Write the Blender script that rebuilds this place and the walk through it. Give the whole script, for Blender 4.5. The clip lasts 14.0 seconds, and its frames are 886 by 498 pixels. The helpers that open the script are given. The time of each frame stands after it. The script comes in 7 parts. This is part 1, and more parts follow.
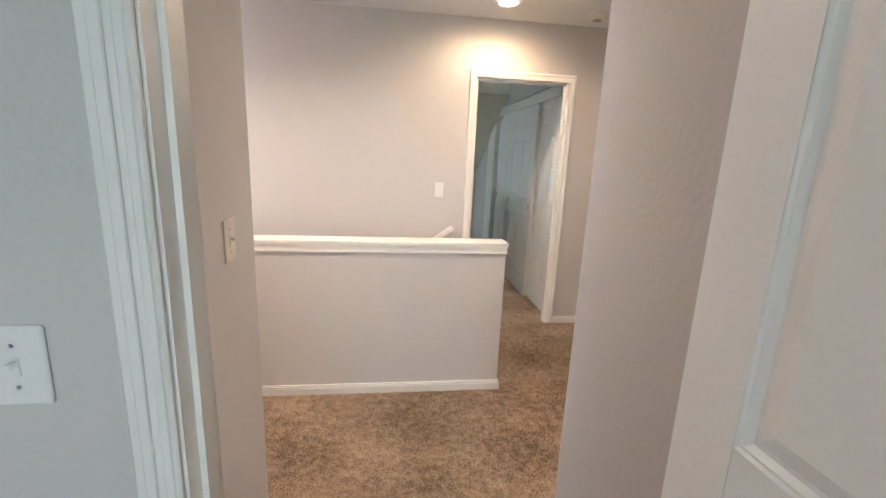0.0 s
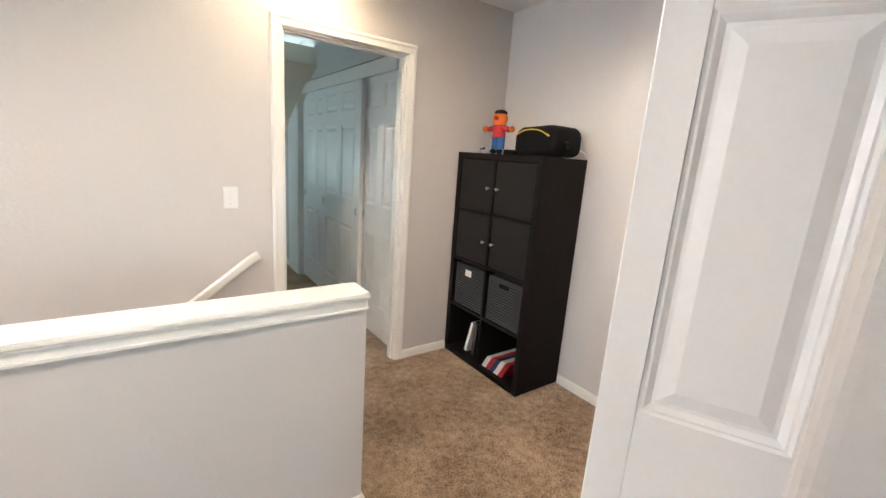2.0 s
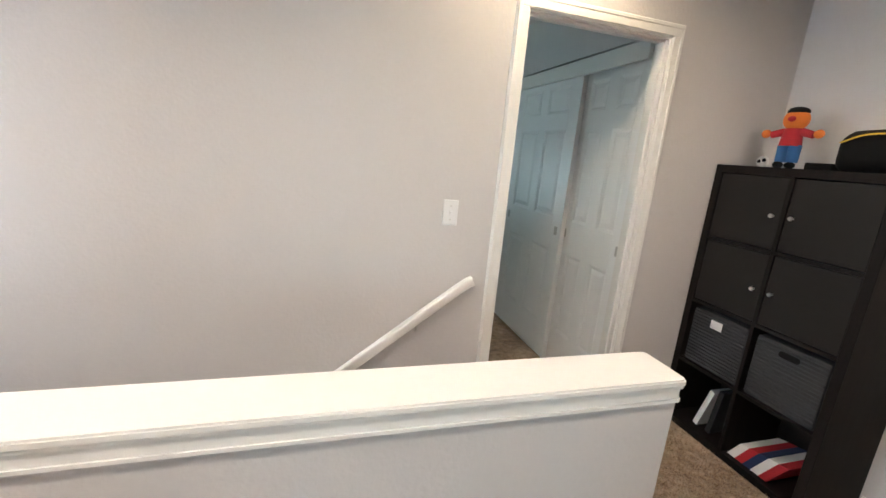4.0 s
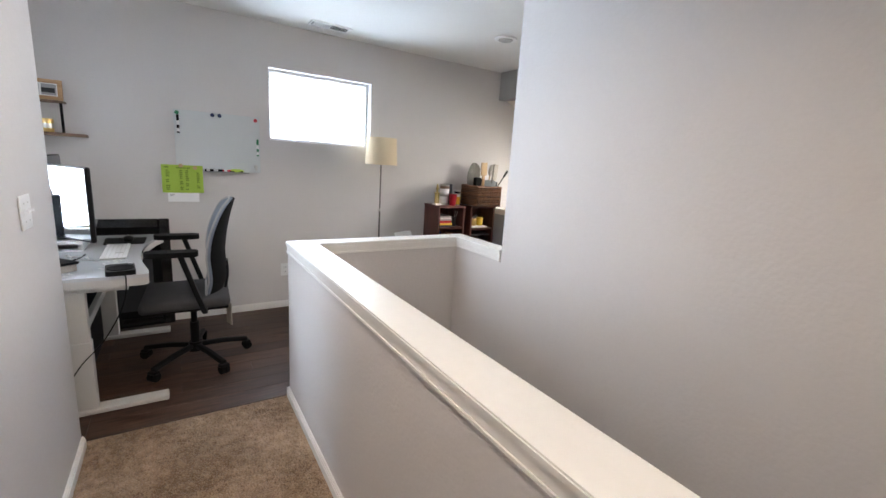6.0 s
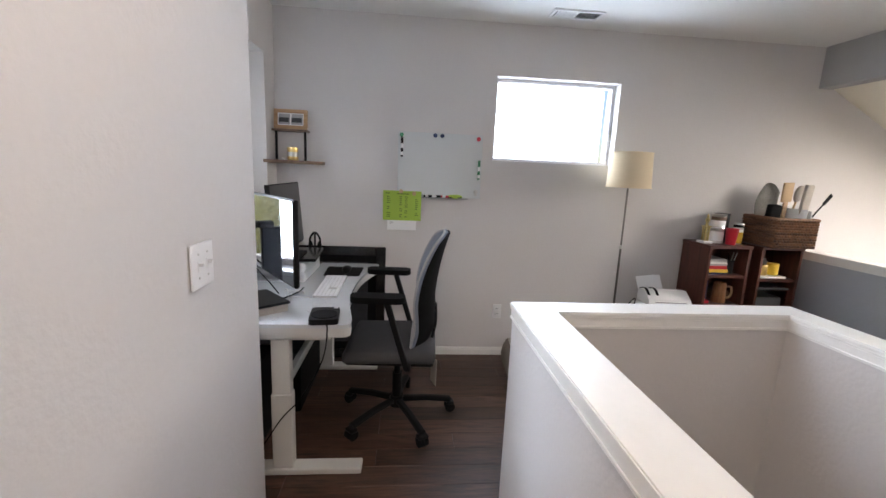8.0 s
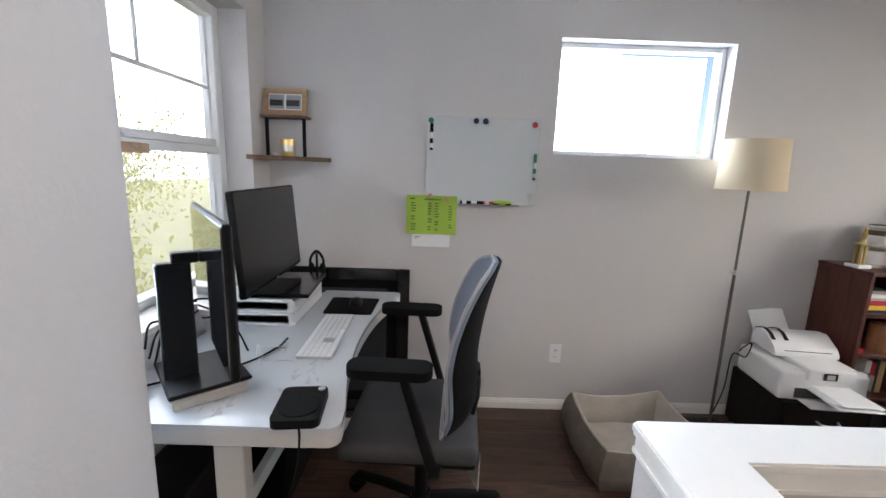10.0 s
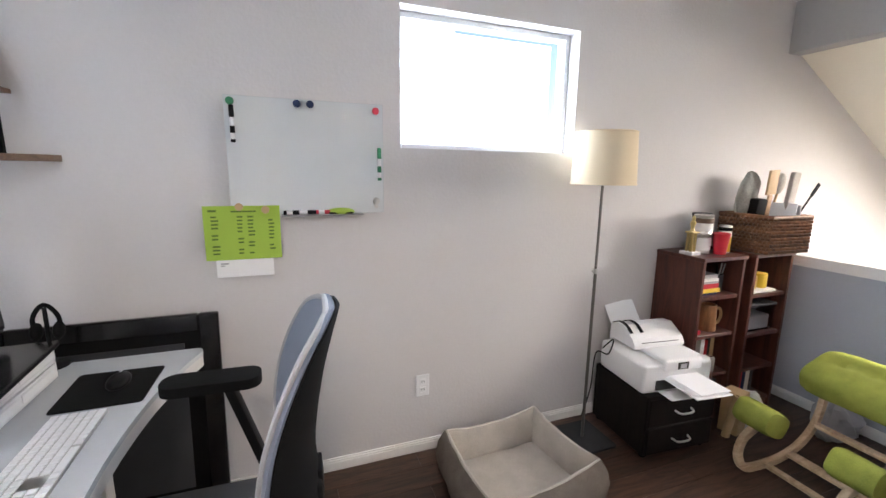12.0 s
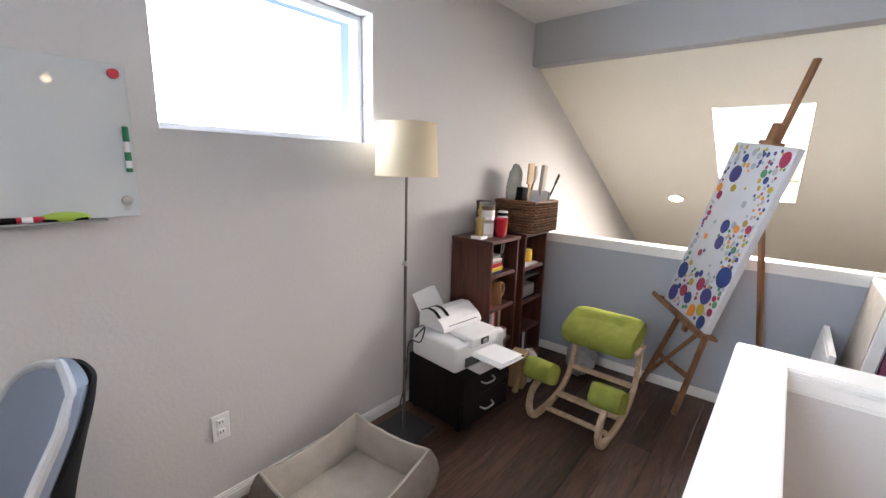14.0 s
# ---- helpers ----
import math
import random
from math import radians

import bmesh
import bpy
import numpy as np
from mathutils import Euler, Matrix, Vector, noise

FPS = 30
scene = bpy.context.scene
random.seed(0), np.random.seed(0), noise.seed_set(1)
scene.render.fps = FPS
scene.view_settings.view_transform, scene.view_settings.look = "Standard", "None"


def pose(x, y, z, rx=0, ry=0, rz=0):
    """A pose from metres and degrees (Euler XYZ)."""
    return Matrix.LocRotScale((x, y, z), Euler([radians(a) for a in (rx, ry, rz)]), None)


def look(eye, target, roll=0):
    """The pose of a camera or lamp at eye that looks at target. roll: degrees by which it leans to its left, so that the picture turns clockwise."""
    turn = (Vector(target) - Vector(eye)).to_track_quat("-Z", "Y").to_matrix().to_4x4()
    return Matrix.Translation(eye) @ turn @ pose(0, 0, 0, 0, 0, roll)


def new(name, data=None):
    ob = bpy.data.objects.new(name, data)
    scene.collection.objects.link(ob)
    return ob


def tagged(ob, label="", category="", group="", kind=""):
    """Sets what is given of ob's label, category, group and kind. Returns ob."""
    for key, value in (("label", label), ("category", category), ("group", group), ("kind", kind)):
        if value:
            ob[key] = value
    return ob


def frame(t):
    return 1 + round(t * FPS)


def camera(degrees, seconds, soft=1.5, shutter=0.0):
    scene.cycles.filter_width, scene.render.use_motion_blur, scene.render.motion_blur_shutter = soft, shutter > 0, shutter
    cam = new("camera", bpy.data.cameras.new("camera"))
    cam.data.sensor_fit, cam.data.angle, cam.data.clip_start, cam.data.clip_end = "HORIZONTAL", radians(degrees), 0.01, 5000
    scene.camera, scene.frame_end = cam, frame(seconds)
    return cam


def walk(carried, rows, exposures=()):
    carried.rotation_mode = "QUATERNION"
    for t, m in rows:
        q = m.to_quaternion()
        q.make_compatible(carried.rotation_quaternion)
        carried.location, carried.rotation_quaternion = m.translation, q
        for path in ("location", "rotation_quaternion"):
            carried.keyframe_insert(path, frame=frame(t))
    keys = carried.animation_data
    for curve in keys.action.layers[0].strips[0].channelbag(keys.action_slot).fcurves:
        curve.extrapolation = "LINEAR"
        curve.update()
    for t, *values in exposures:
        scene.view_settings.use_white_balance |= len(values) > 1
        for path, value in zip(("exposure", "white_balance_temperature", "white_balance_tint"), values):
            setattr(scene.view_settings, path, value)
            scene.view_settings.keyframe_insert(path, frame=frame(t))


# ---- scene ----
cam = camera(93.5, 14.0)
PATH = [
    (0, (0.346, 0.084, 1.4), (0.607, 2.02, 0.974), 2.4),
    (0.5, (0.347, 0.402, 1.428), (0.863, 2.285, 0.999), 2.7),
    (1, (0.344, 0.646, 1.423), (1.103, 2.445, 0.992), 3.1),
    (1.5, (0.353, 0.871, 1.432), (1.314, 2.57, 0.996), 3.5),
    (2, (0.4, 1.068, 1.437), (1.541, 2.652, 1.0), 4.1),
    (2.2, (0.429, 1.133, 1.434), (1.618, 2.68, 0.994), 4.3),
    (4.3, (0.138, 1.746, 1.403), (0.328, 3.683, 0.943), 5.5),
    (4.4, (0.124, 1.756, 1.402), (0.145, 3.701, 0.936), 5.3),
    (4.5, (0.107, 1.76, 1.404), (-0.036, 3.698, 0.931), 5.2),
    (4.6, (0.077, 1.777, 1.399), (-0.208, 3.698, 0.922), 5.1),
    (4.7, (0.073, 1.784, 1.395), (-0.37, 3.676, 0.921), 4.9),
    (5, (0.05, 1.786, 1.406), (-0.841, 3.512, 0.935), 4.4),
    (5.5, (-0.064, 1.851, 1.368), (-1.435, 3.245, 0.945), 4.0),
    (6, (-0.243, 1.896, 1.39), (-1.889, 2.962, 0.994), 3.6),
    (6.5, (-0.401, 1.947, 1.397), (-2.208, 2.714, 1.013), 3.3),
    (7, (-0.603, 2.031, 1.405), (-2.501, 2.536, 1.028), 3.0),
    (7.5, (-0.812, 2.038, 1.393), (-2.752, 2.353, 1.024), 2.7),
    (8, (-1.074, 1.98, 1.405), (-3.033, 2.158, 1.044), 2.5),
    (8.2, (-1.164, 1.971, 1.409), (-3.124, 2.103, 1.037), 2.5),
    (10.3, (-1.923, 1.996, 1.399), (-3.887, 2.017, 1.025), 2.0),
    (10.5, (-1.976, 2.005, 1.391), (-3.942, 2.075, 1.028), 1.9),
    (11, (-2.113, 2.096, 1.396), (-4.07, 2.319, 1.046), 1.4),
    (11.5, (-2.194, 2.136, 1.402), (-4.113, 2.574, 1.045), 1.0),
    (12, (-2.313, 2.113, 1.404), (-4.154, 2.803, 1.04), 0.8),
    (12.5, (-2.413, 2.078, 1.424), (-4.127, 3.033, 1.038), 0.9),
    (13, (-2.47, 2.069, 1.417), (-4.029, 3.258, 1.024), 1.0),
    (13.5, (-2.515, 2.082, 1.426), (-3.902, 3.464, 1.018), 1.5),
    (14, (-2.522, 2.102, 1.415), (-3.768, 3.614, 1.017), 1.7),
]
walk(cam, [(t, look(eye, target, roll)) for t, eye, target, roll in PATH],
     exposures=((0, 1.28, 7000, 18), (1, 1.45, 6500, 11), (2, 1.45, 6450, 11), (4.5, 0.97, 6300, 10), (5, 0.82, 6300, 10), (5.5, 0.63, 6400, 11), (6.5, 0.42, 6500, 13), (8, 0.34, 6600, 15),
                (10.5, 0.44, 6400, 13), (11, 0.54, 6450, 14), (11.5, 0.78, 6500, 15), (12.5, 0.93, 6550, 15), (13.5, 0.82, 6550, 15), (14, 0.7, 6500, 15)))

# ---- world, sun, large lights ----
SUN_EL, SUN_AZ = radians(48), radians(20)
world = bpy.data.worlds.new("sky")
scene.world = world
world.use_nodes = True
wn = world.node_tree.nodes
sky = wn.new("ShaderNodeTexSky")
sky.sky_type = "NISHITA"
sky.sun_disc = False
sky.sun_elevation, sky.sun_rotation = SUN_EL, SUN_AZ
world.node_tree.links.new(sky.outputs[0], wn["Background"].inputs[0])
wn["Background"].inputs[1].default_value = 0.15


def lamp(name, kind, m, power, color):
    data = bpy.data.lights.new(name, kind)
    data.energy, data.color = power, color
    ob = new(name, data)
    ob.matrix_world = m
    return data


def window_lamp(name, m, power, color, wide, high):
    data = lamp(name, "AREA", m, power, color)
    data.shape, data.size, data.size_y = "RECTANGLE", wide, high
    return data


sun_way = Vector((math.sin(SUN_AZ) * math.cos(SUN_EL), math.cos(SUN_AZ) * math.cos(SUN_EL), math.sin(SUN_EL)))
lamp("sun", "SUN", look(sun_way * 50, (0, 0, 0)), 5.0, (1.0, 0.95, 0.86)).angle = radians(0.5)
DAY = (0.68, 0.83, 1.0)
WARM = (1.0, 0.86, 0.73)
# sky light in the window openings and the skylight
window_lamp("west_window_light", look((-4.36, 3.05, 1.80), (0, 3.05, 1.80)), 15, DAY, 0.86, 0.54)
window_lamp("skylight_light", look((-2.77, 6.427, 1.600), (-2.77, 5.959, 0.717)), 88, (1.0, 0.95, 0.87), 0.56, 1.46)
window_lamp("bedroom_window_light", look((0.3, -2.95, 1.5), (0.3, 0, 1.3)), 12, (0.45, 0.84, 1.0), 1.0, 1.2)
window_lamp("far_bedroom_window_light", look((0.15, 6.97, 1.45), (1.0, 4.0, 0.7)), 52, (0.62, 0.90, 1.0), 1.3, 1.2)
window_lamp("south_window_light", look((-2.96, 0.79, 1.48), (-0.9, 3.4, 1.5)), 20, DAY, 0.44, 1.15).spread = radians(110)
# recessed ceiling lamps that are switched on; the one at x = -1.4 is an added fill
for x, y, p, cone, tone in ((1.12, 3.08, 20, 172, (1.0, 0.78, 0.52)), (1.75, 1.75, 42, 168, WARM), (-0.2, 1.86, 37, 164, WARM), (-1.4, 1.86, 48, 164, WARM)):
    bulb = lamp("recessed_bulb", "SPOT", pose(x, y, 2.415), p, tone)
    bulb.spot_size, bulb.spot_blend, bulb.shadow_soft_size = radians(cone), 0.6, 0.05

# ---- materials ----


def nodes_of(name):
    m = bpy.data.materials.new(name)
    m.use_nodes = True
    nt = m.node_tree
    return m, nt, nt.nodes["Principled BSDF"]


def mat(name, color, rough=0.6, var=0.06, scale=6.0, fine=120.0, bump=0.05, metal=0.0, dist=0.002, spec=0.5, coat=0.0):
    """Paint, plastic, cloth and the like: two scales of colour variation and a fine relief."""
    m, nt, b = nodes_of(name)
    N, L = nt.nodes.new, nt.links.new
    tc = N("ShaderNodeTexCoord")
    n1, n2 = N("ShaderNodeTexNoise"), N("ShaderNodeTexNoise")
    n1.inputs["Scale"].default_value, n1.inputs["Detail"].default_value = scale, 4
    n2.inputs["Scale"].default_value, n2.inputs["Detail"].default_value = fine, 3
    L(tc.outputs["Object"], n1.inputs["Vector"])
    L(tc.outputs["Object"], n2.inputs["Vector"])
    add = N("ShaderNodeMath")
    add.operation = "ADD"
    L(n1.outputs["Fac"], add.inputs[0])
    L(n2.outputs["Fac"], add.inputs[1])
    ramp = N("ShaderNodeMapRange")
    ramp.inputs["From Min"].default_value, ramp.inputs["From Max"].default_value = 0.6, 1.4
    ramp.inputs["To Min"].default_value, ramp.inputs["To Max"].default_value = 1 - var, 1 + var
    L(add.outputs[0], ramp.inputs["Value"])
    mul = N("ShaderNodeVectorMath")
    mul.operation = "SCALE"
    mul.inputs[0].default_value = color
    L(ramp.outputs[0], mul.inputs["Scale"])
    L(mul.outputs[0], b.inputs["Base Color"])
    b.inputs["Roughness"].default_value, b.inputs["Metallic"].default_value = rough, metal
    b.inputs["Specular IOR Level"].default_value = spec
    b.inputs["Coat Weight"].default_value = coat
    if bump:
        bp = N("ShaderNodeBump")
        bp.inputs["Strength"].default_value, bp.inputs["Distance"].default_value = bump, dist
        L(n2.outputs["Fac"], bp.inputs["Height"])
        L(bp.outputs[0], b.inputs["Normal"])
    return m


def wood(name, dark, light, along="Y", rough=0.45, grain=9.0, stretch=14.0, spread=0.0, coat=0.0, bump=0.15):
    """Grain along one axis; spread varies boards by Object Info's Random."""
    m, nt, b = nodes_of(name)
    N, L = nt.nodes.new, nt.links.new
    tc, mp, info = N("ShaderNodeTexCoord"), N("ShaderNodeMapping"), N("ShaderNodeObjectInfo")
    sc = [stretch] * 3
    sc["XYZ".index(along)] = 1.0
    mp.inputs["Scale"].default_value = sc
    L(tc.outputs["Object"], mp.inputs["Vector"])
    off = N("ShaderNodeVectorMath")
    off.operation = "SCALE"
    off.inputs[0].default_value = (31.0, 17.0, 23.0)
    L(info.outputs["Random"], off.inputs["Scale"])
    L(off.outputs[0], mp.inputs["Location"])
    n1, n2 = N("ShaderNodeTexNoise"), N("ShaderNodeTexNoise")
    n1.inputs["Scale"].default_value, n1.inputs["Detail"].default_value, n1.inputs["Distortion"].default_value = grain * 0.35, 6, 1.2
    n2.inputs["Scale"].default_value, n2.inputs["Detail"].default_value = grain * 3, 4
    L(mp.outputs[0], n1.inputs["Vector"])
    L(mp.outputs[0], n2.inputs["Vector"])
    mixf = N("ShaderNodeMath")
    mixf.operation = "MULTIPLY_ADD"
    mixf.inputs[1].default_value = 0.35
    L(n2.outputs["Fac"], mixf.inputs[0])
    L(n1.outputs["Fac"], mixf.inputs[2])
    cr = N("ShaderNodeValToRGB")
    cr.color_ramp.elements[0].position, cr.color_ramp.elements[0].color = 0.45, (*dark, 1)
    cr.color_ramp.elements[1].position, cr.color_ramp.elements[1].color = 0.85, (*light, 1)
    L(mixf.outputs[0], cr.inputs[0])
    mr = N("ShaderNodeMapRange")
    mr.inputs["To Min"].default_value, mr.inputs["To Max"].default_value = 1 - spread, 1 + spread
    L(info.outputs["Random"], mr.inputs["Value"])
    sc2 = N("ShaderNodeVectorMath")
    sc2.operation = "SCALE"
    L(cr.outputs[0], sc2.inputs[0])
    L(mr.outputs[0], sc2.inputs["Scale"])
    L(sc2.outputs[0], b.inputs["Base Color"])
    b.inputs["Roughness"].default_value = rough
    b.inputs["Coat Weight"].default_value, b.inputs["Coat Roughness"].default_value = coat, 0.25
    bp = N("ShaderNodeBump")
    bp.inputs["Strength"].default_value, bp.inputs["Distance"].default_value = bump, 0.001
    L(n2.outputs["Fac"], bp.inputs["Height"])
    L(bp.outputs[0], b.inputs["Normal"])
    return m


def glow(name, color, strength):
    m, nt, b = nodes_of(name)
    b.inputs["Base Color"].default_value = (*color, 1)
    b.inputs["Emission Color"].default_value = (*color, 1)
    b.inputs["Emission Strength"].default_value = strength
    return m


def glass(name, tint=(1, 1, 1), rough=0.0):
    m, nt, b = nodes_of(name)
    b.inputs["Base Color"].default_value = (*tint, 1)
    b.inputs["Transmission Weight"].default_value, b.inputs["Roughness"].default_value, b.inputs["IOR"].default_value = 1.0, rough, 1.1
    return m


def carpet_mat():
    m, nt, b = nodes_of("carpet pile")
    N, L = nt.nodes.new, nt.links.new
    tc = N("ShaderNodeTexCoord")
    n1, n2, n3 = (N("ShaderNodeTexNoise") for _ in range(3))
    for n, s, d in ((n1, 3.0, 5), (n2, 24.0, 5), (n3, 130.0, 3)):
        n.inputs["Scale"].default_value, n.inputs["Detail"].default_value = s, d
        L(tc.outputs["Object"], n.inputs["Vector"])
    a = N("ShaderNodeMath")
    a.operation = "MULTIPLY_ADD"
    a.inputs[1].default_value = 0.8
    L(n2.outputs["Fac"], a.inputs[0])
    L(n1.outputs["Fac"], a.inputs[2])
    c = N("ShaderNodeMath")
    c.operation = "MULTIPLY_ADD"
    c.inputs[1].default_value = 0.9
    L(n3.outputs["Fac"], c.inputs[0])
    L(a.outputs[0], c.inputs[2])
    cr = N("ShaderNodeValToRGB")
    cr.color_ramp.elements[0].position, cr.color_ramp.elements[0].color = 0.40, (0.20, 0.128, 0.075, 1)
    cr.color_ramp.elements[1].position, cr.color_ramp.elements[1].color = 0.58, (0.50, 0.36, 0.24, 1)
    half = N("ShaderNodeMath")
    half.operation = "MULTIPLY"
    half.inputs[1].default_value = 0.36
    L(c.outputs[0], half.inputs[0])
    L(half.outputs[0], cr.inputs[0])
    L(cr.outputs[0], b.inputs["Base Color"])
    b.inputs["Roughness"].default_value = 1.0
    b.inputs["Specular IOR Level"].default_value = 0.1
    b.inputs["Sheen Weight"].default_value = 0.25
    bp, bp2 = N("ShaderNodeBump"), N("ShaderNodeBump")
    bp.inputs["Strength"].default_value, bp.inputs["Distance"].default_value = 0.9, 0.012
    bp2.inputs["Strength"].default_value, bp2.inputs["Distance"].default_value = 0.6, 0.03
    L(n3.outputs["Fac"], bp.inputs["Height"])
    L(n2.outputs["Fac"], bp2.inputs["Height"])
    L(bp2.outputs[0], bp.inputs["Normal"])
    L(bp.outputs[0], b.inputs["Normal"])
    return m


M_WALL = mat("wall paint", (0.60, 0.577, 0.568), 0.75, 0.02, 1.5, 68, 0.30, dist=0.004, spec=0.25)
M_CEIL = mat("ceiling paint", (0.76, 0.75, 0.73), 0.9, 0.02, 2, 60, 0.35, dist=0.004, spec=0.2)
M_CREAM = mat("living room paint", (0.78, 0.74, 0.63), 0.8, 0.02, 1.5, 75, 0.25, dist=0.003, spec=0.25)
M_BLUEWALL = mat("blue-grey wall paint", (0.41, 0.43, 0.475), 0.75, 0.02, 1.5, 75, 0.30, dist=0.004, spec=0.25)
M_CANVAS = mat("painted canvas ground", (0.58, 0.58, 0.60), 0.75, 0.05, 7, 260, 0.25)
M_MONBACK = mat("piano black plastic", (0.010, 0.010, 0.011), 0.05, 0.0, 3, 100, 0.0, spec=1.0, coat=1.0)
M_TRIM = mat("white trim paint", (0.80, 0.79, 0.76), 0.35, 0.02, 3, 40, 0.04)
M_DOOR = mat("white door paint", (0.86, 0.86, 0.86), 0.4, 0.02, 3, 90, 0.06)
M_CARPET = carpet_mat()
M_PLANK = wood("dark floor plank", (0.020, 0.009, 0.006), (0.088, 0.043, 0.026), "Y", 0.45, 10, 10, 0.35, 0.06)
M_SUB = mat("floor joint", (0.015, 0.01, 0.008), 0.8)
M_BLACK = mat("black plastic", (0.006, 0.006, 0.0066), 0.5, 0.1, 8, 200, 0.05, spec=0.15)
M_RUBBER = mat("matte black", (0.006, 0.006, 0.0065), 0.75, 0.1, 8, 200, 0.05, spec=0.12)
M_GLOSSB = mat("glossy black", (0.008, 0.008, 0.009), 0.16, 0.05, 8, 200, 0.0)
M_ESPRESSO = wood("black-brown laminate", (0.006, 0.005, 0.005), (0.011, 0.008, 0.0075), "Z", 0.6, 8, 12, 0, 0)
M_ESPRESSO.node_tree.nodes["Principled BSDF"].inputs["Specular IOR Level"].default_value = 0.15
M_ESPDOOR = mat("black-brown door laminate", (0.013, 0.0115, 0.011), 0.55, 0.08, 6, 160, 0.05, spec=0.25)
# wall paint made darker: the beam's backlit shade is in this colour
M_BEAMSHADE = mat("wall paint darkened as backlit", (0.41, 0.405, 0.40), 0.75, 0.02, 1.5, 75, 0.35, dist=0.004, spec=0.25)
M_CHERRY = wood("dark cherry wood", (0.035, 0.010, 0.007), (0.10, 0.030, 0.020), "Z", 0.4, 7, 10, 0, 0.1)
M_PINE = wood("light bent wood", (0.38, 0.26, 0.15), (0.60, 0.45, 0.30), "Y", 0.5, 7, 10)
M_EASEL = wood("brown easel wood", (0.13, 0.055, 0.022), (0.30, 0.14, 0.06), "Z", 0.5, 7, 10)
M_WALNUT = wood("walnut shelf wood", (0.06, 0.035, 0.022), (0.17, 0.10, 0.06), "X", 0.5, 7, 10)
M_OAK = wood("oak picture frame", (0.28, 0.16, 0.07), (0.48, 0.30, 0.16), "Y", 0.5, 7, 10)
M_WHITEPL = mat("white plastic", (0.78, 0.78, 0.78), 0.35, 0.02, 5, 150, 0.03)
M_IVORY = mat("ivory plastic", (0.74, 0.70, 0.62), 0.35, 0.02, 5, 150, 0.02)
M_GREYPL = mat("grey plastic", (0.33, 0.33, 0.34), 0.45, 0.04, 5, 150, 0.03)
M_DARKSTEEL = mat("dark steel", (0.16, 0.15, 0.14), 0.4, 0.05, 8, 300, 0.03, metal=0.8)
M_METAL = mat("brushed steel", (0.55, 0.54, 0.52), 0.32, 0.05, 8, 300, 0.03, metal=1.0)
M_BRASS = mat("gold metal", (0.75, 0.55, 0.22), 0.3, 0.05, 8, 300, 0.03, metal=1.0)
M_PAPER = mat("white paper", (0.82, 0.82, 0.82), 0.7, 0.02, 5, 200, 0.03)
# no print: solid dark colour for the shade inside slots
M_SLOTSHADE = mat("dark print", (0.05, 0.05, 0.05), 0.7)
M_LIME = mat("lime fabric", (0.25, 0.275, 0.055), 0.95, 0.24, 16, 300, 0.45, spec=0.15)
M_LIMEP = mat("lime paper", (0.34, 0.50, 0.06), 0.7, 0.03, 6, 200, 0.02)
M_LIMEINK = mat("olive print", (0.10, 0.17, 0.02), 0.7)
M_GREYFAB = mat("grey seat fabric", (0.07, 0.07, 0.074), 0.95, 0.1, 9, 500, 0.3, spec=0.15)
M_BEDIN = mat("cream plush", (0.46, 0.42, 0.37), 1.0, 0.16, 12, 260, 0.6, dist=0.006, spec=0.1)
M_BEDOUT = mat("taupe cloth", (0.17, 0.145, 0.122), 1.0, 0.30, 14, 300, 0.5, dist=0.004, spec=0.1)
M_SHADE = mat("linen lampshade", (0.72, 0.60, 0.42), 0.9, 0.03, 6, 350, 0.3, spec=0.1)
M_RED = mat("red plastic", (0.50, 0.02, 0.04), 0.35)
M_REDCLOTH = mat("red cloth", (0.42, 0.02, 0.03), 0.9, 0.08, 8, 300, 0.3)
M_NAVY = mat("navy cloth", (0.015, 0.03, 0.09), 0.9, 0.08, 8, 300, 0.3)
M_WHITECLOTH = mat("white cloth", (0.72, 0.71, 0.69), 0.95, 0.04, 8, 300, 0.3)
M_BLUE = mat("blue cloth", (0.03, 0.12, 0.30), 0.9, 0.08, 8, 300, 0.3)
M_ORANGE = mat("orange plush", (0.70, 0.19, 0.03), 0.95, 0.08, 8, 300, 0.4)
M_YELLOW = mat("yellow print", (0.70, 0.47, 0.04), 0.5)
M_TAN = mat("tan brush wood", (0.48, 0.33, 0.18), 0.6, 0.08, 8, 200, 0.1)
M_GREEN = mat("green plastic", (0.02, 0.20, 0.09), 0.4)
M_CHARCOAL = mat("charcoal weave", (0.035, 0.037, 0.042), 0.9, 0.15, 10, 300, 0.5)
M_WICKER = wood("brown wicker", (0.05, 0.020, 0.010), (0.22, 0.10, 0.045), "X", 0.6, 12, 6, 0.35)
M_DARKWICK = wood("dark wicker", (0.012, 0.007, 0.005), (0.065, 0.032, 0.018), "X", 0.5, 12, 6, 0.3)
M_GLASSBOARD = mat("white backed glass", (0.60, 0.63, 0.64), 0.12, 0.01, 3, 100, 0.0, coat=1.0)
M_DESK = mat("white desk laminate", (0.52, 0.54, 0.56), 0.16, 0.02, 3, 100, 0.0, coat=0.5)
M_DESKEDGE = mat("grey desk edge", (0.50, 0.49, 0.47), 0.4, 0.02, 3, 100, 0.02)
M_LEG = mat("pale grey steel paint", (0.55, 0.54, 0.51), 0.45, 0.02, 3, 100, 0.03)
M_GLASS = glass("clear glass")
M_CLEARPL = glass("clear plastic", (0.92, 0.94, 0.95), 0.15)
M_CLOUDY = mat("cloudy plastic", (0.50, 0.49, 0.45), 0.22, 0.25, 14, 90, 0.4, dist=0.006)
M_CLOUDY.node_tree.nodes["Principled BSDF"].inputs["Transmission Weight"].default_value = 0.45
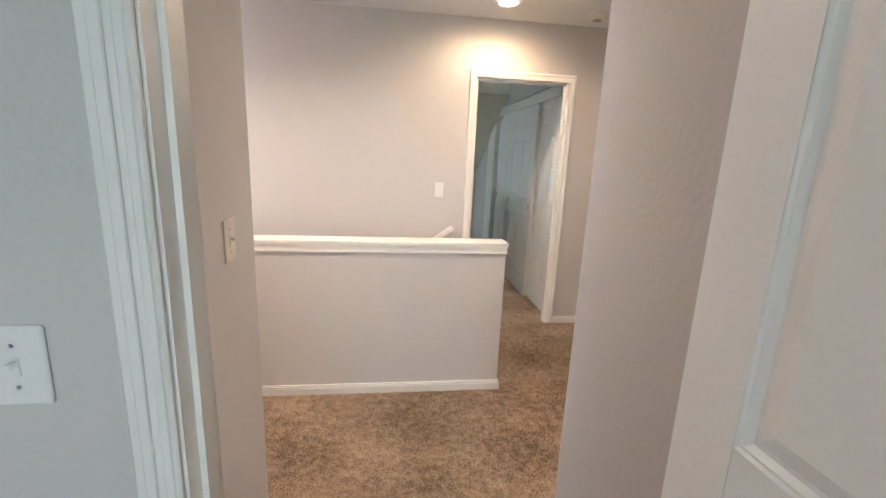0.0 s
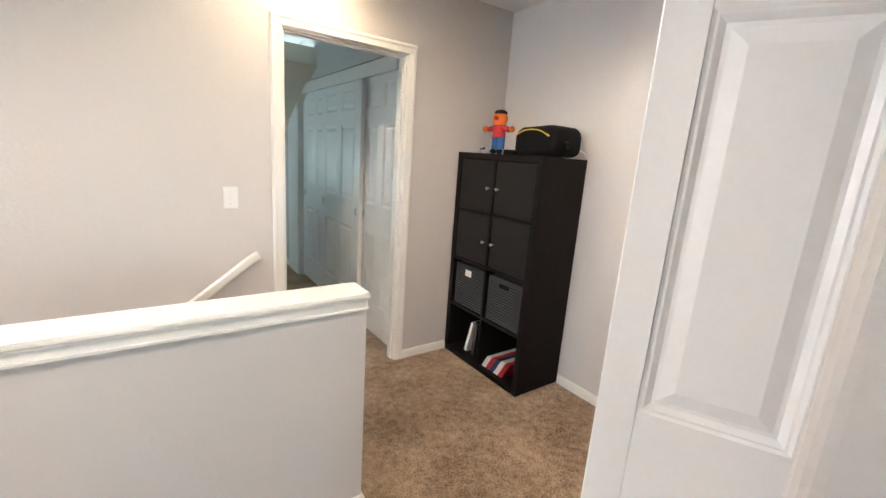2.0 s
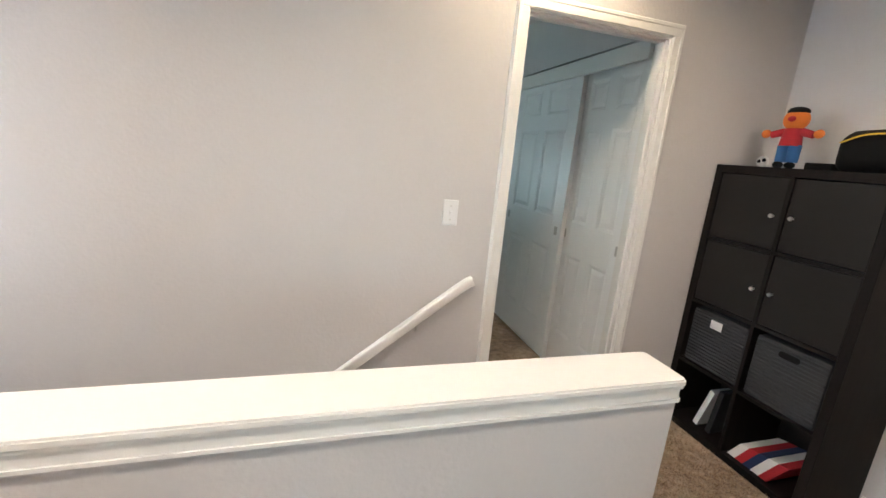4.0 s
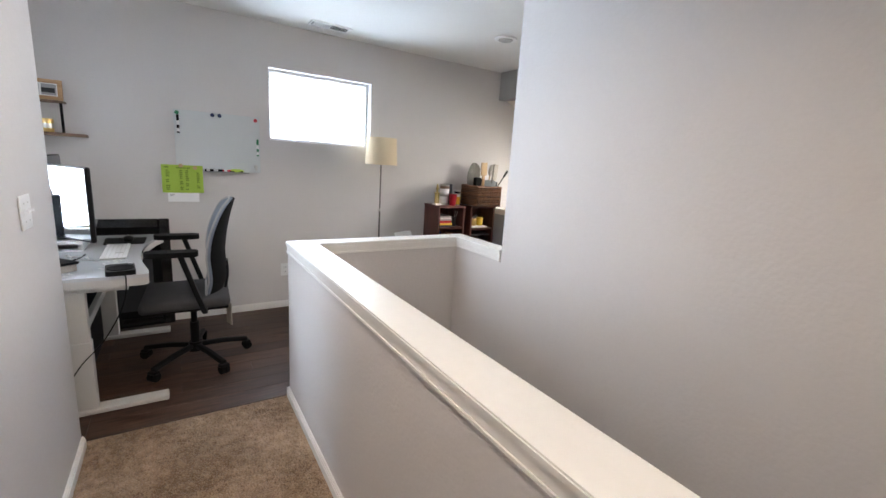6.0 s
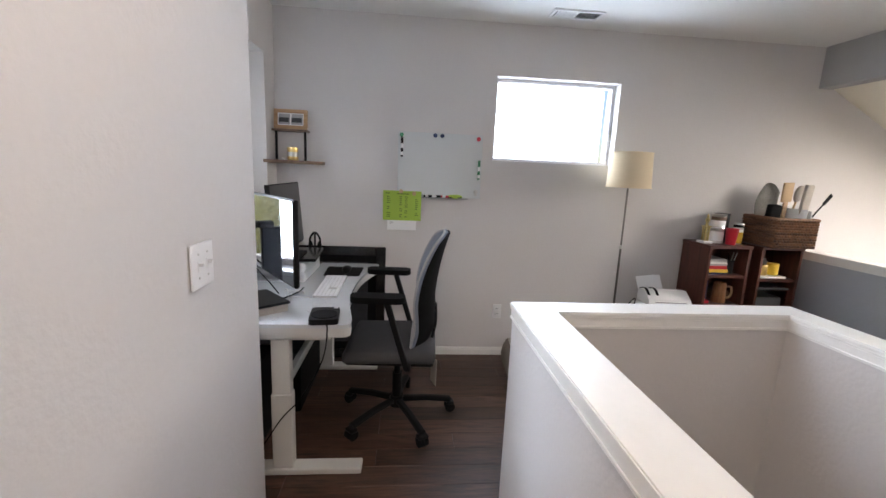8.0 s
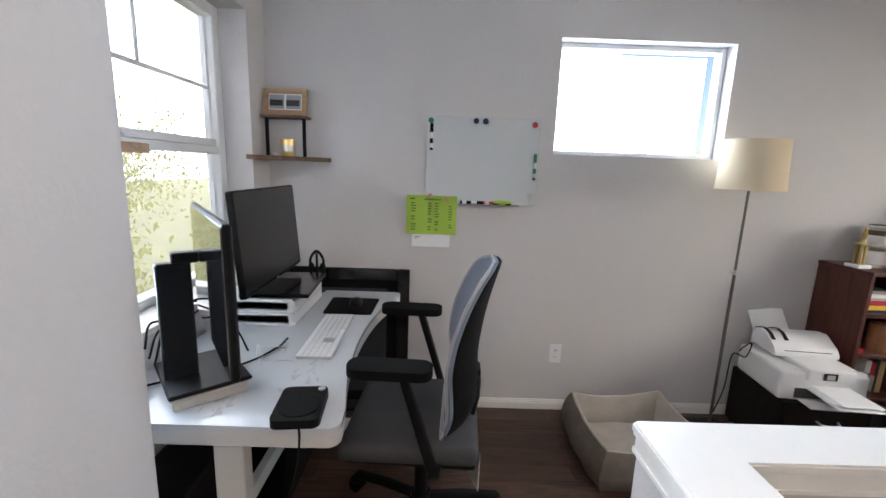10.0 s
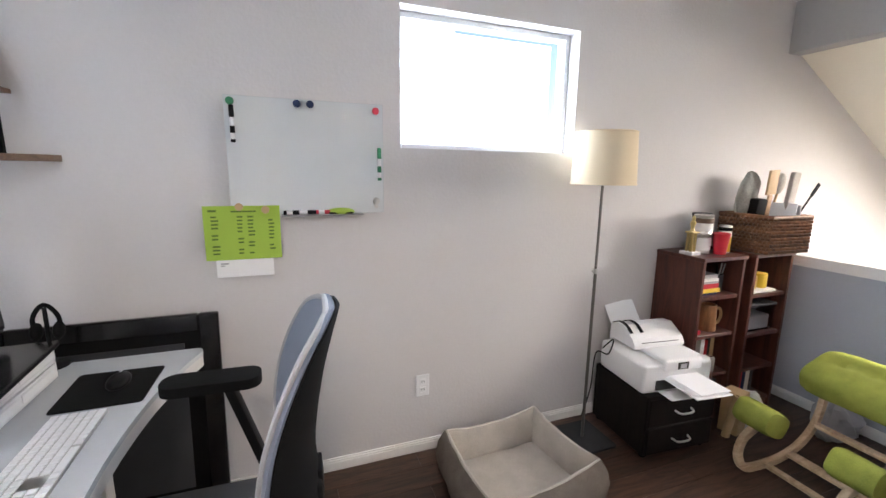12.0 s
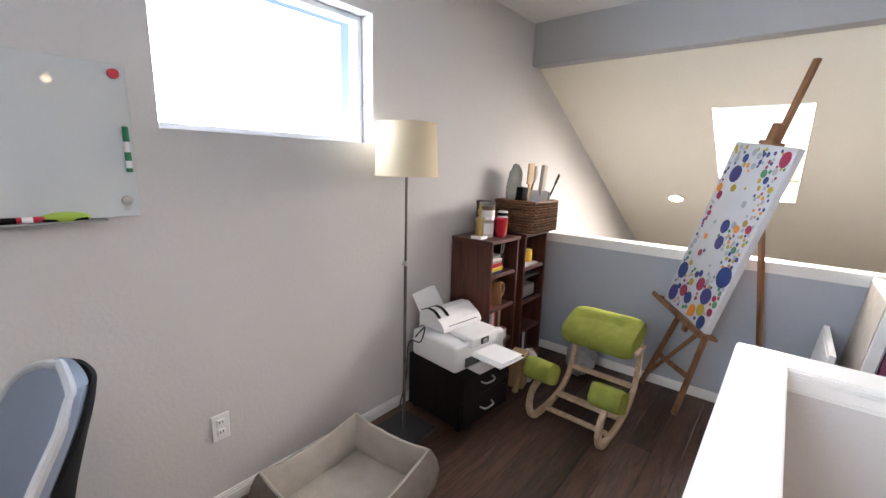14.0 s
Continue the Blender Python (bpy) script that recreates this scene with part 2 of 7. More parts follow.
M_OLDGOLD = mat("worn gold metal", (0.50, 0.39, 0.17), 0.35, 0.1, 8, 300, 0.03, metal=1.0)
M_SCREEN = mat("dark screen", (0.005, 0.005, 0.006), 0.28, 0.0, 3, 100, 0.0)
M_BULB = glow("lit lamp", (1.0, 0.80, 0.52), 14)
# the blue daylight on the chair's mesh is put into this colour
M_MESHBACK = mat("mesh fabric with blue daylight tone", (0.17, 0.20, 0.26), 0.6, 0.06, 9, 700, 0.5)
M_LEAF = mat("leaf green", (0.15, 0.15, 0.045), 0.6, 0.35, 3, 20, 0.0)
leaf_nodes = M_LEAF.node_tree
thin = leaf_nodes.nodes.new("ShaderNodeBsdfTranslucent")
thin.inputs["Color"].default_value = (0.42, 0.42, 0.12, 1)
both = leaf_nodes.nodes.new("ShaderNodeMixShader")
both.inputs[0].default_value = 0.5
leaf_nodes.links.new(leaf_nodes.nodes["Principled BSDF"].outputs[0], both.inputs[1])
leaf_nodes.links.new(thin.outputs[0], both.inputs[2])
leaf_nodes.links.new(both.outputs[0], leaf_nodes.nodes["Material Output"].inputs["Surface"])
M_SCREENMESH, mesh_nodes, _ = nodes_of("insect screen mesh")
gap = mesh_nodes.nodes.new("ShaderNodeBsdfTransparent")
wire = mesh_nodes.nodes.new("ShaderNodeBsdfTranslucent")
wire.inputs["Color"].default_value = (0.75, 0.77, 0.78, 1)
weave = mesh_nodes.nodes.new("ShaderNodeMixShader")
weave.inputs[0].default_value = 0.07
mesh_nodes.links.new(gap.outputs[0], weave.inputs[1])
mesh_nodes.links.new(wire.outputs[0], weave.inputs[2])
mesh_nodes.links.new(weave.outputs[0], mesh_nodes.nodes["Material Output"].inputs["Surface"])
M_BARK = mat("bark", (0.12, 0.08, 0.05), 0.9, 0.2, 8, 60, 0.5)
M_GRASS = mat("lawn", (0.16, 0.16, 0.08), 0.9, 0.3, 0.4, 4, 0.3)
M_SIDING = mat("pale siding", (0.62, 0.60, 0.56), 0.7, 0.04, 1, 30, 0.1)
M_GALV = mat("galvanised", (0.30, 0.32, 0.33), 0.45, 0.15, 20, 60, 0.05, metal=0.6)

# ---- mesh helpers ----


def B():
    return bmesh.new()


def bx(bm, x0, x1, y0, y1, z0, z1, bevel=0.0, seg=2, m=None):
    r = bmesh.ops.create_cube(bm, size=1.0)
    vs = r["verts"]
    bmesh.ops.scale(bm, vec=(abs(x1 - x0), abs(y1 - y0), abs(z1 - z0)), verts=vs)
    bmesh.ops.translate(bm, vec=((x0 + x1) / 2, (y0 + y1) / 2, (z0 + z1) / 2), verts=vs)
    if bevel:
        es = list({e for v in vs for e in v.link_edges})
        out = bmesh.ops.bevel(bm, geom=es, offset=bevel, segments=seg, affect="EDGES", profile=0.5)
        vs = list({v for f in out["faces"] for v in f.verts} | {v for v in vs if v.is_valid})
    if m is not None:
        bmesh.ops.transform(bm, matrix=m, verts=vs)
    return vs


def cyl(bm, a, b, r0, r1=None, seg=20, caps=True):
    """A round bar or cone from a to b."""
    a, b = Vector(a), Vector(b)
    d = b - a
    r = bmesh.ops.create_cone(bm, cap_ends=caps, segments=seg, radius1=r0, radius2=r0 if r1 is None else r1, depth=d.length)
    q = d.to_track_quat("Z", "Y").to_matrix().to_4x4()
    bmesh.ops.transform(bm, matrix=Matrix.Translation((a + b) / 2) @ q, verts=r["verts"])
    return r["verts"]


def ball(bm, c, rx, ry=None, rz=None, seg=20):
    r = bmesh.ops.create_uvsphere(bm, u_segments=seg, v_segments=max(8, seg // 2), radius=1.0)
    bmesh.ops.scale(bm, vec=(rx, ry or rx, rz or rx), verts=r["verts"])
    bmesh.ops.translate(bm, vec=c, verts=r["verts"])
    return r["verts"]


def rounded(pts, seg=5):
    """Points (x, y) or (x, y, radius) of a plan; corners with a radius are rounded."""
    out, n = [], len(pts)
    for i, p in enumerate(pts):
        if len(p) < 3 or p[2] <= 0:
            out.append((p[0], p[1]))
            continue
        c, a, b = Vector(p[:2]), Vector(pts[i - 1][:2]), Vector(pts[(i + 1) % n][:2])
        da, db = (a - c).normalized(), (b - c).normalized()
        half = da.angle(db) / 2
        t = p[2] / math.tan(half)
        o = c + (da + db).normalized() * (p[2] / math.sin(half))
        s, e = c + da * t - o, c + db * t - o
        turn = s.angle_signed(e)
        for k in range(seg + 1):
            v = s.copy()
            v.rotate(Matrix.Rotation(-turn * k / seg, 2))
            out.append(tuple(o + v))
    return out


def prism(bm, pts, z0, z1, m=None):
    lo = [bm.verts.new((x, y, z0)) for x, y in pts]
    hi = [bm.verts.new((x, y, z1)) for x, y in pts]
    n = len(pts)
    fs = [bm.faces.new(lo[::-1]), bm.faces.new(hi)]
    for i in range(n):
        fs.append(bm.faces.new((lo[i], lo[(i + 1) % n], hi[(i + 1) % n], hi[i])))
    bmesh.ops.recalc_face_normals(bm, faces=fs)
    if m is not None:
        bmesh.ops.transform(bm, matrix=m, verts=lo + hi)
    return lo + hi


def lathe(bm, profile, c=(0, 0, 0), seg=28):
    """A turned shape: profile of (radius, z)."""
    rings = []
    for r, z in profile:
        rings.append([bm.verts.new((c[0] + r * math.cos(k * math.tau / seg), c[1] + r * math.sin(k * math.tau / seg), c[2] + z)) for k in range(seg)])
    fs = []
    for a, b in zip(rings, rings[1:]):
        for k in range(seg):
            fs.append(bm.faces.new((a[k], a[(k + 1) % seg], b[(k + 1) % seg], b[k])))
    fs.append(bm.faces.new(rings[0][::-1]))
    fs.append(bm.faces.new(rings[-1]))
    bmesh.ops.recalc_face_normals(bm, faces=fs)


def smooth_path(pts, n=6):
    P = [Vector(p) for p in pts]
    P = [P[0] * 2 - P[1]] + P + [P[-1] * 2 - P[-2]]
    out = []
    for i in range(1, len(P) - 2):
        for k in range(n):
            t = k / n
            a, b, c, d = P[i - 1:i + 3]
            out.append(0.5 * (2 * b + (c - a) * t + (2 * a - 5 * b + 4 * c - d) * t * t + (3 * b - a - 3 * c + d) * t ** 3))
    return out + [P[-2]]


def sweep(bm, pts, section, up=(0, 0, 1)):
    """A closed section of (side, up) offsets swept along points."""
    pts = [Vector(p) for p in pts]
    rings = []
    for i, p in enumerate(pts):
        d = (pts[min(i + 1, len(pts) - 1)] - pts[max(i - 1, 0)]).normalized()
        s = d.cross(Vector(up))
        s = s.normalized() if s.length > 1e-4 else Vector((1, 0, 0))
        u = s.cross(d).normalized()
        rings.append([bm.verts.new(p + s * a + u * b) for a, b in section])
    fs, n = [], len(section)
    for a, b in zip(rings, rings[1:]):
        for k in range(n):
            fs.append(bm.faces.new((a[k], a[(k + 1) % n], b[(k + 1) % n], b[k])))
    fs += [bm.faces.new(rings[0][::-1]), bm.faces.new(rings[-1])]
    bmesh.ops.recalc_face_normals(bm, faces=fs)


def ring_section(r, n=8, ry=None):
    return [(r * math.cos(k * math.tau / n), (ry or r) * math.sin(k * math.tau / n)) for k in range(n)]


def mesh(name, bm, material, smooth=False):
    me = bpy.data.meshes.new(name)
    bm.to_mesh(me)
    bm.free()
    me.materials.append(material)
    if smooth:
        for p in me.polygons:
            p.use_smooth = True
        me.set_sharp_from_angle(angle=radians(40))
    return new(name, me)


def part(name, bm, material, parent, label="", smooth=False):
    ob = mesh(name, bm, material, smooth)
    ob.parent = parent
    return tagged(ob, label)


def thing(name, label, category, m=None, group=""):
    ob = new(name)
    ob.empty_display_size = 0.1
    if m is not None:
        ob.matrix_world = m
    return tagged(ob, label, category, group)


def struct(name, bm, material, label, category="", smooth=False):
    return tagged(mesh(name, bm, material, smooth), label, category or name.split("_")[0], kind="structure")


def single(name, bm, material, label, category, smooth=False, group=""):
    return tagged(mesh(name, bm, material, smooth), label, category, group)

# ---- structure ----
CEIL = 2.44
WX = -4.145          # west wall face
NY, NB = 3.445, 3.535  # stair wall faces
SY = 1.06            # loft south wall face
LOW = -2.7           # floor of the storey below
EX = 2.575           # east wall face

# north wall beside the stairs, with the far bedroom's doorway
DX0, DX1, DH = 1.0, 1.758, 2.026
bm = B()
bx(bm, -2.03, 0.985, NY, NB, LOW, 0.86)
prism(bm, rounded([(-2.03, NY, 0.018), (-2.03, NB, 0.018), (0.985, NB), (0.985, NY)][::-1]), 0.86, CEIL)
bx(bm, 0.985, DX0, NY, NB, 0, CEIL)
bx(bm, DX0, DX1, NY, NB, DH, CEIL)
bx(bm, DX1, EX, NY, NB, 0, CEIL)
struct("wall_north", bm, M_WALL, "light grey painted stairwell wall with fine orange-peel texture", "wall")

# half wall round the stairwell
bm = B()
prism(bm, [(1.03, 2.395), (1.03, 2.52), (-2.475, 2.52), (-2.475, NY), (-2.03, NY), (-2.03, NB), (-2.57, NB), (-2.57, 2.395)], LOW, 0.867)
struct("half_wall_stairs", bm, M_WALL, "low grey painted half wall around the open stairwell", "half wall")


CAP = ((0.866, 0.869, 0.004), (0.869, 0.877, 0.009), (0.877, 0.880, 0.005), (0.880, 0.903, 0.006), (0.903, 0.906, 0.004), (0.906, 0.912, 0.010), (0.912, 0.914, 0.007), (0.914, 0.925, 0.012), (0.925, 0.930, 0.009))


def u_plan(o):
    return [(1.03 + o, 2.395 - o, 0.012), (1.03 + o, 2.52 + o, 0.012), (-2.475 + o, 2.52 + o), (-2.475 + o, NY - o), (-2.03, NY - o),
            (-2.03, NB + o), (-2.57 - o, NB + o, 0.008), (-2.57 - o, 2.395 - o, 0.008)]


bm = B()
for z0, z1, o in CAP:
    prism(bm, rounded(u_plan(o)), z0, z1)
struct("trim_stair_cap", bm, M_TRIM, "white painted moulded cap along the half wall", "trim")

# hall south wall with the passage wall and the return at the loft
bm = B()
prism(bm, rounded([(-2.56, 1.465, 0.025), (-0.072, 1.455, 0.03), (-0.072, 0.775), (-0.205, 0.775), (-0.205, 1.35), (-2.445, 1.35), (-2.445, 0.875), (-2.56, 0.875)]), 0, CEIL)
struct("wall_hall_south", bm, M_WALL, "light grey hall wall with rounded corners", "wall")
bm = B()
prism(bm, rounded([(0.868, 0.775), (0.868, 1.15, 0.03), (0.985, 1.15, 0.03), (0.985, 0.775)]), 0, CEIL)
struct("wall_passage_east", bm, M_WALL, "light grey passage wall with a rounded end", "wall")
# closet wall
bm = B()
bx(bm, 0.985, 1.325, 0.72, 0.835, 0, CEIL)
bx(bm, 1.325, 2.04, 0.72, 0.835, 2.035, CEIL)
bx(bm, 2.04, EX, 0.72, 0.835, 0, CEIL)
struct("wall_closet", bm, M_WALL, "light grey wall with the linen closet doorway", "wall")
bm = B()
bx(bm, 0.975, EX, 0.0, 0.10, 0, CEIL)
struct("wall_closet_back", bm, M_WALL, "plain grey wall at the back of the closet", "wall")
# bedroom wall with the door opening
bm = B()
bx(bm, -2.6, 0.038, 0.66, 0.775, 0, CEIL)
bx(bm, 0.038, 0.868, 0.66, 0.775, 2.035, CEIL)
bx(bm, 0.868, 0.975, 0.66, 0.775, 0, CEIL)
struct("wall_bedroom", bm, M_WALL, "light grey bedroom wall with the open doorway", "wall")
# unseen bedroom walls, dark blue-grey so less light bounces onto the door
bm = B()
bx(bm, 0.90, 0.985, -3.0, 0.66, 0, CEIL)
bx(bm, -2.7, -2.6, -3.0, 0.875, 0, CEIL)
bx(bm, -2.7, -0.4, -3.1, -3.0, 0, CEIL)
bx(bm, 0.8, 0.975, -3.1, -3.0, 0, CEIL)
bx(bm, -0.4, 0.8, -3.1, -3.0, 0, 0.9)
bx(bm, -0.4, 0.8, -3.1, -3.0, 2.1, CEIL)
struct("wall_bedroom_outer", bm, M_BLUEWALL, "unseen bedroom walls, darkened blue-grey to cut bounced light", "wall")
# east wall
bm = B()
bx(bm, EX, EX + 0.115, 0.0, NB, LOW, CEIL)
struct("wall_east", bm, M_WALL, "light grey hall end wall", "wall")

# west wall with the square window, running on into the room below
WY0, WY1, WZ0, WZ1 = 2.592, 3.505, 1.505, 2.092
bm = B()
bx(bm, WX - 0.16, WX, 0.9, WY0, LOW, 5.0)
bx(bm, WX - 0.16, WX, WY1, 10.2, LOW, 5.0)
bx(bm, WX - 0.16, WX, WY0, WY1, LOW, WZ0)
bx(bm, WX - 0.16, WX, WY0, WY1, WZ1, 5.0)
struct("wall_west", bm, M_WALL, "light grey loft wall with a high window", "wall")

# loft south wall with the large window
SX0, SX1, SZ0, SZ1 = -3.945, -2.70, 0.845, 2.10
bm = B()
bx(bm, WX, SX0, SY - 0.185, SY, LOW, CEIL)
bx(bm, SX0, SX1, SY - 0.185, SY, LOW, SZ0)
bx(bm, SX0, SX1, SY - 0.185, SY, SZ1, CEIL)
bx(bm, SX1, -2.56, SY - 0.185, SY, LOW, CEIL)
struct("wall_loft_south", bm, M_WALL, "light grey loft wall around the large window", "wall")

# half wall and header towards the room below
bm = B()
bx(bm, WX, -0.7, 5.05, 5.165, LOW, 0.867)
struct("half_wall_loft", bm, M_BLUEWALL, "blue-grey half wall at the open side of the loft", "half wall")
bm = B()
for z0, z1, o in CAP:
    bx(bm, WX, -0.7, 5.05 - o, 5.165 + o, z0, z1)
struct("trim_loft_cap", bm, M_TRIM, "white painted moulded cap on the loft half wall", "trim")
# header beam, coloured darker than the walls for its backlit side
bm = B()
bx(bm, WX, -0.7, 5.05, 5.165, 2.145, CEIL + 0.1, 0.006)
struct("beam_header", bm, M_BEAMSHADE, "header beam over the loft opening, its backlit shade put in the colour", "beam")

# far bedroom
bm = B()
bx(bm, -0.7, -0.6, NB, 7.1, LOW, CEIL)
bx(bm, -0.6, 2.5, 7.0, 7.1, 0, 0.9)
bx(bm, -0.6, 2.5, 7.0, 7.1, 2.1, CEIL)
bx(bm, 0.8, 2.5, 7.0, 7.1, 0.9, 2.1)
bx(bm, -0.6, -0.5, 7.0, 7.1, 0.9, 2.1)
bx(bm, 1.76, 1.85, 6.15, 7.0, 0, CEIL)
bx(bm, 1.76, 1.85, NB, 6.15, 2.06, CEIL)
bx(bm, 2.4, 2.5, NB, 7.0, 0, CEIL)
struct("wall_far_bedroom", bm, M_WALL, "light grey far bedroom walls", "wall")

# room below: sloping ceiling with a skylight, far wall, side wall
SLOPE = math.atan(0.53)
sl = Matrix.Translation((0, 5.06, 2.212)) @ Matrix.Rotation(-SLOPE, 4, "X")
k = 1 / math.cos(SLOPE)
KX0, KX1, KY0, KY1 = -3.05, -2.49, 0.66 * k, 1.97 * k
bm = B()
for x0, x1, y0, y1 in ((WX, KX0, 0.11, 5.9), (KX1, 3.0, 0.11, 5.9), (KX0, KX1, 0.11, KY0), (KX0, KX1, KY1, 5.9)):
    bx(bm, x0, x1, y0, y1, 0, 0.2, m=sl)
struct("ceiling_slope", bm, M_CREAM, "cream painted sloping ceiling with a skylight opening", "ceiling")
bm = B()
bx(bm, WX, 3.0, 10.0, 10.2, LOW, 0.6)
struct("wall_living_far", bm, M_CREAM, "plain cream wall of the room below", "wall")
bm = B()
bx(bm, 2.9, 3.1, 7.1, 10.2, LOW, 3.0)
bx(bm, -0.6, 3.1, 7.1, 7.2, LOW, 3.0)
struct("wall_living_side", bm, M_CREAM, "plain cream side wall of the room below", "wall")
bm = B()
bx(bm, WX, 3.0, 2.4, 10.2, LOW - 0.15, LOW)
struct("floor_below", bm, M_CARPET, "beige carpet of the storey below", "floor")

# ceilings
bm = B()
bx(bm, WX, -0.65, SY - 0.185, 5.06, CEIL, CEIL + 0.12)
bx(bm, -0.65, EX, -3.1, 7.1, CEIL, CEIL + 0.12)
bx(bm, -2.7, -0.65, -3.1, SY - 0.185, CEIL, CEIL + 0.12)
struct("ceiling", bm, M_CEIL, "flat white textured ceiling", "ceiling")

# floors
bm = B()
for x0, x1, y0, y1 in ((-2.60, 1.0, 1.35, 2.45), (1.0, EX, 0.72, NY), (-0.205, 1.0, 0.66, 1.35), (-2.7, 0.985, -3.1, 0.66), (DX0 - 0.02, DX1 + 0.02, NY, NB + 0.005), (-0.6, 2.45, NB + 0.005, 7.05), (0.99, EX, 0.0, 0.66)):
    bx(bm, x0, x1, y0, y1, -0.14, 0.0)
struct("floor", bm, M_CARPET, "beige cut-pile carpet with trodden patches", "floor")
bm = B()
bx(bm, WX, -2.60, SY, 5.05, -0.14, -0.012)
bx(bm, -2.60, -0.7, NB, 5.05, -0.14, -0.012)
sub = struct("floor_loft", bm, M_SUB, "dark brown wood plank floor of the loft", "floor")

# carpeted stairs going down beside the north wall
bm = B()
for i in range(14):
    x1 = 0.985 - 0.25 * i
    top = -0.185 * (i + 1)
    prism(bm, [(x1 - 0.25, top - 0.30), (x1 + 0.02, top - 0.30), (x1 + 0.02, top - 0.01), (x1 + 0.01, top), (x1 - 0.24, top), (x1 - 0.25, top - 0.01)], 2.525, NY - 0.005,
          Matrix(((1, 0, 0, 0), (0, 0, 1, 0), (0, 1, 0, 0), (0, 0, 0, 1))))
bx(bm, 0.985, 1.0, 2.52, NY, -0.4, 0.0)
struct("stairs", bm, M_CARPET, "beige carpeted flight of stairs going down", "stairs")


# baseboards
def base_run(name, x0, y0, x1, y1, side):
    """A baseboard from one point to another on the wall face; side: the way it stands out."""
    bm = B()
    a, b = Vector((x0, y0, 0)), Vector((x1, y1, 0))
    s = Vector((*side, 0))
    for t, z0, z1 in ((0.014, 0, 0.042), (0.011, 0.042, 0.052), (0.007, 0.052, 0.060)):
        q = [a, b, b + s * t, a + s * t]
        prism(bm, [(p.x, p.y) for p in q], z0, z1)
    return struct(name, bm, M_TRIM, "white painted baseboard", "baseboard")


for i, r in enumerate(((-2.57, 2.395, 1.03, 2.395, (0, -1)), (1.03, 2.381, 1.03, 2.52, (1, 0)), (-2.57, 2.381, -2.57, NB, (-1, 0)),
                       (-2.54, 1.465, -0.11, 1.465, (0, 1)), (-0.072, 0.79, -0.072, 1.42, (1, 0)), (-2.56, SY, -2.56, 1.445, (-1, 0)),
                       (1.80, NY, EX, NY, (0, -1)), (EX, 0.835, EX, 2.66, (-1, 0)), (WX, SY, WX, 5.05, (1, 0)), (WX, SY, -2.56, SY, (0, 1)),
                       (WX, 5.05, -0.7, 5.05, (0, -1)), (-2.57, NB, -0.7, NB, (0, 1)), (-0.205 - 2.3, 0.66, -0.03, 0.66, (0, -1)), (0.868, 0.67, 0.868, 1.12, (-1, 0)), (1.76, 6.15, 1.76, 7.0, (-1, 0)))):
    base_run("baseboard_%d" % (i + 1), *r)


def casing(name, axis, face, out, a0, a1, h, w=0.062):
    """Door casing round an opening from a0 to a1 on a wall whose face lies at axis = face; out: +1 or -1."""
    bm = B()
    for lo, hi, t in ((0, w, 0.010), (0.006, w - 0.004, 0.015), (w - 0.022, w - 0.006, 0.019)):
        for u0, u1, z0, z1 in ((a0 - hi, a0 - lo, 0, h + lo), (a1 + lo, a1 + hi, 0, h + lo), (a0 - hi, a1 + hi, h + lo, h + hi)):
            f0, f1 = sorted((face, face + out * t))
            if axis == "y":
                bx(bm, u0, u1, f0, f1, z0, z1, 0.002, 1)
            else:
                bx(bm, f0, f1, u0, u1, z0, z1, 0.002, 1)
    return struct(name, bm, M_TRIM, "white painted door casing", "trim")


def jamb(name, x0, x1, y0, y1, h):
    bm = B()
    bx(bm, x0 - 0.0, x0 + 0.018, y0 + 0.001, y1 - 0.001, 0, h)
    bx(bm, x1 - 0.018, x1, y0 + 0.001, y1 - 0.001, 0, h)
    bx(bm, x0 + 0.018, x1 - 0.018, y0 + 0.001, y1 - 0.001, h - 0.018, h)
    ym = (y0 + y1) / 2
    bx(bm, x0 + 0.018, x0 + 0.028, ym - 0.018, ym + 0.018, 0, h - 0.018)
    bx(bm, x1 - 0.028, x1 - 0.018, ym - 0.018, ym + 0.018, 0, h - 0.018)
    bx(bm, x0 + 0.028, x1 - 0.028, ym - 0.018, ym + 0.018, h - 0.028, h - 0.018)
    return struct(name, bm, M_TRIM, "white painted door jamb with a stop", "trim")


casing("trim_north_door", "y", NY, -1, DX0 + 0.012, DX1 - 0.012, DH - 0.012)
jamb("trim_north_jamb", DX0, DX1, NY, NB, DH)
bm = B()
bx(bm, -0.012, 0.050, 0.648, 0.66, 0, 2.09, 0.003, 1)
bx(bm, 0.004, 0.020, 0.643, 0.648, 0, 2.085, 0.002, 1)
bx(bm, 0.030, 0.044, 0.644, 0.648, 0, 2.085, 0.002, 1)
bx(bm, 0.050, 0.868, 0.648, 0.66, 2.03, 2.09, 0.003, 1)
bx(bm, 0.038, 0.054, 0.661, 0.774, 0, 2.03)
bx(bm, 0.054, 0.064, 0.70, 0.735, 0, 2.03)
struct("trim_bedroom_door", bm, M_TRIM, "white painted door casing and jamb", "trim")
casing("trim_closet_door", "y", 0.835, 1, 1.337, 2.028, 2.023)
jamb("trim_closet_jamb", 1.325, 2.04, 0.72, 0.835, 2.035)


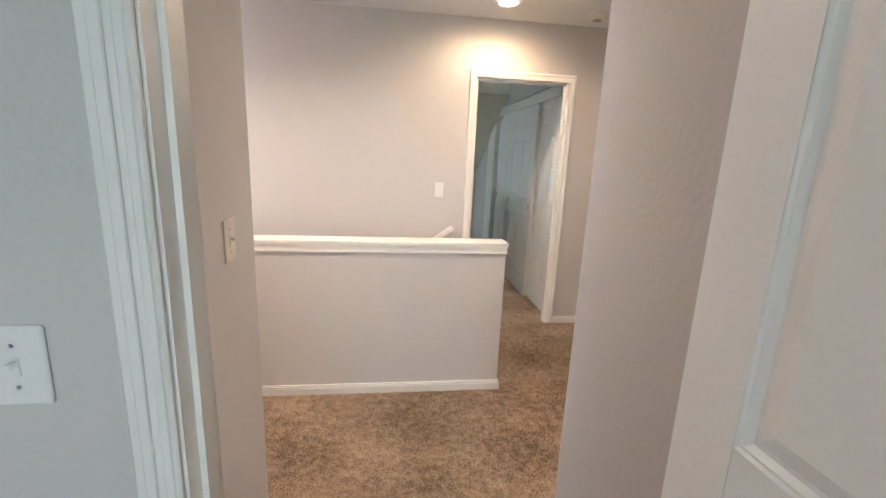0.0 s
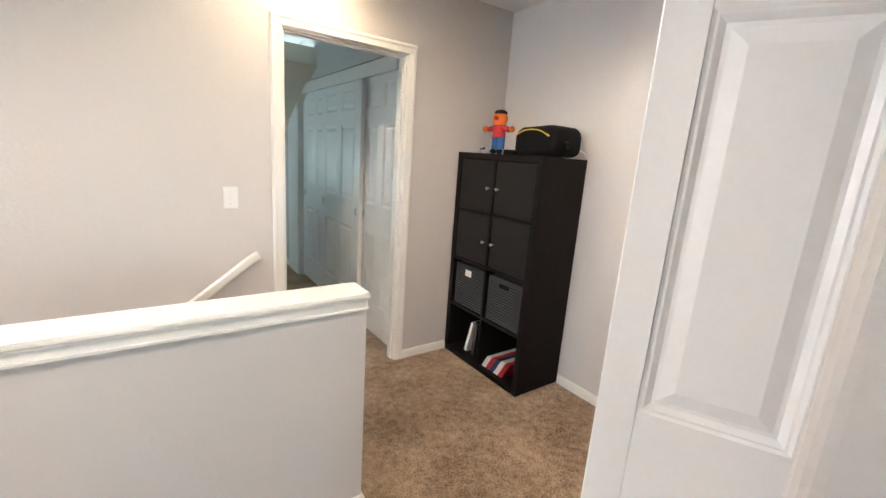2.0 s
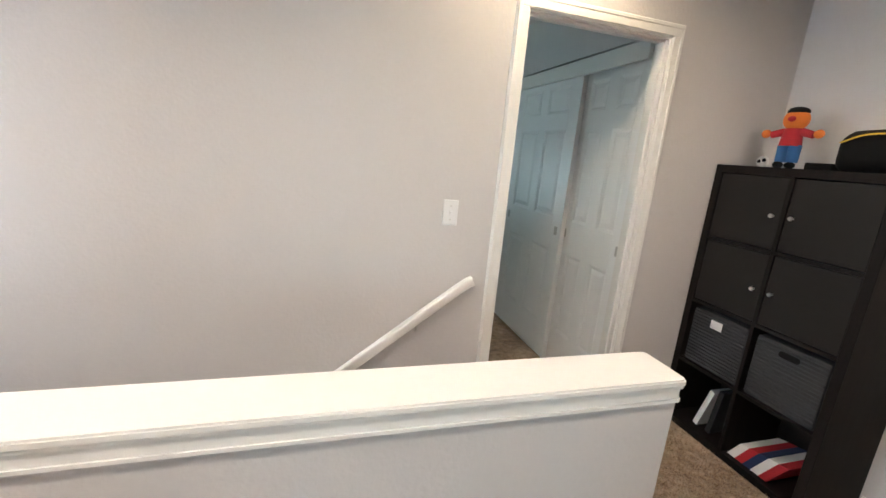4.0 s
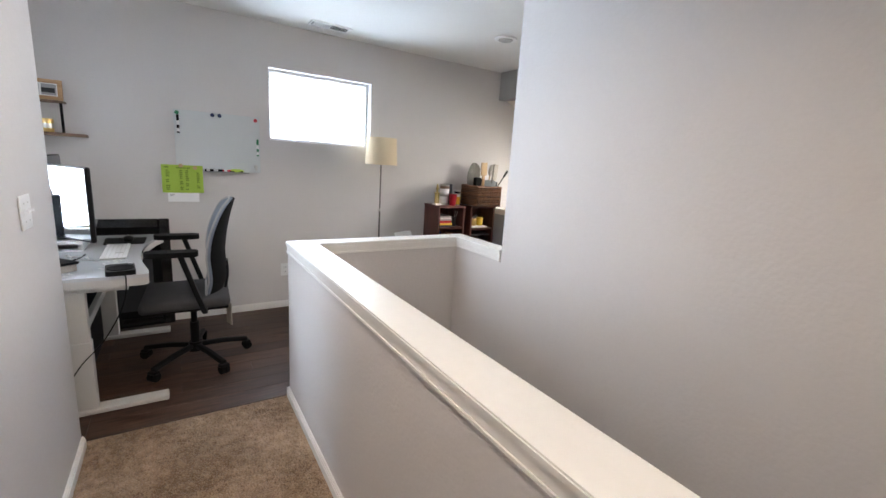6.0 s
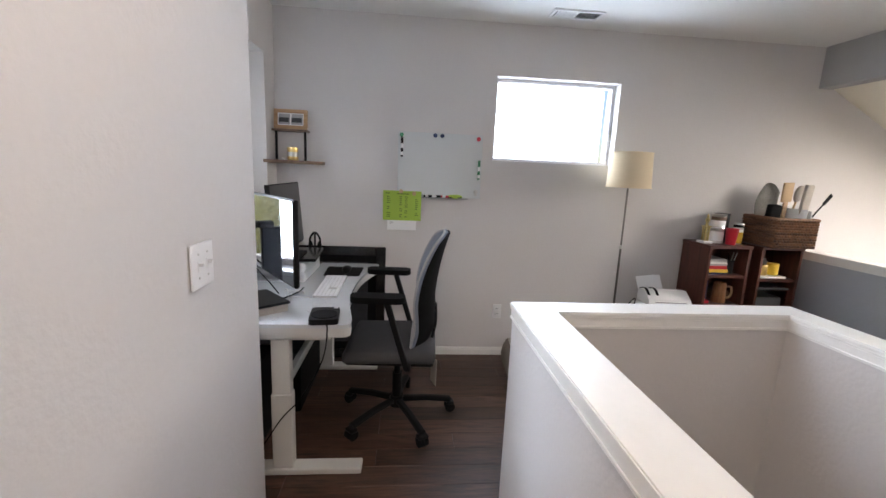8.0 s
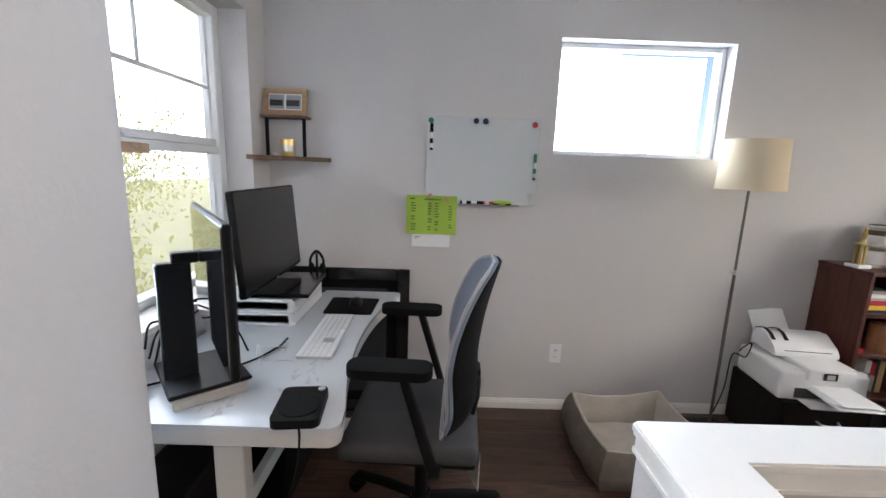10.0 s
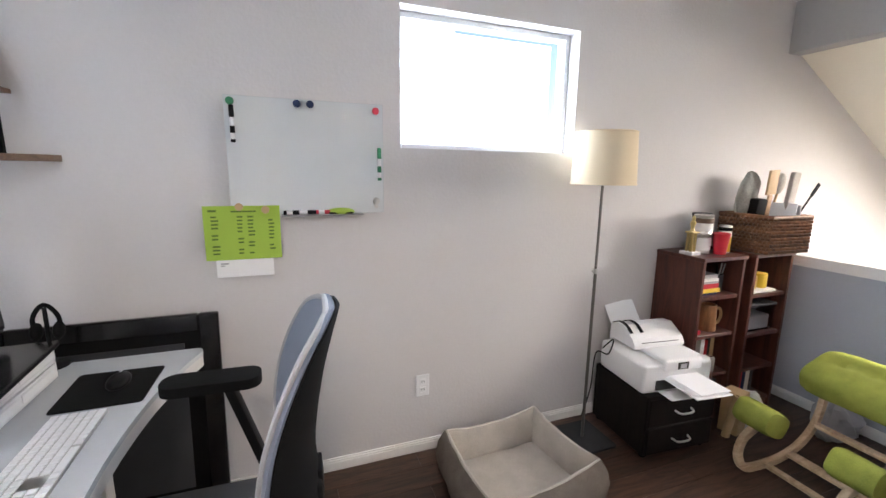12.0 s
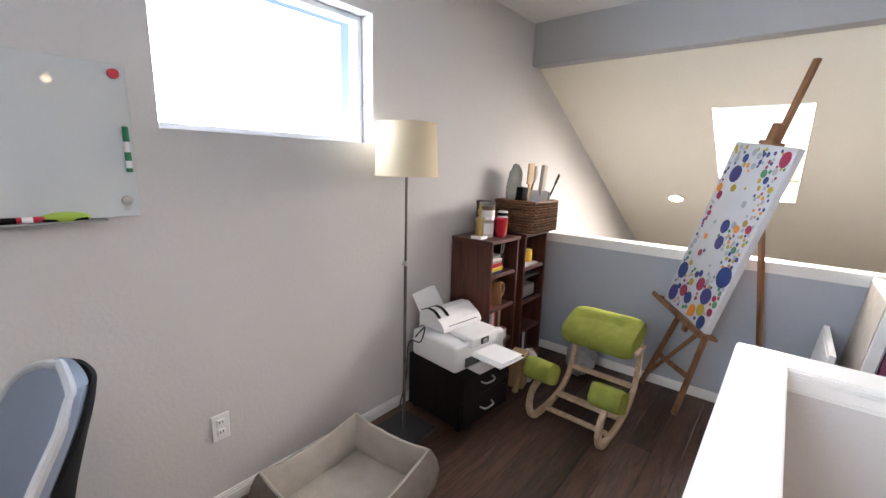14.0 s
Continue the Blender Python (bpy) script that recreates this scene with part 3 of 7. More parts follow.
def window_unit(name, m, w, h, label, meeting=True, bars=(), fw=0.055):
    """A vinyl window in the plane y = 0 of m, from the lower left corner; m's x runs along it."""
    root = tagged(new(name), label, "window", kind="structure")
    root.matrix_world = m
    bm = B()
    for x0, x1, z0, z1 in ((0, fw, 0, h), (w - fw, w, 0, h), (fw, w - fw, 0, fw), (fw, w - fw, h - fw, h)):
        bx(bm, x0, x1, -0.035, 0.035, z0, z1, 0.004, 1)
    part("window_frame", bm, M_WHITEPL, root)
    if meeting:
        mid = h * 0.5
        bm = B()
        bx(bm, fw, w - fw, -0.02, 0.03, mid - 0.035, mid + 0.0, 0.003, 1)
        bx(bm, fw, w - fw, -0.03, 0.02, mid + 0.001, mid + 0.035, 0.003, 1)
        bx(bm, w * 0.5 - 0.04, w * 0.5 + 0.04, 0.02, 0.034, mid + 0.004, mid + 0.02, 0.003, 1)
        part("meeting_rail", bm, M_WHITEPL, root)
        panes = ((fw, mid - 0.035), (mid + 0.035, h - fw))
    else:
        panes = ((fw, h - fw),)
    if meeting:
        bm = B()
        bx(bm, fw, w - fw, -0.026, -0.024, fw, mid - 0.035)
        part("insect_screen", bm, M_SCREENMESH, root, "pale fine insect screen")
    for z0, z1 in panes:
        bm = B()
        bx(bm, fw, w - fw, -0.004, 0.004, z0, z1)
        p = part("pane", bm, M_GLASS, root)
        p.visible_shadow = False
    for x0, x1, z0, z1 in bars:
        bm = B()
        bx(bm, x0, x1, -0.010, -0.005, z0, z1)
        part("muntin", bm, M_WHITEPL, root)
    return root


window_unit("window_1", pose(WX - 0.115, WY0, WZ0, 0, 0, 90), WY1 - WY0, WZ1 - WZ0, "high white-framed window full of bright sky", False, fw=0.026)
W2, H2 = SX1 - SX0, SZ1 - SZ0
window_unit("window_2", pose(SX0, SY - 0.165, SZ0, 0, 0, 0), W2, H2, "large white single-hung window with grid bars in the upper sash", True,
            ((0.055, W2 - 0.055, H2 - 0.37, H2 - 0.352), (0.50, 0.518, H2 - 0.352, H2 - 0.055), (0.72 + 0.1, 0.72 + 0.118, H2 - 0.352, H2 - 0.055)))
bm = B()
bx(bm, SX0 + 0.002, SX1 - 0.002, SY - 0.13, SY + 0.012, SZ0 + 0.001, SZ0 + 0.022, 0.004)
struct("sill_window", bm, M_TRIM, "white painted window sill", "sill")


# six-panel doors
def panel_door(name, label, category, w, h, m, kind="", group="", stile=0.115, mid=0.09, rows=((0.24, 0.80), (1.02, 1.61), (1.72, 1.90))):
    """Hinge side at x = 0, thickness round y = 0."""
    root = new(name)
    tagged(root, label, category, group, kind)
    root.matrix_world = m
    st = stile
    pw = (w - 2 * st - mid) / 2
    bm = B()
    th = 0.0175
    bx(bm, 0, st, -th, th, 0, h, 0.002, 1)
    bx(bm, w - st, w, -th, th, 0, h, 0.002, 1)
    bx(bm, st + pw, st + pw + mid, -th, th, rows[0][0], rows[2][1])
    for z0, z1 in ((0, rows[0][0]), (rows[0][1], rows[1][0]), (rows[1][1], rows[2][0]), (rows[2][1], h)):
        if z0 == 0 or z1 == h:
            bx(bm, st, w - st, -th, th, z0, z1)
        else:
            bx(bm, st, st + pw, -th, th, z0, z1)
            bx(bm, st + pw + mid, w - st, -th, th, z0, z1)
    part("leaf_frame", bm, M_DOOR, root)
    for x0 in (st, st + pw + mid):
        for z0, z1 in rows:
            bm = B()
            x1 = x0 + pw
            bx(bm, x0 - 0.001, x1 + 0.001, -0.006, 0.006, z0 - 0.001, z1 + 0.001)
            for s in (-1, 1):
                fs = []
                loops = []
                for d, y in ((0.0, 0.0172), (0.005, 0.0145), (0.009, 0.0145), (0.019, 0.0090), (0.026, 0.0090), (0.050, 0.0148)):
                    loops.append([bm.verts.new((x, s * y, z)) for x, z in ((x0 + d, z0 + d), (x1 - d, z0 + d), (x1 - d, z1 - d), (x0 + d, z1 - d))])
                for a, b in zip(loops, loops[1:]):
                    for q in range(4):
                        fs.append(bm.faces.new((a[q], a[(q + 1) % 4], b[(q + 1) % 4], b[q])))
                fs.append(bm.faces.new(loops[-1]))
                bmesh.ops.recalc_face_normals(bm, faces=fs)
                for f in fs:
                    if f.normal.y * s < 0:
                        f.normal_flip()
            part("panel", bm, M_DOOR, root)
    return root


def lever(root, x, z, s):
    bm = B()
    cyl(bm, (x, s * 0.0175, z), (x, s * 0.024, z), 0.03, seg=24)
    cyl(bm, (x, s * 0.024, z), (x, s * 0.06, z), 0.009)
    ball(bm, (x, s * 0.065, z), 0.024, 0.018, 0.024)
    part("handle", bm, M_METAL, root, "brushed steel door knob", True)


def hinges(root):
    for z in (0.2, 1.0, 1.8):
        bm = B()
        cyl(bm, (-0.004, 0.02, z - 0.045), (-0.004, 0.02, z + 0.045), 0.006)
        part("hinge", bm, M_METAL, root, "steel hinge", True)


d = panel_door("door_1", "white six-panel bedroom door standing wide open", "door", 0.76, 2.02, pose(0.838, 0.645, 0.008, 0, 0, -90), "structure")
lever(d, 0.70, 0.93, -1)
hinges(d)
d = panel_door("door_2", "white six-panel closet door standing open into the hall", "door", 0.68, 2.02, pose(1.364, 0.849, 0.008, 0, 0, 117), "structure", stile=0.066, mid=0.12, rows=((0.24, 0.81), (1.02, 1.658), (1.755, 1.90)))
lever(d, 0.62, 0.93, -1)
hinges(d)

# sliding closet doors in the far bedroom
for i, (y0, w, x) in enumerate(((3.54, 0.66, 1.815), (4.13, 0.88, 1.775), (4.93, 0.76, 1.815))):
    d = panel_door("door_%d" % (i + 3), "white six-panel sliding closet door", "closet door", w, 1.98, pose(x, y0 + w, 0.012, 0, 0, -90), "structure", "sliding closet doors")
    for px in (0.06, w - 0.06):
        bm = B()
        bx(bm, px - 0.016, px + 0.016, -0.0195, -0.0165, 0.905, 0.965, 0.004)
        part("finger_pull", bm, M_METAL, d, "small dark metal finger pull")
bm = B()
bx(bm, 1.735, 1.759, 3.56, 6.05, 1.945, 2.04, 0.003, 1)
bx(bm, 1.74, 1.76, 5.70, 6.05, 0, 1.945)
bx(bm, 1.76, 1.85, 5.70, 6.15, 0, 2.06)
struct("trim_closet_header", bm, M_TRIM, "white closet header board and jamb", "trim")

# ---- hall ----


def wall_plate(name, label, m, gangs=1, toggles=(), outlet=False, material=None, w=0.07):
    """A cover plate in the plane y = 0 of m that stands out to -y."""
    root = thing(name, label, "outlet" if outlet else "light switch", m)
    material = material or M_IVORY
    bm = B()
    bx(bm, -w / 2, w / 2, -0.006, 0, -0.057, 0.057, 0.0035)
    part("plate", bm, material, root)
    if outlet:
        for z in (-0.021, 0.021):
            bm = B()
            bx(bm, -0.016, 0.016, -0.009, -0.005, z - 0.014, z + 0.014, 0.003)
            part("socket", bm, material, root)
            for x in (-0.006, 0.006):
                bm = B()
                bx(bm, x - 0.0015, x + 0.0015, -0.0097, -0.008, z - 0.003, z + 0.007)
                part("slot", bm, M_SLOTSHADE, root, "dark block for the shade in a plug slot")
    for x in toggles:
        bm = B()
        bx(bm, x - 0.006, x + 0.006, -0.008, -0.005, -0.014, 0.014, 0.001)
        bx(bm, x - 0.004, x + 0.004, -0.020, -0.006, 0.0, 0.009, 0.002)
        part("toggle", bm, material, root)
        for z in (-0.03, 0.03):
            bm = B()
            cyl(bm, (x, -0.0055, z), (x, -0.0075, z), 0.003, seg=10)
            part("screw", bm, M_METAL, root)
    return root


wall_plate("light_switch", "ivory single toggle light switch on the stairwell wall", pose(0.746, NY, 1.15), toggles=(0,), w=0.07, material=M_WHITEPL)
wall_plate("light_switch", "ivory single toggle light switch in the passage", pose(-0.072, 1.222, 1.165, 0, 0, 90), toggles=(0,))
wall_plate("light_switch", "white double light switch on the hall wall", pose(-2.15, 1.465, 1.15, 0, 0, 180), toggles=(-0.023, 0.023), w=0.114, material=M_WHITEPL)
wall_plate("light_switch", "white switch plate beside the bedroom door", pose(-0.152, 0.66, 1.108), toggles=(0.012, ), w=0.10, material=M_WHITEPL)
wall_plate("wall_outlet", "white duplex outlet low on the loft wall", pose(WX, 2.70, 0.357, 0, 0, 90), outlet=True, material=M_WHITEPL)

# handrail
rail = thing("handrail", "white painted handrail running down the stairwell wall", "handrail")
bm = B()
line = [(0.865, 3.395, 0.850), (0.84, 3.395, 0.838), (0.79, 3.395, 0.803)] + [(0.79 - 0.3 * i, 3.395, 0.803 - 0.228 * i) for i in range(1, 12)]
sweep(bm, line, rounded([(-0.017, -0.024, 0.007), (0.017, -0.024, 0.007), (0.02, 0.02, 0.010), (-0.02, 0.02, 0.010)], 3))
part("rail", bm, M_TRIM, rail, smooth=True)
for i in (0, 4, 8):
    bm = B()
    x, z = 0.62 - 0.3 * i, 0.803 - 0.76 * 0.17 - 0.228 * i
    sweep(bm, smooth_path([(x, NY, z - 0.07), (x, 3.42, z - 0.07), (x, 3.398, z - 0.06), (x, 3.395, z - 0.03)], 4), ring_section(0.006), up=(1, 0, 0))
    part("bracket", bm, M_METAL, rail, "steel wall bracket", True)


# cube shelf
def cube_shelf(m):
    """Open front towards -x; two columns, four rows; standing against x = 0.39."""
    w, d, h, t = 0.77, 0.39, 1.47, 0.038
    root = thing("cube_shelf", "tall black-brown cube shelf with doors and baskets against the wall", "shelf", m)
    for nm, a in (("side", (0, d, 0, t, 0, h)), ("side", (0, d, w - t, w, 0, h)), ("top", (0, d, t, w - t, h - t, h)), ("bottom", (0, d, t, w - t, 0, t))):
        bm = B()
        bx(bm, *a, 0.0015, 1)
        part(nm, bm, M_ESPRESSO, root)
    cell = (h - 2 * t - 3 * 0.016) / 4
    ch = (w - 2 * t - 0.016) / 2
    bm = B()
    bx(bm, 0.002, d, t + ch, t + ch + 0.016, t, h - t)
    part("divider", bm, M_ESPRESSO, root)
    for r in range(1, 4):
        z = t + r * cell + (r - 1) * 0.016
        for c in range(2):
            bm = B()
            y0 = t + c * (ch + 0.016)
            bx(bm, 0.002, d, y0, y0 + ch, z, z + 0.016)
            part("shelf_board", bm, M_ESPRESSO, root)
    bm = B()
    bx(bm, d - 0.006, d - 0.001, t, w - t, t, h - t)
    part("back_panel", bm, M_ESPRESSO, root)
    for r in (2, 3):
        z = t + r * (cell + 0.016)
        for c in range(2):
            y0 = t + c * (ch + 0.016)
            bm = B()
            bx(bm, 0.006, 0.024, y0 + 0.004, y0 + ch - 0.004, z + 0.004, z + cell - 0.004, 0.002, 1)
            door = part("door", bm, M_ESPDOOR, root)
            bm = B()
            yk = y0 + (ch - 0.035 if c == 0 else 0.035)
            cyl(bm, (0.006, yk, z + cell * 0.47), (-0.008, yk, z + cell * 0.47), 0.005)
            ball(bm, (-0.012, yk, z + cell * 0.47), 0.010)
            part("knob", bm, M_METAL, door, "small steel knob", True)
    return root, cell, ch, t


SHX, SHY = 2.183, 2.668
shelf, cell, ch, tt = cube_shelf(pose(SHX, SHY, 0))
zrow = [tt + r * (cell + 0.016) for r in range(4)]
ycol = [SHY + tt + c * (ch + 0.016) for c in range(2)]


def storage_basket(y0, tag):
    root = thing("storage_basket", "charcoal woven storage basket with a " + ("white label" if tag else "cut-out handle") + " in the cube shelf", "basket",
                 pose(SHX + 0.015, y0 + 0.012, zrow[1] + 0.001), "baskets in the cube shelf")
    s, hh = ch - 0.024, cell - 0.03
    bm = B()
    bx(bm, 0.004, 0.33, 0.004, s - 0.004, 0.0, hh, 0.008)
    part("box", bm, M_CHARCOAL, root)
    for i in range(16):
        bm = B()
        z = 0.012 + i * (hh - 0.02) / 16
        bx(bm, 0.0, 0.006, 0.004, s - 0.004, z, z + 0.012, 0.003, 1)
        part("weave_band", bm, M_CHARCOAL, root)
    bm = B()
    if tag:
        bx(bm, -0.004, 0.0, s * 0.42, s * 0.42 + 0.065, hh - 0.075, hh - 0.03, 0.001, 1)
        part("label_card", bm, M_PAPER, root, "white label card")
    else:
        # no real opening: a black slab paints the shade of the cut-out
        prism(bm, rounded([(s * 0.36, hh - 0.058, 0.012), (s * 0.64, hh - 0.058, 0.012), (s * 0.64, hh - 0.03, 0.012), (s * 0.36, hh - 0.03, 0.012)]), -0.003, 0.0,
              Matrix(((0, 0, 1, 0), (1, 0, 0, 0), (0, 1, 0, 0), (0, 0, 0, 1))))
        part("handle_shade", bm, M_RUBBER, root)


storage_basket(ycol[0], False)
storage_basket(ycol[1], True)
# folded striped towel in the bottom row, near column
tow = thing("folded_blanket", "red, white and navy striped blanket folded in the shelf", "blanket", pose(SHX + 0.03, ycol[0] + 0.02, zrow[0] + 0.001))
for i, mtl in enumerate((M_WHITECLOTH, M_REDCLOTH, M_NAVY, M_WHITECLOTH, M_REDCLOTH)):
    bm = B()
    y0 = 0.305 - i * 0.040
    top = 0.185 - 0.004 * i
    prof = [(y0 - 0.0395, 0.002), (y0 + 0.0, 0.002), (y0 + 0.0, 0.05)] + [(y0 - 0.0395 * k / 4 - 0.0, 0.06 + (top - 0.1) * (0.35 + 0.65 * ((i * 4 + k) / 20))) for k in range(5)]
    prism(bm, [(y - 0.55 * z, z) for y, z in prof], -0.0, 0.26, Matrix(((0, 0, 1, 0), (1, 0, 0, 0), (0, 1, 0, 0), (0, 0, 0, 1))))
    part("stripe", bm, mtl, tow)
for k, (y, lean, mtl, hh) in enumerate(((0.20, 14, M_PAPER, 0.24), (0.12, 6, M_CHARCOAL, 0.26))):
    bm = B()
    bx(bm, 0, 0.2, -0.015, 0.015, 0, hh, 0.003)
    single("book" if k == 0 else "binder", bm, mtl, "white hardback leaning in the shelf" if k == 0 else "dark grey binder leaning in the shelf", "book").matrix_world = pose(SHX + 0.06, ycol[1] + y, zrow[0] + 0.006, lean, 0, 0)

# doll on the shelf, plain shapes in one mesh with several materials
bm = B()
doll_mats = [M_ORANGE, M_REDCLOTH, M_BLUE, M_RUBBER]


def tint(vs, i):
    for f in {f for v in vs for f in v.link_faces}:
        f.material_index = i


tint(ball(bm, (0, 0, 0.225), 0.045, 0.052, 0.05), 0)
tint(ball(bm, (0.002, 0, 0.262), 0.040, 0.044, 0.022), 3)
tint(ball(bm, (-0.045, 0, 0.225), 0.014, 0.016, 0.013), 1)
tint(cyl(bm, (0, 0, 0.105), (0, 0, 0.185), 0.045, 0.036), 1)
for s in (-1, 1):
    tint(cyl(bm, (0, s * 0.035, 0.17), (-0.01, s * 0.085, 0.155), 0.019, 0.016), 1)
    tint(ball(bm, (-0.012, s * 0.105, 0.16), 0.02), 0)
    tint(cyl(bm, (0, s * 0.022, 0.03), (0, s * 0.022, 0.11), 0.024, 0.026), 2)
    tint(ball(bm, (-0.014, s * 0.024, 0.016), 0.03, 0.02, 0.016), 3)
doll = mesh("doll", bm, M_ORANGE, True)
for mtl in doll_mats[1:]:
    doll.data.materials.append(mtl)
tagged(doll, "plush doll in a red shirt and blue trousers on the shelf", "doll")
doll.matrix_world = pose(SHX + 0.14, 3.20, 1.471, 0, 0, 12)
ballp = thing("toy_ball", "small white and black football beside the doll", "ball", pose(SHX + 0.08, 3.265, 1.471 + 0.026))
bm = B()
ball(bm, (0, 0, 0), 0.026)
part("ball_skin", bm, M_WHITECLOTH, ballp, smooth=True)
for a, b in ((-0.022, 0.006), (0.0, 0.0)):
    bm = B()
    ball(bm, (-0.022, a, b), 0.008, 0.009, 0.009, 10)
    part("patch", bm, M_RUBBER, ballp, "black patch", True)
# bag
bag = thing("sports_bag", "black soft sports bag with a yellow zip on the shelf", "bag", pose(SHX + 0.17, 2.80, 1.471))
bm = B()
vs = bx(bm, -0.14, 0.14, -0.15, 0.15, 0, 0.15, 0.045, 4)
for v in vs:
    v.co.z += 0.035 * (1 - (v.co.y / 0.15) ** 2) * (v.co.z / 0.15) + 0.006 * math.sin(v.co.y * 40)
part("bag_body", bm, M_RUBBER, bag, smooth=True)
bm = B()
sweep(bm, smooth_path([(-0.143, -0.13, 0.11), (-0.146, -0.05, 0.142), (-0.146, 0.05, 0.142), (-0.143, 0.13, 0.112)], 5), ring_section(0.0035, 6))
part("zip", bm, M_YELLOW, bag, "yellow zip piping", True)
bm = B()
sweep(bm, smooth_path([(-0.02, -0.15, 0.09), (-0.05, -0.19, 0.07), (-0.04, -0.19, 0.02), (0.0, -0.155, 0.02)], 5), [(-0.012, -0.002), (0.012, -0.002), (0.012, 0.002), (-0.012, 0.002)])
part("strap", bm, M_RUBBER, bag, smooth=True)
bm = B()
bx(bm, -0.1, 0.08, 0.16, 0.27, 0, 0.03, 0.006)
single("black_case", bm, M_RUBBER, "small flat black case between doll and bag", "case").matrix_world = pose(SHX + 0.17, 2.80, 1.471)
cord = B()
sweep(cord, smooth_path([(2.40, 2.71, 1.478), (2.47, 2.69, 1.52), (2.53, 2.672, 1.51), (2.555, 2.668, 1.478)], 6), ring_section(0.004, 6))
single("white_cable", cord, M_WHITEPL, "loop of white cable on top of the shelf", "cable", True)

# laundry basket
lb = thing("laundry_basket", "tall round dark brown wicker basket on the carpet", "basket", pose(2.40, 2.03, 0))
bm = B()
lathe(bm, [(0.135, 0), (0.142, 0.02), (0.150, 0.3), (0.156, 0.55), (0.150, 0.55), (0.145, 0.3), (0.13, 0.03), (0.01, 0.03)], seg=36)
part("liner", bm, M_DARKWICK, lb, smooth=True)
for i in range(26):
    bm = B()
    r = 0.143 + 0.015 * i / 26
    pts = [((r + 0.004 * (1 if (k + i) % 2 else -1)) * math.cos(k * math.tau / 40), (r + 0.004 * (1 if (k + i) % 2 else -1)) * math.sin(k * math.tau / 40), 0.018 + i * 0.0205) for k in range(41)]
    sweep(bm, pts, ring_section(0.009, 6))
    part("wicker_band", bm, M_DARKWICK, lb, smooth=True)
bm = B()
sweep(bm, [(0.158 * math.cos(k * math.tau / 40), 0.158 * math.sin(k * math.tau / 40), 0.56) for k in range(41)], ring_section(0.013, 8))
part("rim", bm, M_DARKWICK, lb, smooth=True)


# ceiling fittings
def can_light(x, y, on, m=None):
    root = thing("recessed_light", "white recessed ceiling light, " + ("lit warm" if on else "switched off"), "ceiling light", m or pose(x, y, CEIL), "recessed lights")
    bm = B()
    lathe(bm, [(0.092, 0.0), (0.090, -0.008), (0.066, -0.010), (0.062, -0.002)], seg=36)
    part("trim_ring", bm, M_WHITEPL, root, smooth=True)
    bm = B()
    lathe(bm, [(0.061, -0.001), (0.058, -0.012), (0.045, -0.018), (0.001, -0.021)], seg=30)
    part("lens", bm, M_BULB if on else M_GREYPL, root, "glowing lens" if on else "dark lens", True)


can_light(1.12, 3.08, True)
can_light(1.75, 1.75, True)
can_light(-0.2, 1.86, True)
# unseen fitting for the added fill lamp that brightens the hall's south wall
can_light(-1.4, 1.86, True)
can_light(-3.155, 4.27, False)
can_light(0, 0, True, sl @ pose(-3.46, 2.30 * k, 0.0))
sd = thing("smoke_detector", "round white smoke detector on the hall ceiling", "smoke detector", pose(1.80, 3.17, CEIL))
bm = B()
lathe(bm, [(0.068, 0), (0.068, -0.012), (0.060, -0.016), (0.060, -0.022), (0.055, -0.036), (0.045, -0.040), (0.001, -0.040)], seg=36)
part("housing", bm, M_IVORY, sd, smooth=True)
bm = B()
lathe(bm, [(0.030, -0.0395), (0.030, -0.043), (0.001, -0.044)], (0.0, 0.0, 0.0), 24)
part("grille", bm, M_GREYPL, sd, smooth=True)
vent = thing("ceiling_vent", "white louvred air vent in the loft ceiling", "vent", pose(-3.90, 3.03, CEIL))
bm = B()
for a in ((-0.075, -0.055, -0.165, 0.165), (0.055, 0.075, -0.165, 0.165), (-0.055, 0.055, -0.165, -0.145), (-0.055, 0.055, 0.145, 0.165), (-0.055, 0.055, -0.006, 0.006)):
    bx(bm, a[0], a[1], a[2], a[3], -0.010, 0.0, 0.002, 1)
part("frame", bm, M_WHITEPL, vent)
# black sheet on the closed ceiling, painting the duct's shade
bm = B()
bx(bm, -0.055, 0.055, -0.145, 0.145, -0.002, -0.0005)
part("backing", bm, M_RUBBER, vent, "black sheet for the shade behind the slats")
for s in (-1, 1):
    for i in range(7):
        bm = B()
        y = s * (0.018 + i * 0.0185)
        bx(bm, -0.055, 0.055, -0.007, 0.007, -0.0008, 0.0008, m=pose(0, y, -0.006, 48 * s, 0, 0))
        part("slat", bm, M_WHITEPL, vent)

# ---- far bedroom ----
dr = thing("dresser", "grey metal locker cabinet with small knobs in the far bedroom", "cabinet", pose(0.60, 6.0, 0))
bm = B()
bx(bm, -0.3, 0.1, 0, 0.42, 0, 1.05, 0.006)
part("body", bm, M_GALV, dr)
for i in range(5):
    bm = B()
    bx(bm, -0.28, 0.08, -0.014, 0.0, 0.03 + i * 0.2, 0.21 + i * 0.2, 0.004)
    dw = part("drawer", bm, M_GALV, dr)
    bm = B()
    ball(bm, (-0.1, -0.022, 0.12 + i * 0.2), 0.012)
    part("knob", bm, M_METAL, dw, smooth=True)
bm = B()
bx(bm, 1.62, 1.75, 6.985, 6.999, 1.35, 1.65, 0.004)
single("wall_picture", bm, M_GLOSSB, "small black framed picture on the far bedroom wall", "picture")

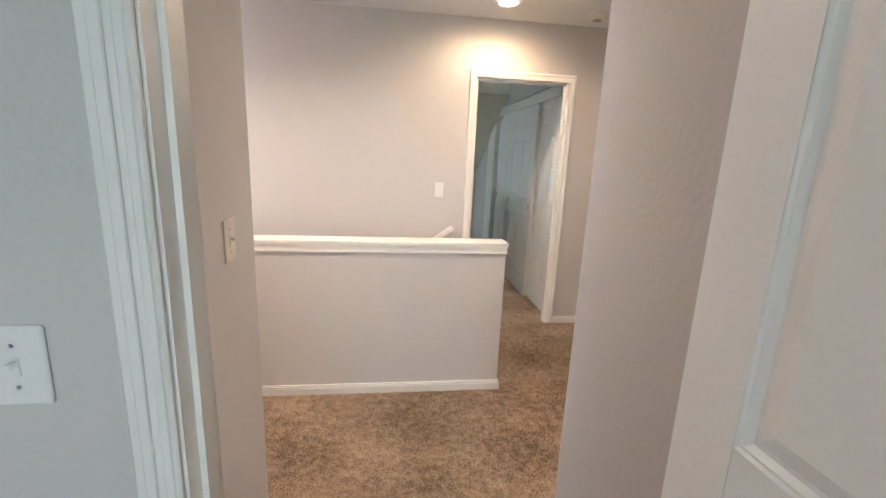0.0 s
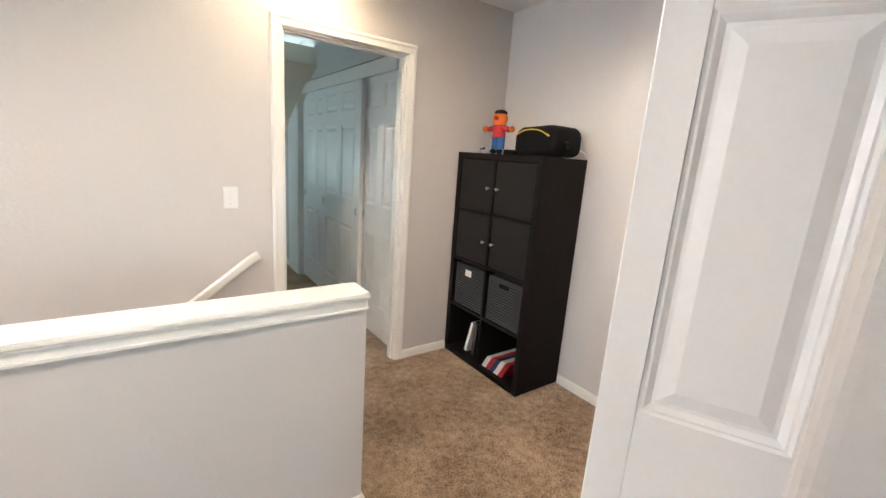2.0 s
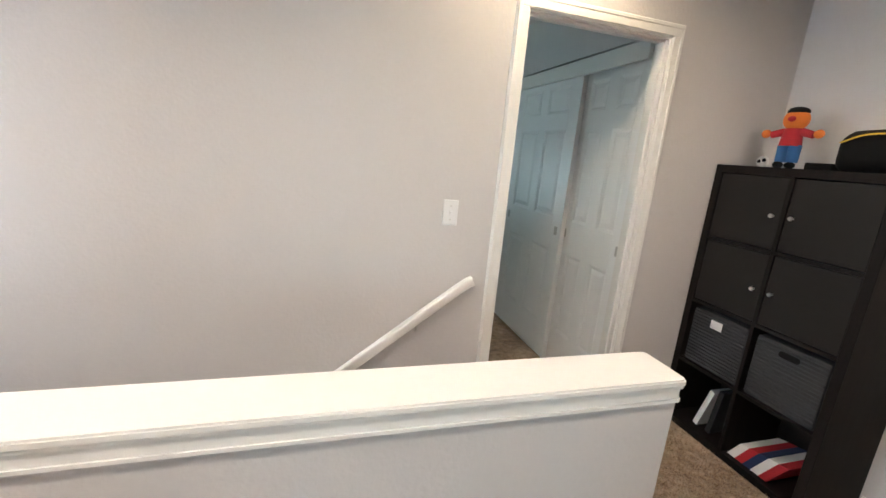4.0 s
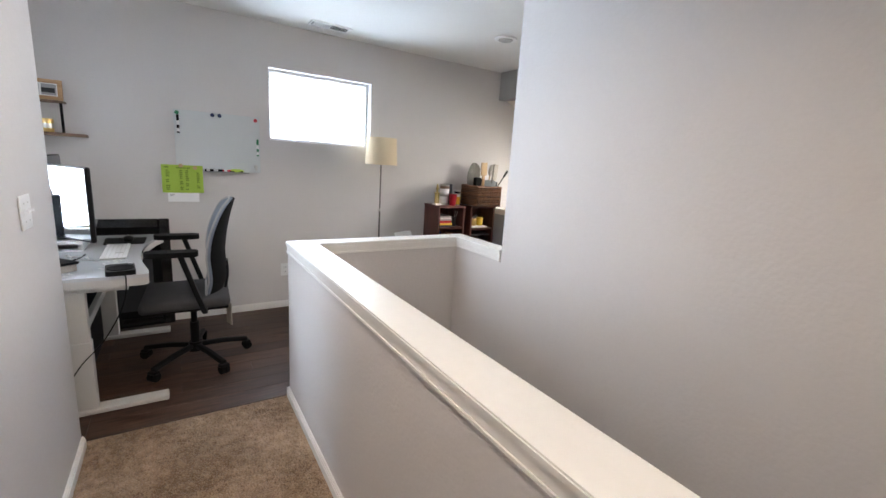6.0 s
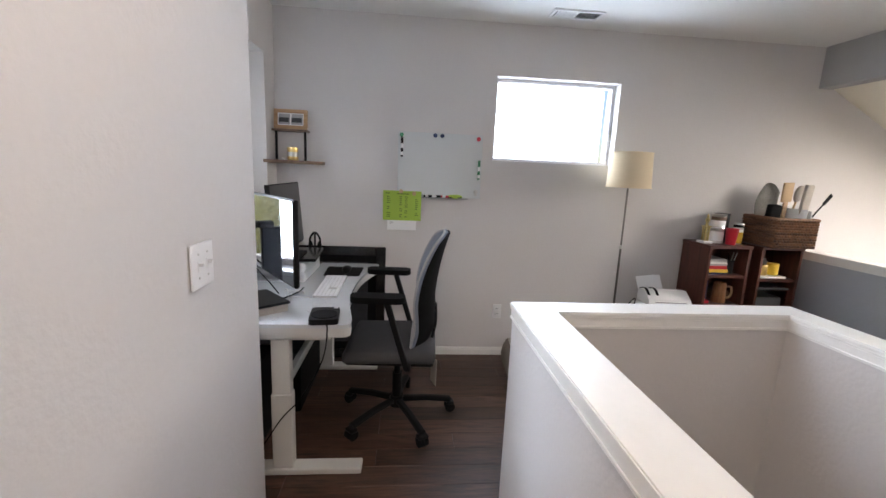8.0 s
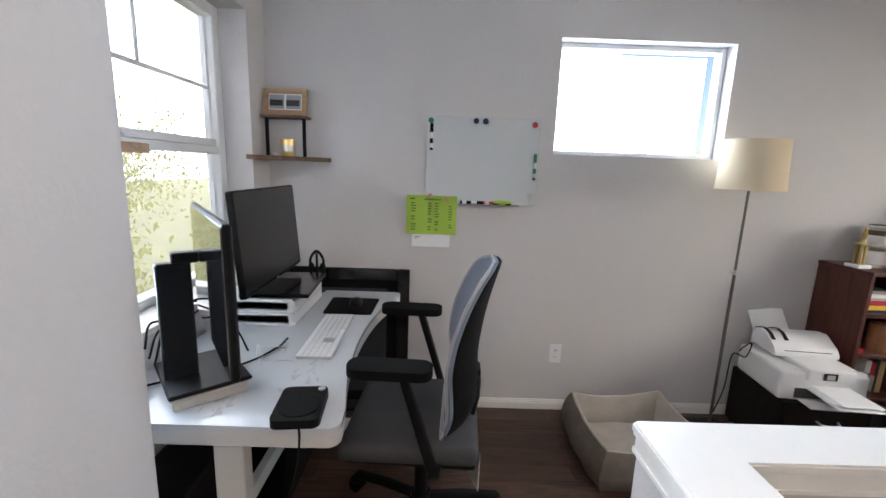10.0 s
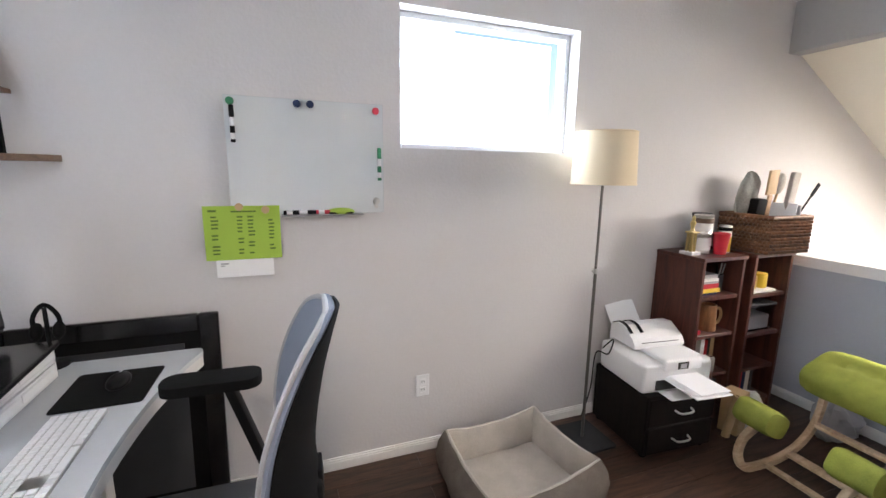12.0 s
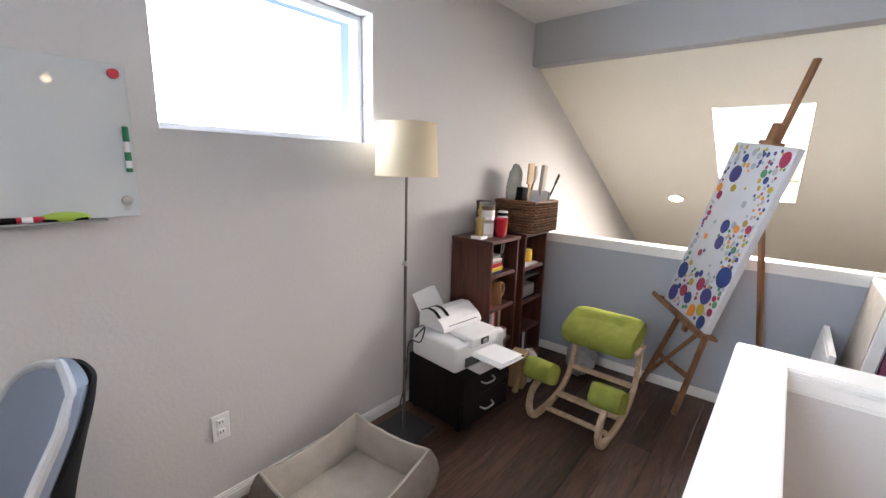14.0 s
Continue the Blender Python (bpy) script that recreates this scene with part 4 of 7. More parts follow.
# ---- loft: on the walls ----
wb = thing("whiteboard", "frameless white glass board mounted on the loft wall", "whiteboard", pose(WX, 0, 0))
bm = B()
bx(bm, -0.003, 0.003, 1.907, 2.512, -0.2265, 0.2265, 0.001, 1, m=pose(0.0145, 0, 1.4515, 0, -0.8, 0))
part("board", bm, M_GLASSBOARD, wb)
for y, z in ((1.935, 1.65), (2.485, 1.65), (1.935, 1.25), (2.478, 1.252)):
    bm = B()
    cyl(bm, (0.0, y, z), (0.022, y, z), 0.009)
    part("standoff", bm, M_METAL, wb, "steel stand-off bolt", True)
bm = B()
bx(bm, 0.0, 0.05, 2.09, 2.42, 1.218, 1.2235, 0.001, 1)
part("pen_ledge", bm, M_GREYPL, wb)
for y, z, mtl, nm in ((1.930, 1.655, M_GREEN, "dark green"), (2.168, 1.660, M_NAVY, "navy"), (2.218, 1.660, M_NAVY, "navy"), (2.480, 1.650, M_RED, "red"), (1.935, 1.258, M_TAN, "brown"), (2.030, 1.245, M_TAN, "olive"), (2.478, 1.275, M_METAL, "steel")):
    bm = B()
    lathe(bm, [(0.012, 0.0), (0.015, 0.004), (0.014, 0.011), (0.001, 0.013)], seg=18)
    bmesh.ops.transform(bm, matrix=pose(WX + 0.019, y, z, 0, 90, 0), verts=bm.verts)
    single("magnet", bm, mtl, nm + " round magnet on the glass board", "magnet", True, "magnets on the glass board")


def marker(m, cap_mat, label):
    root = thing("marker_pen", label, "marker", m)
    bm = B()
    lathe(bm, [(0.0075, 0), (0.008, 0.004), (0.008, 0.075), (0.006, 0.08)], seg=16)
    part("barrel", bm, M_WHITEPL, root, smooth=True)
    for z0, z1 in ((0.080, 0.125), (-0.012, 0.001), (0.022, 0.05)):
        bm = B()
        lathe(bm, [(0.0078, z0), (0.0088, z0 + 0.002), (0.0085, z1 - 0.002), (0.006, z1)], seg=16)
        part("cap" if z0 > 0.06 else "band", bm, cap_mat, root, smooth=True)


marker(pose(WX + 0.029, 1.934, 1.515, 0, 0, 0), M_RUBBER, "dry-erase marker with a black cap on the glass board")
marker(pose(WX + 0.029, 2.492, 1.375, 0, 0, 0), M_GREEN, "dry-erase marker with a green cap on the glass board")
marker(pose(WX + 0.032, 2.11, 1.2325, -90, 0, 0), M_RUBBER, "dry-erase marker with a black cap on the ledge")
marker(pose(WX + 0.032, 2.235, 1.2325, -90, 0, 0), M_RED, "dry-erase marker with a red cap on the ledge")
er = thing("board_eraser", "lime green board eraser on the ledge", "eraser", pose(WX + 0.028, 2.325, 1.2245))
bm = B()
ball(bm, (0, 0, 0.008), 0.02, 0.058, 0.017)
part("grip", bm, M_LIMEP, er, smooth=True)
bm = B()
bx(bm, -0.018, 0.018, -0.05, 0.05, 0, 0.008, 0.002, 1)
part("felt", bm, M_RUBBER, er)
sheet = thing("lime_sheet", "lime green printed list pinned to the wall", "paper", pose(WX + 0.021, 1.945, 1.155))
bm = B()
bx(bm, 0.0, 0.0012, -0.138, 0.138, -0.107, 0.107)
part("paper", bm, M_LIMEP, sheet)
for c, (y0, w) in enumerate(((-0.112, 0.028), (-0.02, 0.022), (0.018, 0.026), (0.094, 0.022))):
    for r in range(11):
        if (r * 7 + c * 3) % 10 < 8:
            z = 0.064 - r * 0.0145
            ww = w * (0.7 + 0.3 * ((r * 13 + c * 5) % 7) / 7)
            bm = B()
            bx(bm, 0.0012, 0.0018, y0, y0 + ww, z - 0.0032, z + 0.0032)
            part("print_line", bm, M_LIMEINK, sheet, "small dark print line")
for y0, y1, z0, z1 in ((-0.12, -0.09, 0.084, 0.092), (-0.04, 0.05, 0.082, 0.088)):
    bm = B()
    bx(bm, 0.0012, 0.0018, y0, y1, z0, z1)
    part("print_line", bm, M_LIMEINK, sheet, "dark printed heading")
sheet2 = thing("white_sheet", "white sheet of paper under the lime list", "paper", pose(WX + 0.017, 1.945, 1.035))
bm = B()
bx(bm, 0.0, 0.001, -0.105, 0.105, -0.058, 0.055)
part("paper", bm, M_PAPER, sheet2)
bm = B()
bx(bm, 0.001, 0.0016, -0.09, -0.06, -0.005, 0.0)
bx(bm, 0.001, 0.0016, -0.09, -0.075, -0.013, -0.009)
part("print", bm, M_GREYPL, sheet2)


# corner shelf
def corner_shelf():
    root = thing("corner_shelf", "dark walnut corner shelf in the loft corner", "shelf", pose(WX, SY, 1.42))
    bm = B()
    prism(bm, rounded([(0, 0), (0.27, 0, 0), (0.27, 0.07, 0.02), (0.07, 0.335, 0.03), (0, 0.335)]), 0, 0.022)
    part("board", bm, M_WALNUT, root)
    return root


corner_shelf()
rk = thing("table_stand", "small dark two-post stand with a wooden top on the corner shelf", "stand", pose(WX + 0.085, 1.09, 1.442))
for y in (0.0, 0.19):
    bm = B()
    bx(bm, -0.008, 0.008, y - 0.007, y + 0.007, 0, 0.19, 0.001, 1)
    part("post", bm, M_RUBBER, rk)
bm = B()
bx(bm, -0.06, 0.035, -0.02, 0.21, 0.19, 0.204, 0.002, 1)
part("top", bm, M_WALNUT, rk)
pf = thing("photo_frame", "small oak picture frame with two grey landscape prints", "picture frame", pose(WX + 0.075, 1.185, 1.647, 0, -8, 0))
bm = B()
for a in ((-0.11, -0.085, 0, 0.13), (0.085, 0.11, 0, 0.13), (-0.085, 0.085, 0, 0.024), (-0.085, 0.085, 0.106, 0.13)):
    bx(bm, 0, 0.018, a[0], a[1], a[2], a[3], 0.002, 1)
part("frame", bm, M_OAK, pf)
bm = B()
bx(bm, 0.004, 0.010, -0.086, 0.086, 0.023, 0.107)
part("mount", bm, M_PAPER, pf)
for y in (-0.042, 0.042):
    bm = B()
    bx(bm, 0.010, 0.0115, y - 0.037, y + 0.037, 0.03, 0.1)
    ph = part("photo", bm, M_GREYPL, pf, "dark grey landscape print")
    bm = B()
    bx(bm, 0.0116, 0.0125, y - 0.037, y + 0.030, 0.045, 0.075)
    part("photo_shape", bm, M_CHARCOAL, ph)
cup = thing("tin_candle", "gold tin cup on the corner shelf", "cup", pose(WX + 0.10, 1.20, 1.442))
bm = B()
lathe(bm, [(0.034, 0), (0.036, 0.005), (0.036, 0.085), (0.033, 0.085), (0.032, 0.02), (0.001, 0.02)])
part("tin", bm, M_BRASS, cup, smooth=True)
bm = B()
lathe(bm, [(0.0368, 0.025), (0.0368, 0.055)])
part("band", bm, M_METAL, cup, smooth=True)
bm = B()
ball(bm, (0, 0, 0.008), 0.022, 0.012, 0.008, 12)
single("pebble", bm, M_PAPER, "small pale pebble on the corner shelf", "stone", True).matrix_world = pose(WX + 0.13, 1.145, 1.442)
bm = B()
bx(bm, 0, 0.235, 0, 0.27, 0, 0.022, 0.002, 1)
single("wall_shelf", bm, M_OAK, "short wooden wall shelf beside the window", "shelf").matrix_world = pose(-2.796, SY + 0.01, 1.415)
sp = thing("small_speaker", "round black speaker on the wall shelf", "speaker", pose(-2.70, SY + 0.17, 1.437))
bm = B()
ball(bm, (0, 0, 0.072), 0.078, 0.078, 0.072)
part("body", bm, M_CHARCOAL, sp, smooth=True)
bm = B()
lathe(bm, [(0.05, 0), (0.05, 0.012), (0.03, 0.014)])
part("foot", bm, M_RUBBER, sp, smooth=True)

# ---- desk ----
desk = thing("standing_desk", "white standing desk with a curved front on grey steel legs", "desk")
front = smooth_path([(-2.815, 1.765, 0), (-2.95, 1.735, 0), (-3.15, 1.705, 0), (-3.40, 1.695, 0), (-3.65, 1.715, 0), (-3.85, 1.76, 0), (-3.99, 1.805, 0)], 5)
bm = B()
plan = [(-2.795, 1.09, 0.02), (-2.795, 1.755, 0.035)] + [(p.x, p.y) for p in front[3:-2]] + [(-4.0, 1.805, 0.03), (-4.0, 1.09, 0.02)]
prism(bm, rounded(plan), 0.728, 0.745)
part("tabletop", bm, M_DESK, desk)
bm = B()
prism(bm, rounded([(x + (0.002 if x < -3.5 else -0.002), y - (0.002 if y > 1.4 else -0.002), *r) for x, y, *r in plan]), 0.688, 0.7278)
part("edge_band", bm, M_DESKEDGE, desk, "warm grey edge of the top")
for x in (-2.86, -3.90):
    bm = B()
    bx(bm, x - 0.04, x + 0.04, 1.11, 1.80, 0.004, 0.032, 0.006)
    part("foot", bm, M_LEG, desk)
    bm = B()
    bx(bm, x - 0.03, x + 0.03, 1.40, 1.49, 0.032, 0.40, 0.004, 1)
    part("leg", bm, M_LEG, desk)
    bm = B()
    bx(bm, x - 0.025, x + 0.025, 1.405, 1.485, 0.40, 0.66, 0.003, 1)
    part("leg", bm, M_LEG, desk)
    bm = B()
    bx(bm, x - 0.03, x + 0.03, 1.15, 1.66, 0.66, 0.688, 0.003, 1)
    part("bracket", bm, M_LEG, desk)
bm = B()
bx(bm, -3.87, -2.89, 1.41, 1.44, 0.36, 0.41, 0.003, 1)
part("crossbar", bm, M_LEG, desk)
bm = B()
bx(bm, -3.87, -2.89, 1.44, 1.47, 0.64, 0.685, 0.003, 1)
part("crossbar", bm, M_LEG, desk)
TOP = 0.7452

# map-like prints and writing on the top: dark grey flakes as thin decals
random.seed(5)
for cx, cy, sx, sy, n in ((-3.06, 1.575, 0.10, 0.055, 16), (-2.90, 1.40, 0.05, 0.05, 16), (-3.27, 1.44, 0.03, 0.015, 4)):
    bm = B()
    for i in range(n):
        x, y = cx + random.uniform(-sx, sx), cy + random.uniform(-sy, sy)
        a = random.uniform(-0.5, 0.5)
        l, w = random.uniform(0.012, 0.035), random.uniform(0.002, 0.006)
        pts = [(l * math.cos(t * math.tau / 9) * random.uniform(0.6, 1), w * math.sin(t * math.tau / 9) * random.uniform(0.6, 1.2)) for t in range(9)]
        prism(bm, pts, 0, 0.0005 + 0.00005 * i, pose(x, y, TOP, 0, 0, 90 * (i % 2) * 0.3 + 57 * a))
    d = mesh("print_flecks", bm, M_GREYPL)
    d.parent = desk
    tagged(d, "dark grey flecks for map-like prints and writing", kind="stuff")


def tray(z, name):
    root = thing(name, "white slatted desktop drawer tray", "tray", pose(-3.475, 1.40, z), "drawer trays on the desk")
    bm = B()
    bx(bm, -0.42, 0, -0.31, 0, 0, 0.004)
    bx(bm, -0.42, 0, -0.31, 0, 0.050, 0.056, 0.002, 1)
    for x in (-0.418, -0.004):
        bx(bm, x - 0.003, x + 0.003, -0.31, 0, 0.004, 0.05)
    part("case", bm, M_WHITEPL, root)
    for y in (-0.0, -0.31):
        bm = B()
        bx(bm, -0.41, -0.012, y - 0.003, y + 0.003, 0.007, 0.047, 0.002, 1)
        part("front_panel", bm, M_WHITEPL, root)
    for i in range(2):
        bm = B()
        bx(bm, -0.40 + i * 0.2, -0.22 + i * 0.2, 0.003, 0.006, 0.014, 0.04, 0.002, 1)
        part("slat_panel", bm, M_WHITEPL, root)
    bm = B()
    bx(bm, -0.001, 0.003, -0.29, -0.02, 0.012, 0.042, 0.001, 1)
    part("end_panel", bm, M_CLEARPL, root)


tray(TOP, "drawer_tray")
tray(TOP + 0.057, "drawer_tray")
TT = TOP + 0.114
lp = thing("laptop", "closed black laptop lying on the drawer tray", "laptop", pose(-3.66, 1.30, TT, 0, 0, 4))
bm = B()
bx(bm, -0.185, 0.185, -0.13, 0.15, 0.004, 0.013, 0.003, 1)
part("base", bm, M_BLACK, lp)
bm = B()
bx(bm, -0.185, 0.185, -0.13, 0.15, 0.0135, 0.021, 0.003, 1)
part("lid", bm, M_GLOSSB, lp)
mon = thing("monitor", "large black flat monitor with a dark screen on the drawer tray", "monitor", pose(-3.575, 1.30, TT + 0.0215, 0, 0, 181))
lean_back = pose(0, 0, -0.035, -4.5, 0, 0)
bm = B()
bx(bm, -0.31, 0.31, -0.012, 0.012, 0.075, 0.46, 0.004, 1, m=lean_back)
part("housing", bm, M_BLACK, mon)
bm = B()
bx(bm, -0.304, 0.304, -0.0145, -0.0125, 0.09, 0.454, m=lean_back)
part("screen", bm, M_SCREEN, mon, "dark glossy screen")
bm = B()
bx(bm, -0.025, 0.025, 0.045, 0.063, 0.01, 0.22, 0.004, 1)
part("neck", bm, M_BLACK, mon)
bm = B()
bx(bm, -0.12, 0.12, -0.07, 0.09, 0.0, 0.010, 0.004, 1)
part("stand_base", bm, M_BLACK, mon)
bm = B()
bx(bm, -0.012, 0.012, -0.0135, -0.0125, 0.079, 0.085, m=lean_back)
part("badge", bm, M_GREYPL, mon)

# second monitor, turned upright
mon2 = thing("monitor", "black monitor with glossy back on a slab stand", "monitor", pose(-3.0, 1.30, TOP + 0.036, 0, 0, 221))
panel = mon2.matrix_basis.inverted() @ pose(-2.872, 1.410, 0.942, 0, 0, 216)
bm = B()
bx(bm, -0.27, 0.27, -0.012, 0.006, 0.0, 0.34, 0.004, 1, m=panel)
part("housing", bm, M_BLACK, mon2)
bm = B()
bx(bm, -0.265, 0.265, -0.0145, -0.0125, 0.006, 0.334, m=panel)
part("screen", bm, M_SCREEN, mon2, "dark glossy screen")
bm = B()
bx(bm, -0.262, 0.262, 0.0065, 0.0085, 0.008, 0.332, m=panel)
part("back_cover", bm, M_MONBACK, mon2, "glossy black back cover")
bm = B()
bx(bm, -0.02, 0.015, 0.015, 0.10, 0.01, 0.345, 0.004, 1)
bx(bm, 0.125, 0.165, 0.009, 0.075, 0.185, 0.215, 0.004, 1, m=panel)
part("neck", bm, M_BLACK, mon2)
bm = B()
bx(bm, -0.13, 0.13, -0.10, 0.11, 0.0, 0.012, 0.005, 1)
part("stand_base", bm, M_BLACK, mon2)
rs = thing("monitor_riser", "low beige slatted riser under the slab stand", "riser", pose(-3.0, 1.30, TOP, 0, 0, 221))
bm = B()
bx(bm, -0.12, 0.12, -0.09, 0.10, 0.028, 0.0355, 0.002, 1)
part("top", bm, M_BEDIN, rs)
for i in range(5):
    bm = B()
    bx(bm, -0.12 + 0.055 * i, -0.10 + 0.055 * i, -0.09, 0.10, 0, 0.028, 0.002, 1)
    part("rib", bm, M_BEDIN, rs)

# keyboard
kb = thing("keyboard", "slim white full-size keyboard on the desk", "keyboard", pose(-3.395, 1.567, TOP, 0, 0, 1))
bm = B()
prism(bm, rounded([(-0.215, -0.06, 0.008), (0.215, -0.06, 0.008), (0.215, 0.06, 0.008), (-0.215, 0.06, 0.008)]), 0.0, 0.008)
part("base", bm, M_METAL, kb)
key = None
for r in range(6):
    for c in range(21):
        x, y = -0.203 + c * 0.0203, -0.052 + r * 0.0205
        if r == 5 and 7 < c < 12 or (13 <= c <= 14 and r in (3, 4)):
            continue
        if key is None:
            bm = B()
            bx(bm, -0.0088, 0.0088, -0.0088, 0.0088, 0, 0.003, 0.001, 1)
            key = part("key", bm, M_WHITEPL, kb)
            key.location = (x, y, 0.008)
        else:
            o = new("key", key.data)
            o.parent = kb
            o.location = (x, y, 0.008)
bm = B()
bx(bm, -0.042, 0.042, 0.0417, 0.0593, 0.008, 0.011, 0.001, 1)
part("space_bar", bm, M_WHITEPL, kb)
mat_ = thing("mouse_mat", "black rectangular mouse mat on the desk", "mouse mat")
bm = B()
prism(bm, rounded([(-3.875, 1.465, 0.012), (-3.635, 1.475, 0.012), (-3.635, 1.695, 0.012), (-3.87, 1.70, 0.012)]), TOP, TOP + 0.003)
part("pad", bm, M_RUBBER, mat_)
ms = thing("computer_mouse", "black computer mouse on the mat", "mouse", pose(-3.77, 1.60, TOP + 0.003))
bm = B()
ball(bm, (0, 0, 0.010), 0.052, 0.031, 0.022)
bmesh.ops.bisect_plane(bm, geom=bm.verts[:] + bm.edges[:] + bm.faces[:], plane_co=(0, 0, 0), plane_no=(0, 0, -1), clear_outer=True)
part("shell", bm, M_BLACK, ms, smooth=True)
bm = B()
cyl(bm, (-0.025, -0.003, 0.028), (-0.025, 0.003, 0.028), 0.007, seg=14)
part("wheel", bm, M_GREYPL, ms, smooth=True)
chg = thing("cup_warmer", "black square coaster device with a round pad on the desk corner", "cup warmer", pose(-2.88, 1.63, TOP, 0, 0, 6))
bm = B()
prism(bm, rounded([(-0.075, -0.062, 0.02), (0.095, -0.062, 0.02), (0.095, 0.062, 0.02), (-0.075, 0.062, 0.02)]), 0.002, 0.026)
part("body", bm, M_BLACK, chg)
bm = B()
lathe(bm, [(0.056, 0.026), (0.056, 0.029), (0.050, 0.0285), (0.001, 0.0285)], (0.025, 0, 0), 36)
part("pad", bm, M_RUBBER, chg, smooth=True)
bm = B()
lathe(bm, [(0.010, 0.026), (0.010, 0.029), (0.001, 0.03)], (-0.058, 0.045, 0), 16)
part("button", bm, M_GREYPL, chg, smooth=True)
bm = B()
sweep(bm, smooth_path([(-2.80, 1.64, TOP + 0.008), (-2.77, 1.66, TOP - 0.01), (-2.765, 1.64, 0.6), (-2.79, 1.55, 0.42), (-2.80, 1.45, 0.30), (-2.80, 1.35, 0.15), (-2.85, 1.2, 0.02)], 6), ring_section(0.003, 6))
single("power_cable", bm, M_RUBBER, "thin black cable hanging over the desk edge", "cable", True)
for pts in ([(-3.02, 1.14, 0.79), (-3.15, 1.12, 0.93), (-3.27, 1.17, 0.90), (-3.30, 1.25, 0.80), (-3.22, 1.33, 0.752)],
            [(-3.0, 1.14, 0.82), (-3.1, 1.11, 0.87), (-3.3, 1.10, 0.90), (-3.42, 1.12, 0.88), (-3.45, 1.15, 0.80)],
            [(-2.95, 1.12, 0.75), (-3.02, 1.22, 0.752), (-3.12, 1.36, 0.752), (-3.25, 1.42, 0.752), (-3.33, 1.43, 0.755)],
            [(-3.0, 1.13, 0.85), (-3.08, 1.10, 0.90), (-3.2, 1.12, 0.86), (-3.3, 1.14, 0.88), (-3.38, 1.16, 0.86)],
            [(-2.84, 1.115, 1.40), (-2.86, 1.10, 1.2), (-2.85, 1.11, 1.0), (-2.87, 1.10, 0.8), (-2.87, 1.12, 0.55)]):
    bm = B()
    sweep(bm, smooth_path(pts, 8), ring_section(0.0035, 6))
    single("monitor_cable", bm, M_RUBBER, "black cable looping behind the monitors", "cable", True, "cables behind the monitors")
gl = thing("glasses", "thin metal spectacles lying on the desk", "glasses", pose(-3.16, 1.395, TOP + 0.02, 80, 0, 30))
for s in (-1, 1):
    bm = B()
    sweep(bm, [(s * 0.035 + 0.026 * math.cos(k * math.tau / 24), 0.02 * math.sin(k * math.tau / 24), 0) for k in range(25)], ring_section(0.0012, 6))
    part("rim", bm, M_METAL, gl, smooth=True)
    bm = B()
    sweep(bm, [(s * 0.061, 0.006, 0), (s * 0.062, 0.004, -0.08), (s * 0.06, -0.012, -0.13)], ring_section(0.0015, 6), up=(0, 1, 0))
    part("temple", bm, M_METAL, gl, smooth=True)
hs = thing("headset", "black headset hanging on a small stand behind the monitor", "headset", pose(-3.985, 1.352, TOP))
bm = B()
lathe(bm, [(0.045, 0), (0.045, 0.006), (0.008, 0.010), (0.006, 0.20), (0.012, 0.204), (0.001, 0.206)], seg=20)
part("stand", bm, M_BLACK, hs, smooth=True)
bm = B()
sweep(bm, smooth_path([(0, -0.028, 0.10), (0, -0.034, 0.17), (0, 0, 0.215), (0, 0.034, 0.17), (0, 0.028, 0.10)], 6), ring_section(0.007, 8), up=(1, 0, 0))
part("band", bm, M_RUBBER, hs, smooth=True)
for s in (-1, 1):
    bm = B()
    ball(bm, (0, s * 0.03, 0.125), 0.03, 0.014, 0.03)
    part("ear_pad", bm, M_RUBBER, hs, smooth=True)
# framed board leaning behind the desk
fb = thing("leaning_frame", "large black picture frame leaning on the wall behind the desk", "picture frame", pose(WX + 0.10, 1.55, 0.0, 0, -5, 0))
bm = B()
for a in ((-0.44, -0.37, 0.02, 0.85), (0.215, 0.285, 0.02, 0.85), (-0.37, 0.215, 0.02, 0.09), (-0.37, 0.215, 0.78, 0.85)):
    bx(bm, 0, 0.03, a[0], a[1], a[2], a[3], 0.006, 1)
part("frame", bm, M_GLOSSB, fb)
bm = B()
bx(bm, 0.003, 0.012, -0.375, 0.22, 0.085, 0.785)
part("mat_board", bm, M_RUBBER, fb, "dark backing board")
bm = B()
bx(bm, 0.013, 0.017, -0.32, 0.16, 0.14, 0.735)
part("print", bm, M_CHARCOAL, fb, "dark print")
# computer and box below the desk
bm = B()
bx(bm, -0.1, 0.1, -0.22, 0.22, 0.0, 0.45, 0.01)
pc = thing("computer_tower", "black computer tower standing under the desk", "computer", pose(-3.05, 1.18, 0.0, 0, 0, 90))
part("case", bm, M_BLACK, pc)
bm = B()
bx(bm, -0.09, 0.09, -0.225, -0.219, 0.03, 0.42, 0.004)
part("front_panel", bm, M_GLOSSB, pc)
bm = B()
bx(bm, -0.28, 0.28, -0.10, 0.10, 0.0, 0.36, 0.012)
part_root = thing("storage_box", "black fabric storage box under the far end of the desk", "box", pose(-3.62, 1.30, 0.0))
part("box", bm, M_RUBBER, part_root)
bm = B()
bx(bm, -0.285, 0.285, -0.105, 0.105, 0.30, 0.37, 0.01)
part("lid", bm, M_CHARCOAL, part_root)

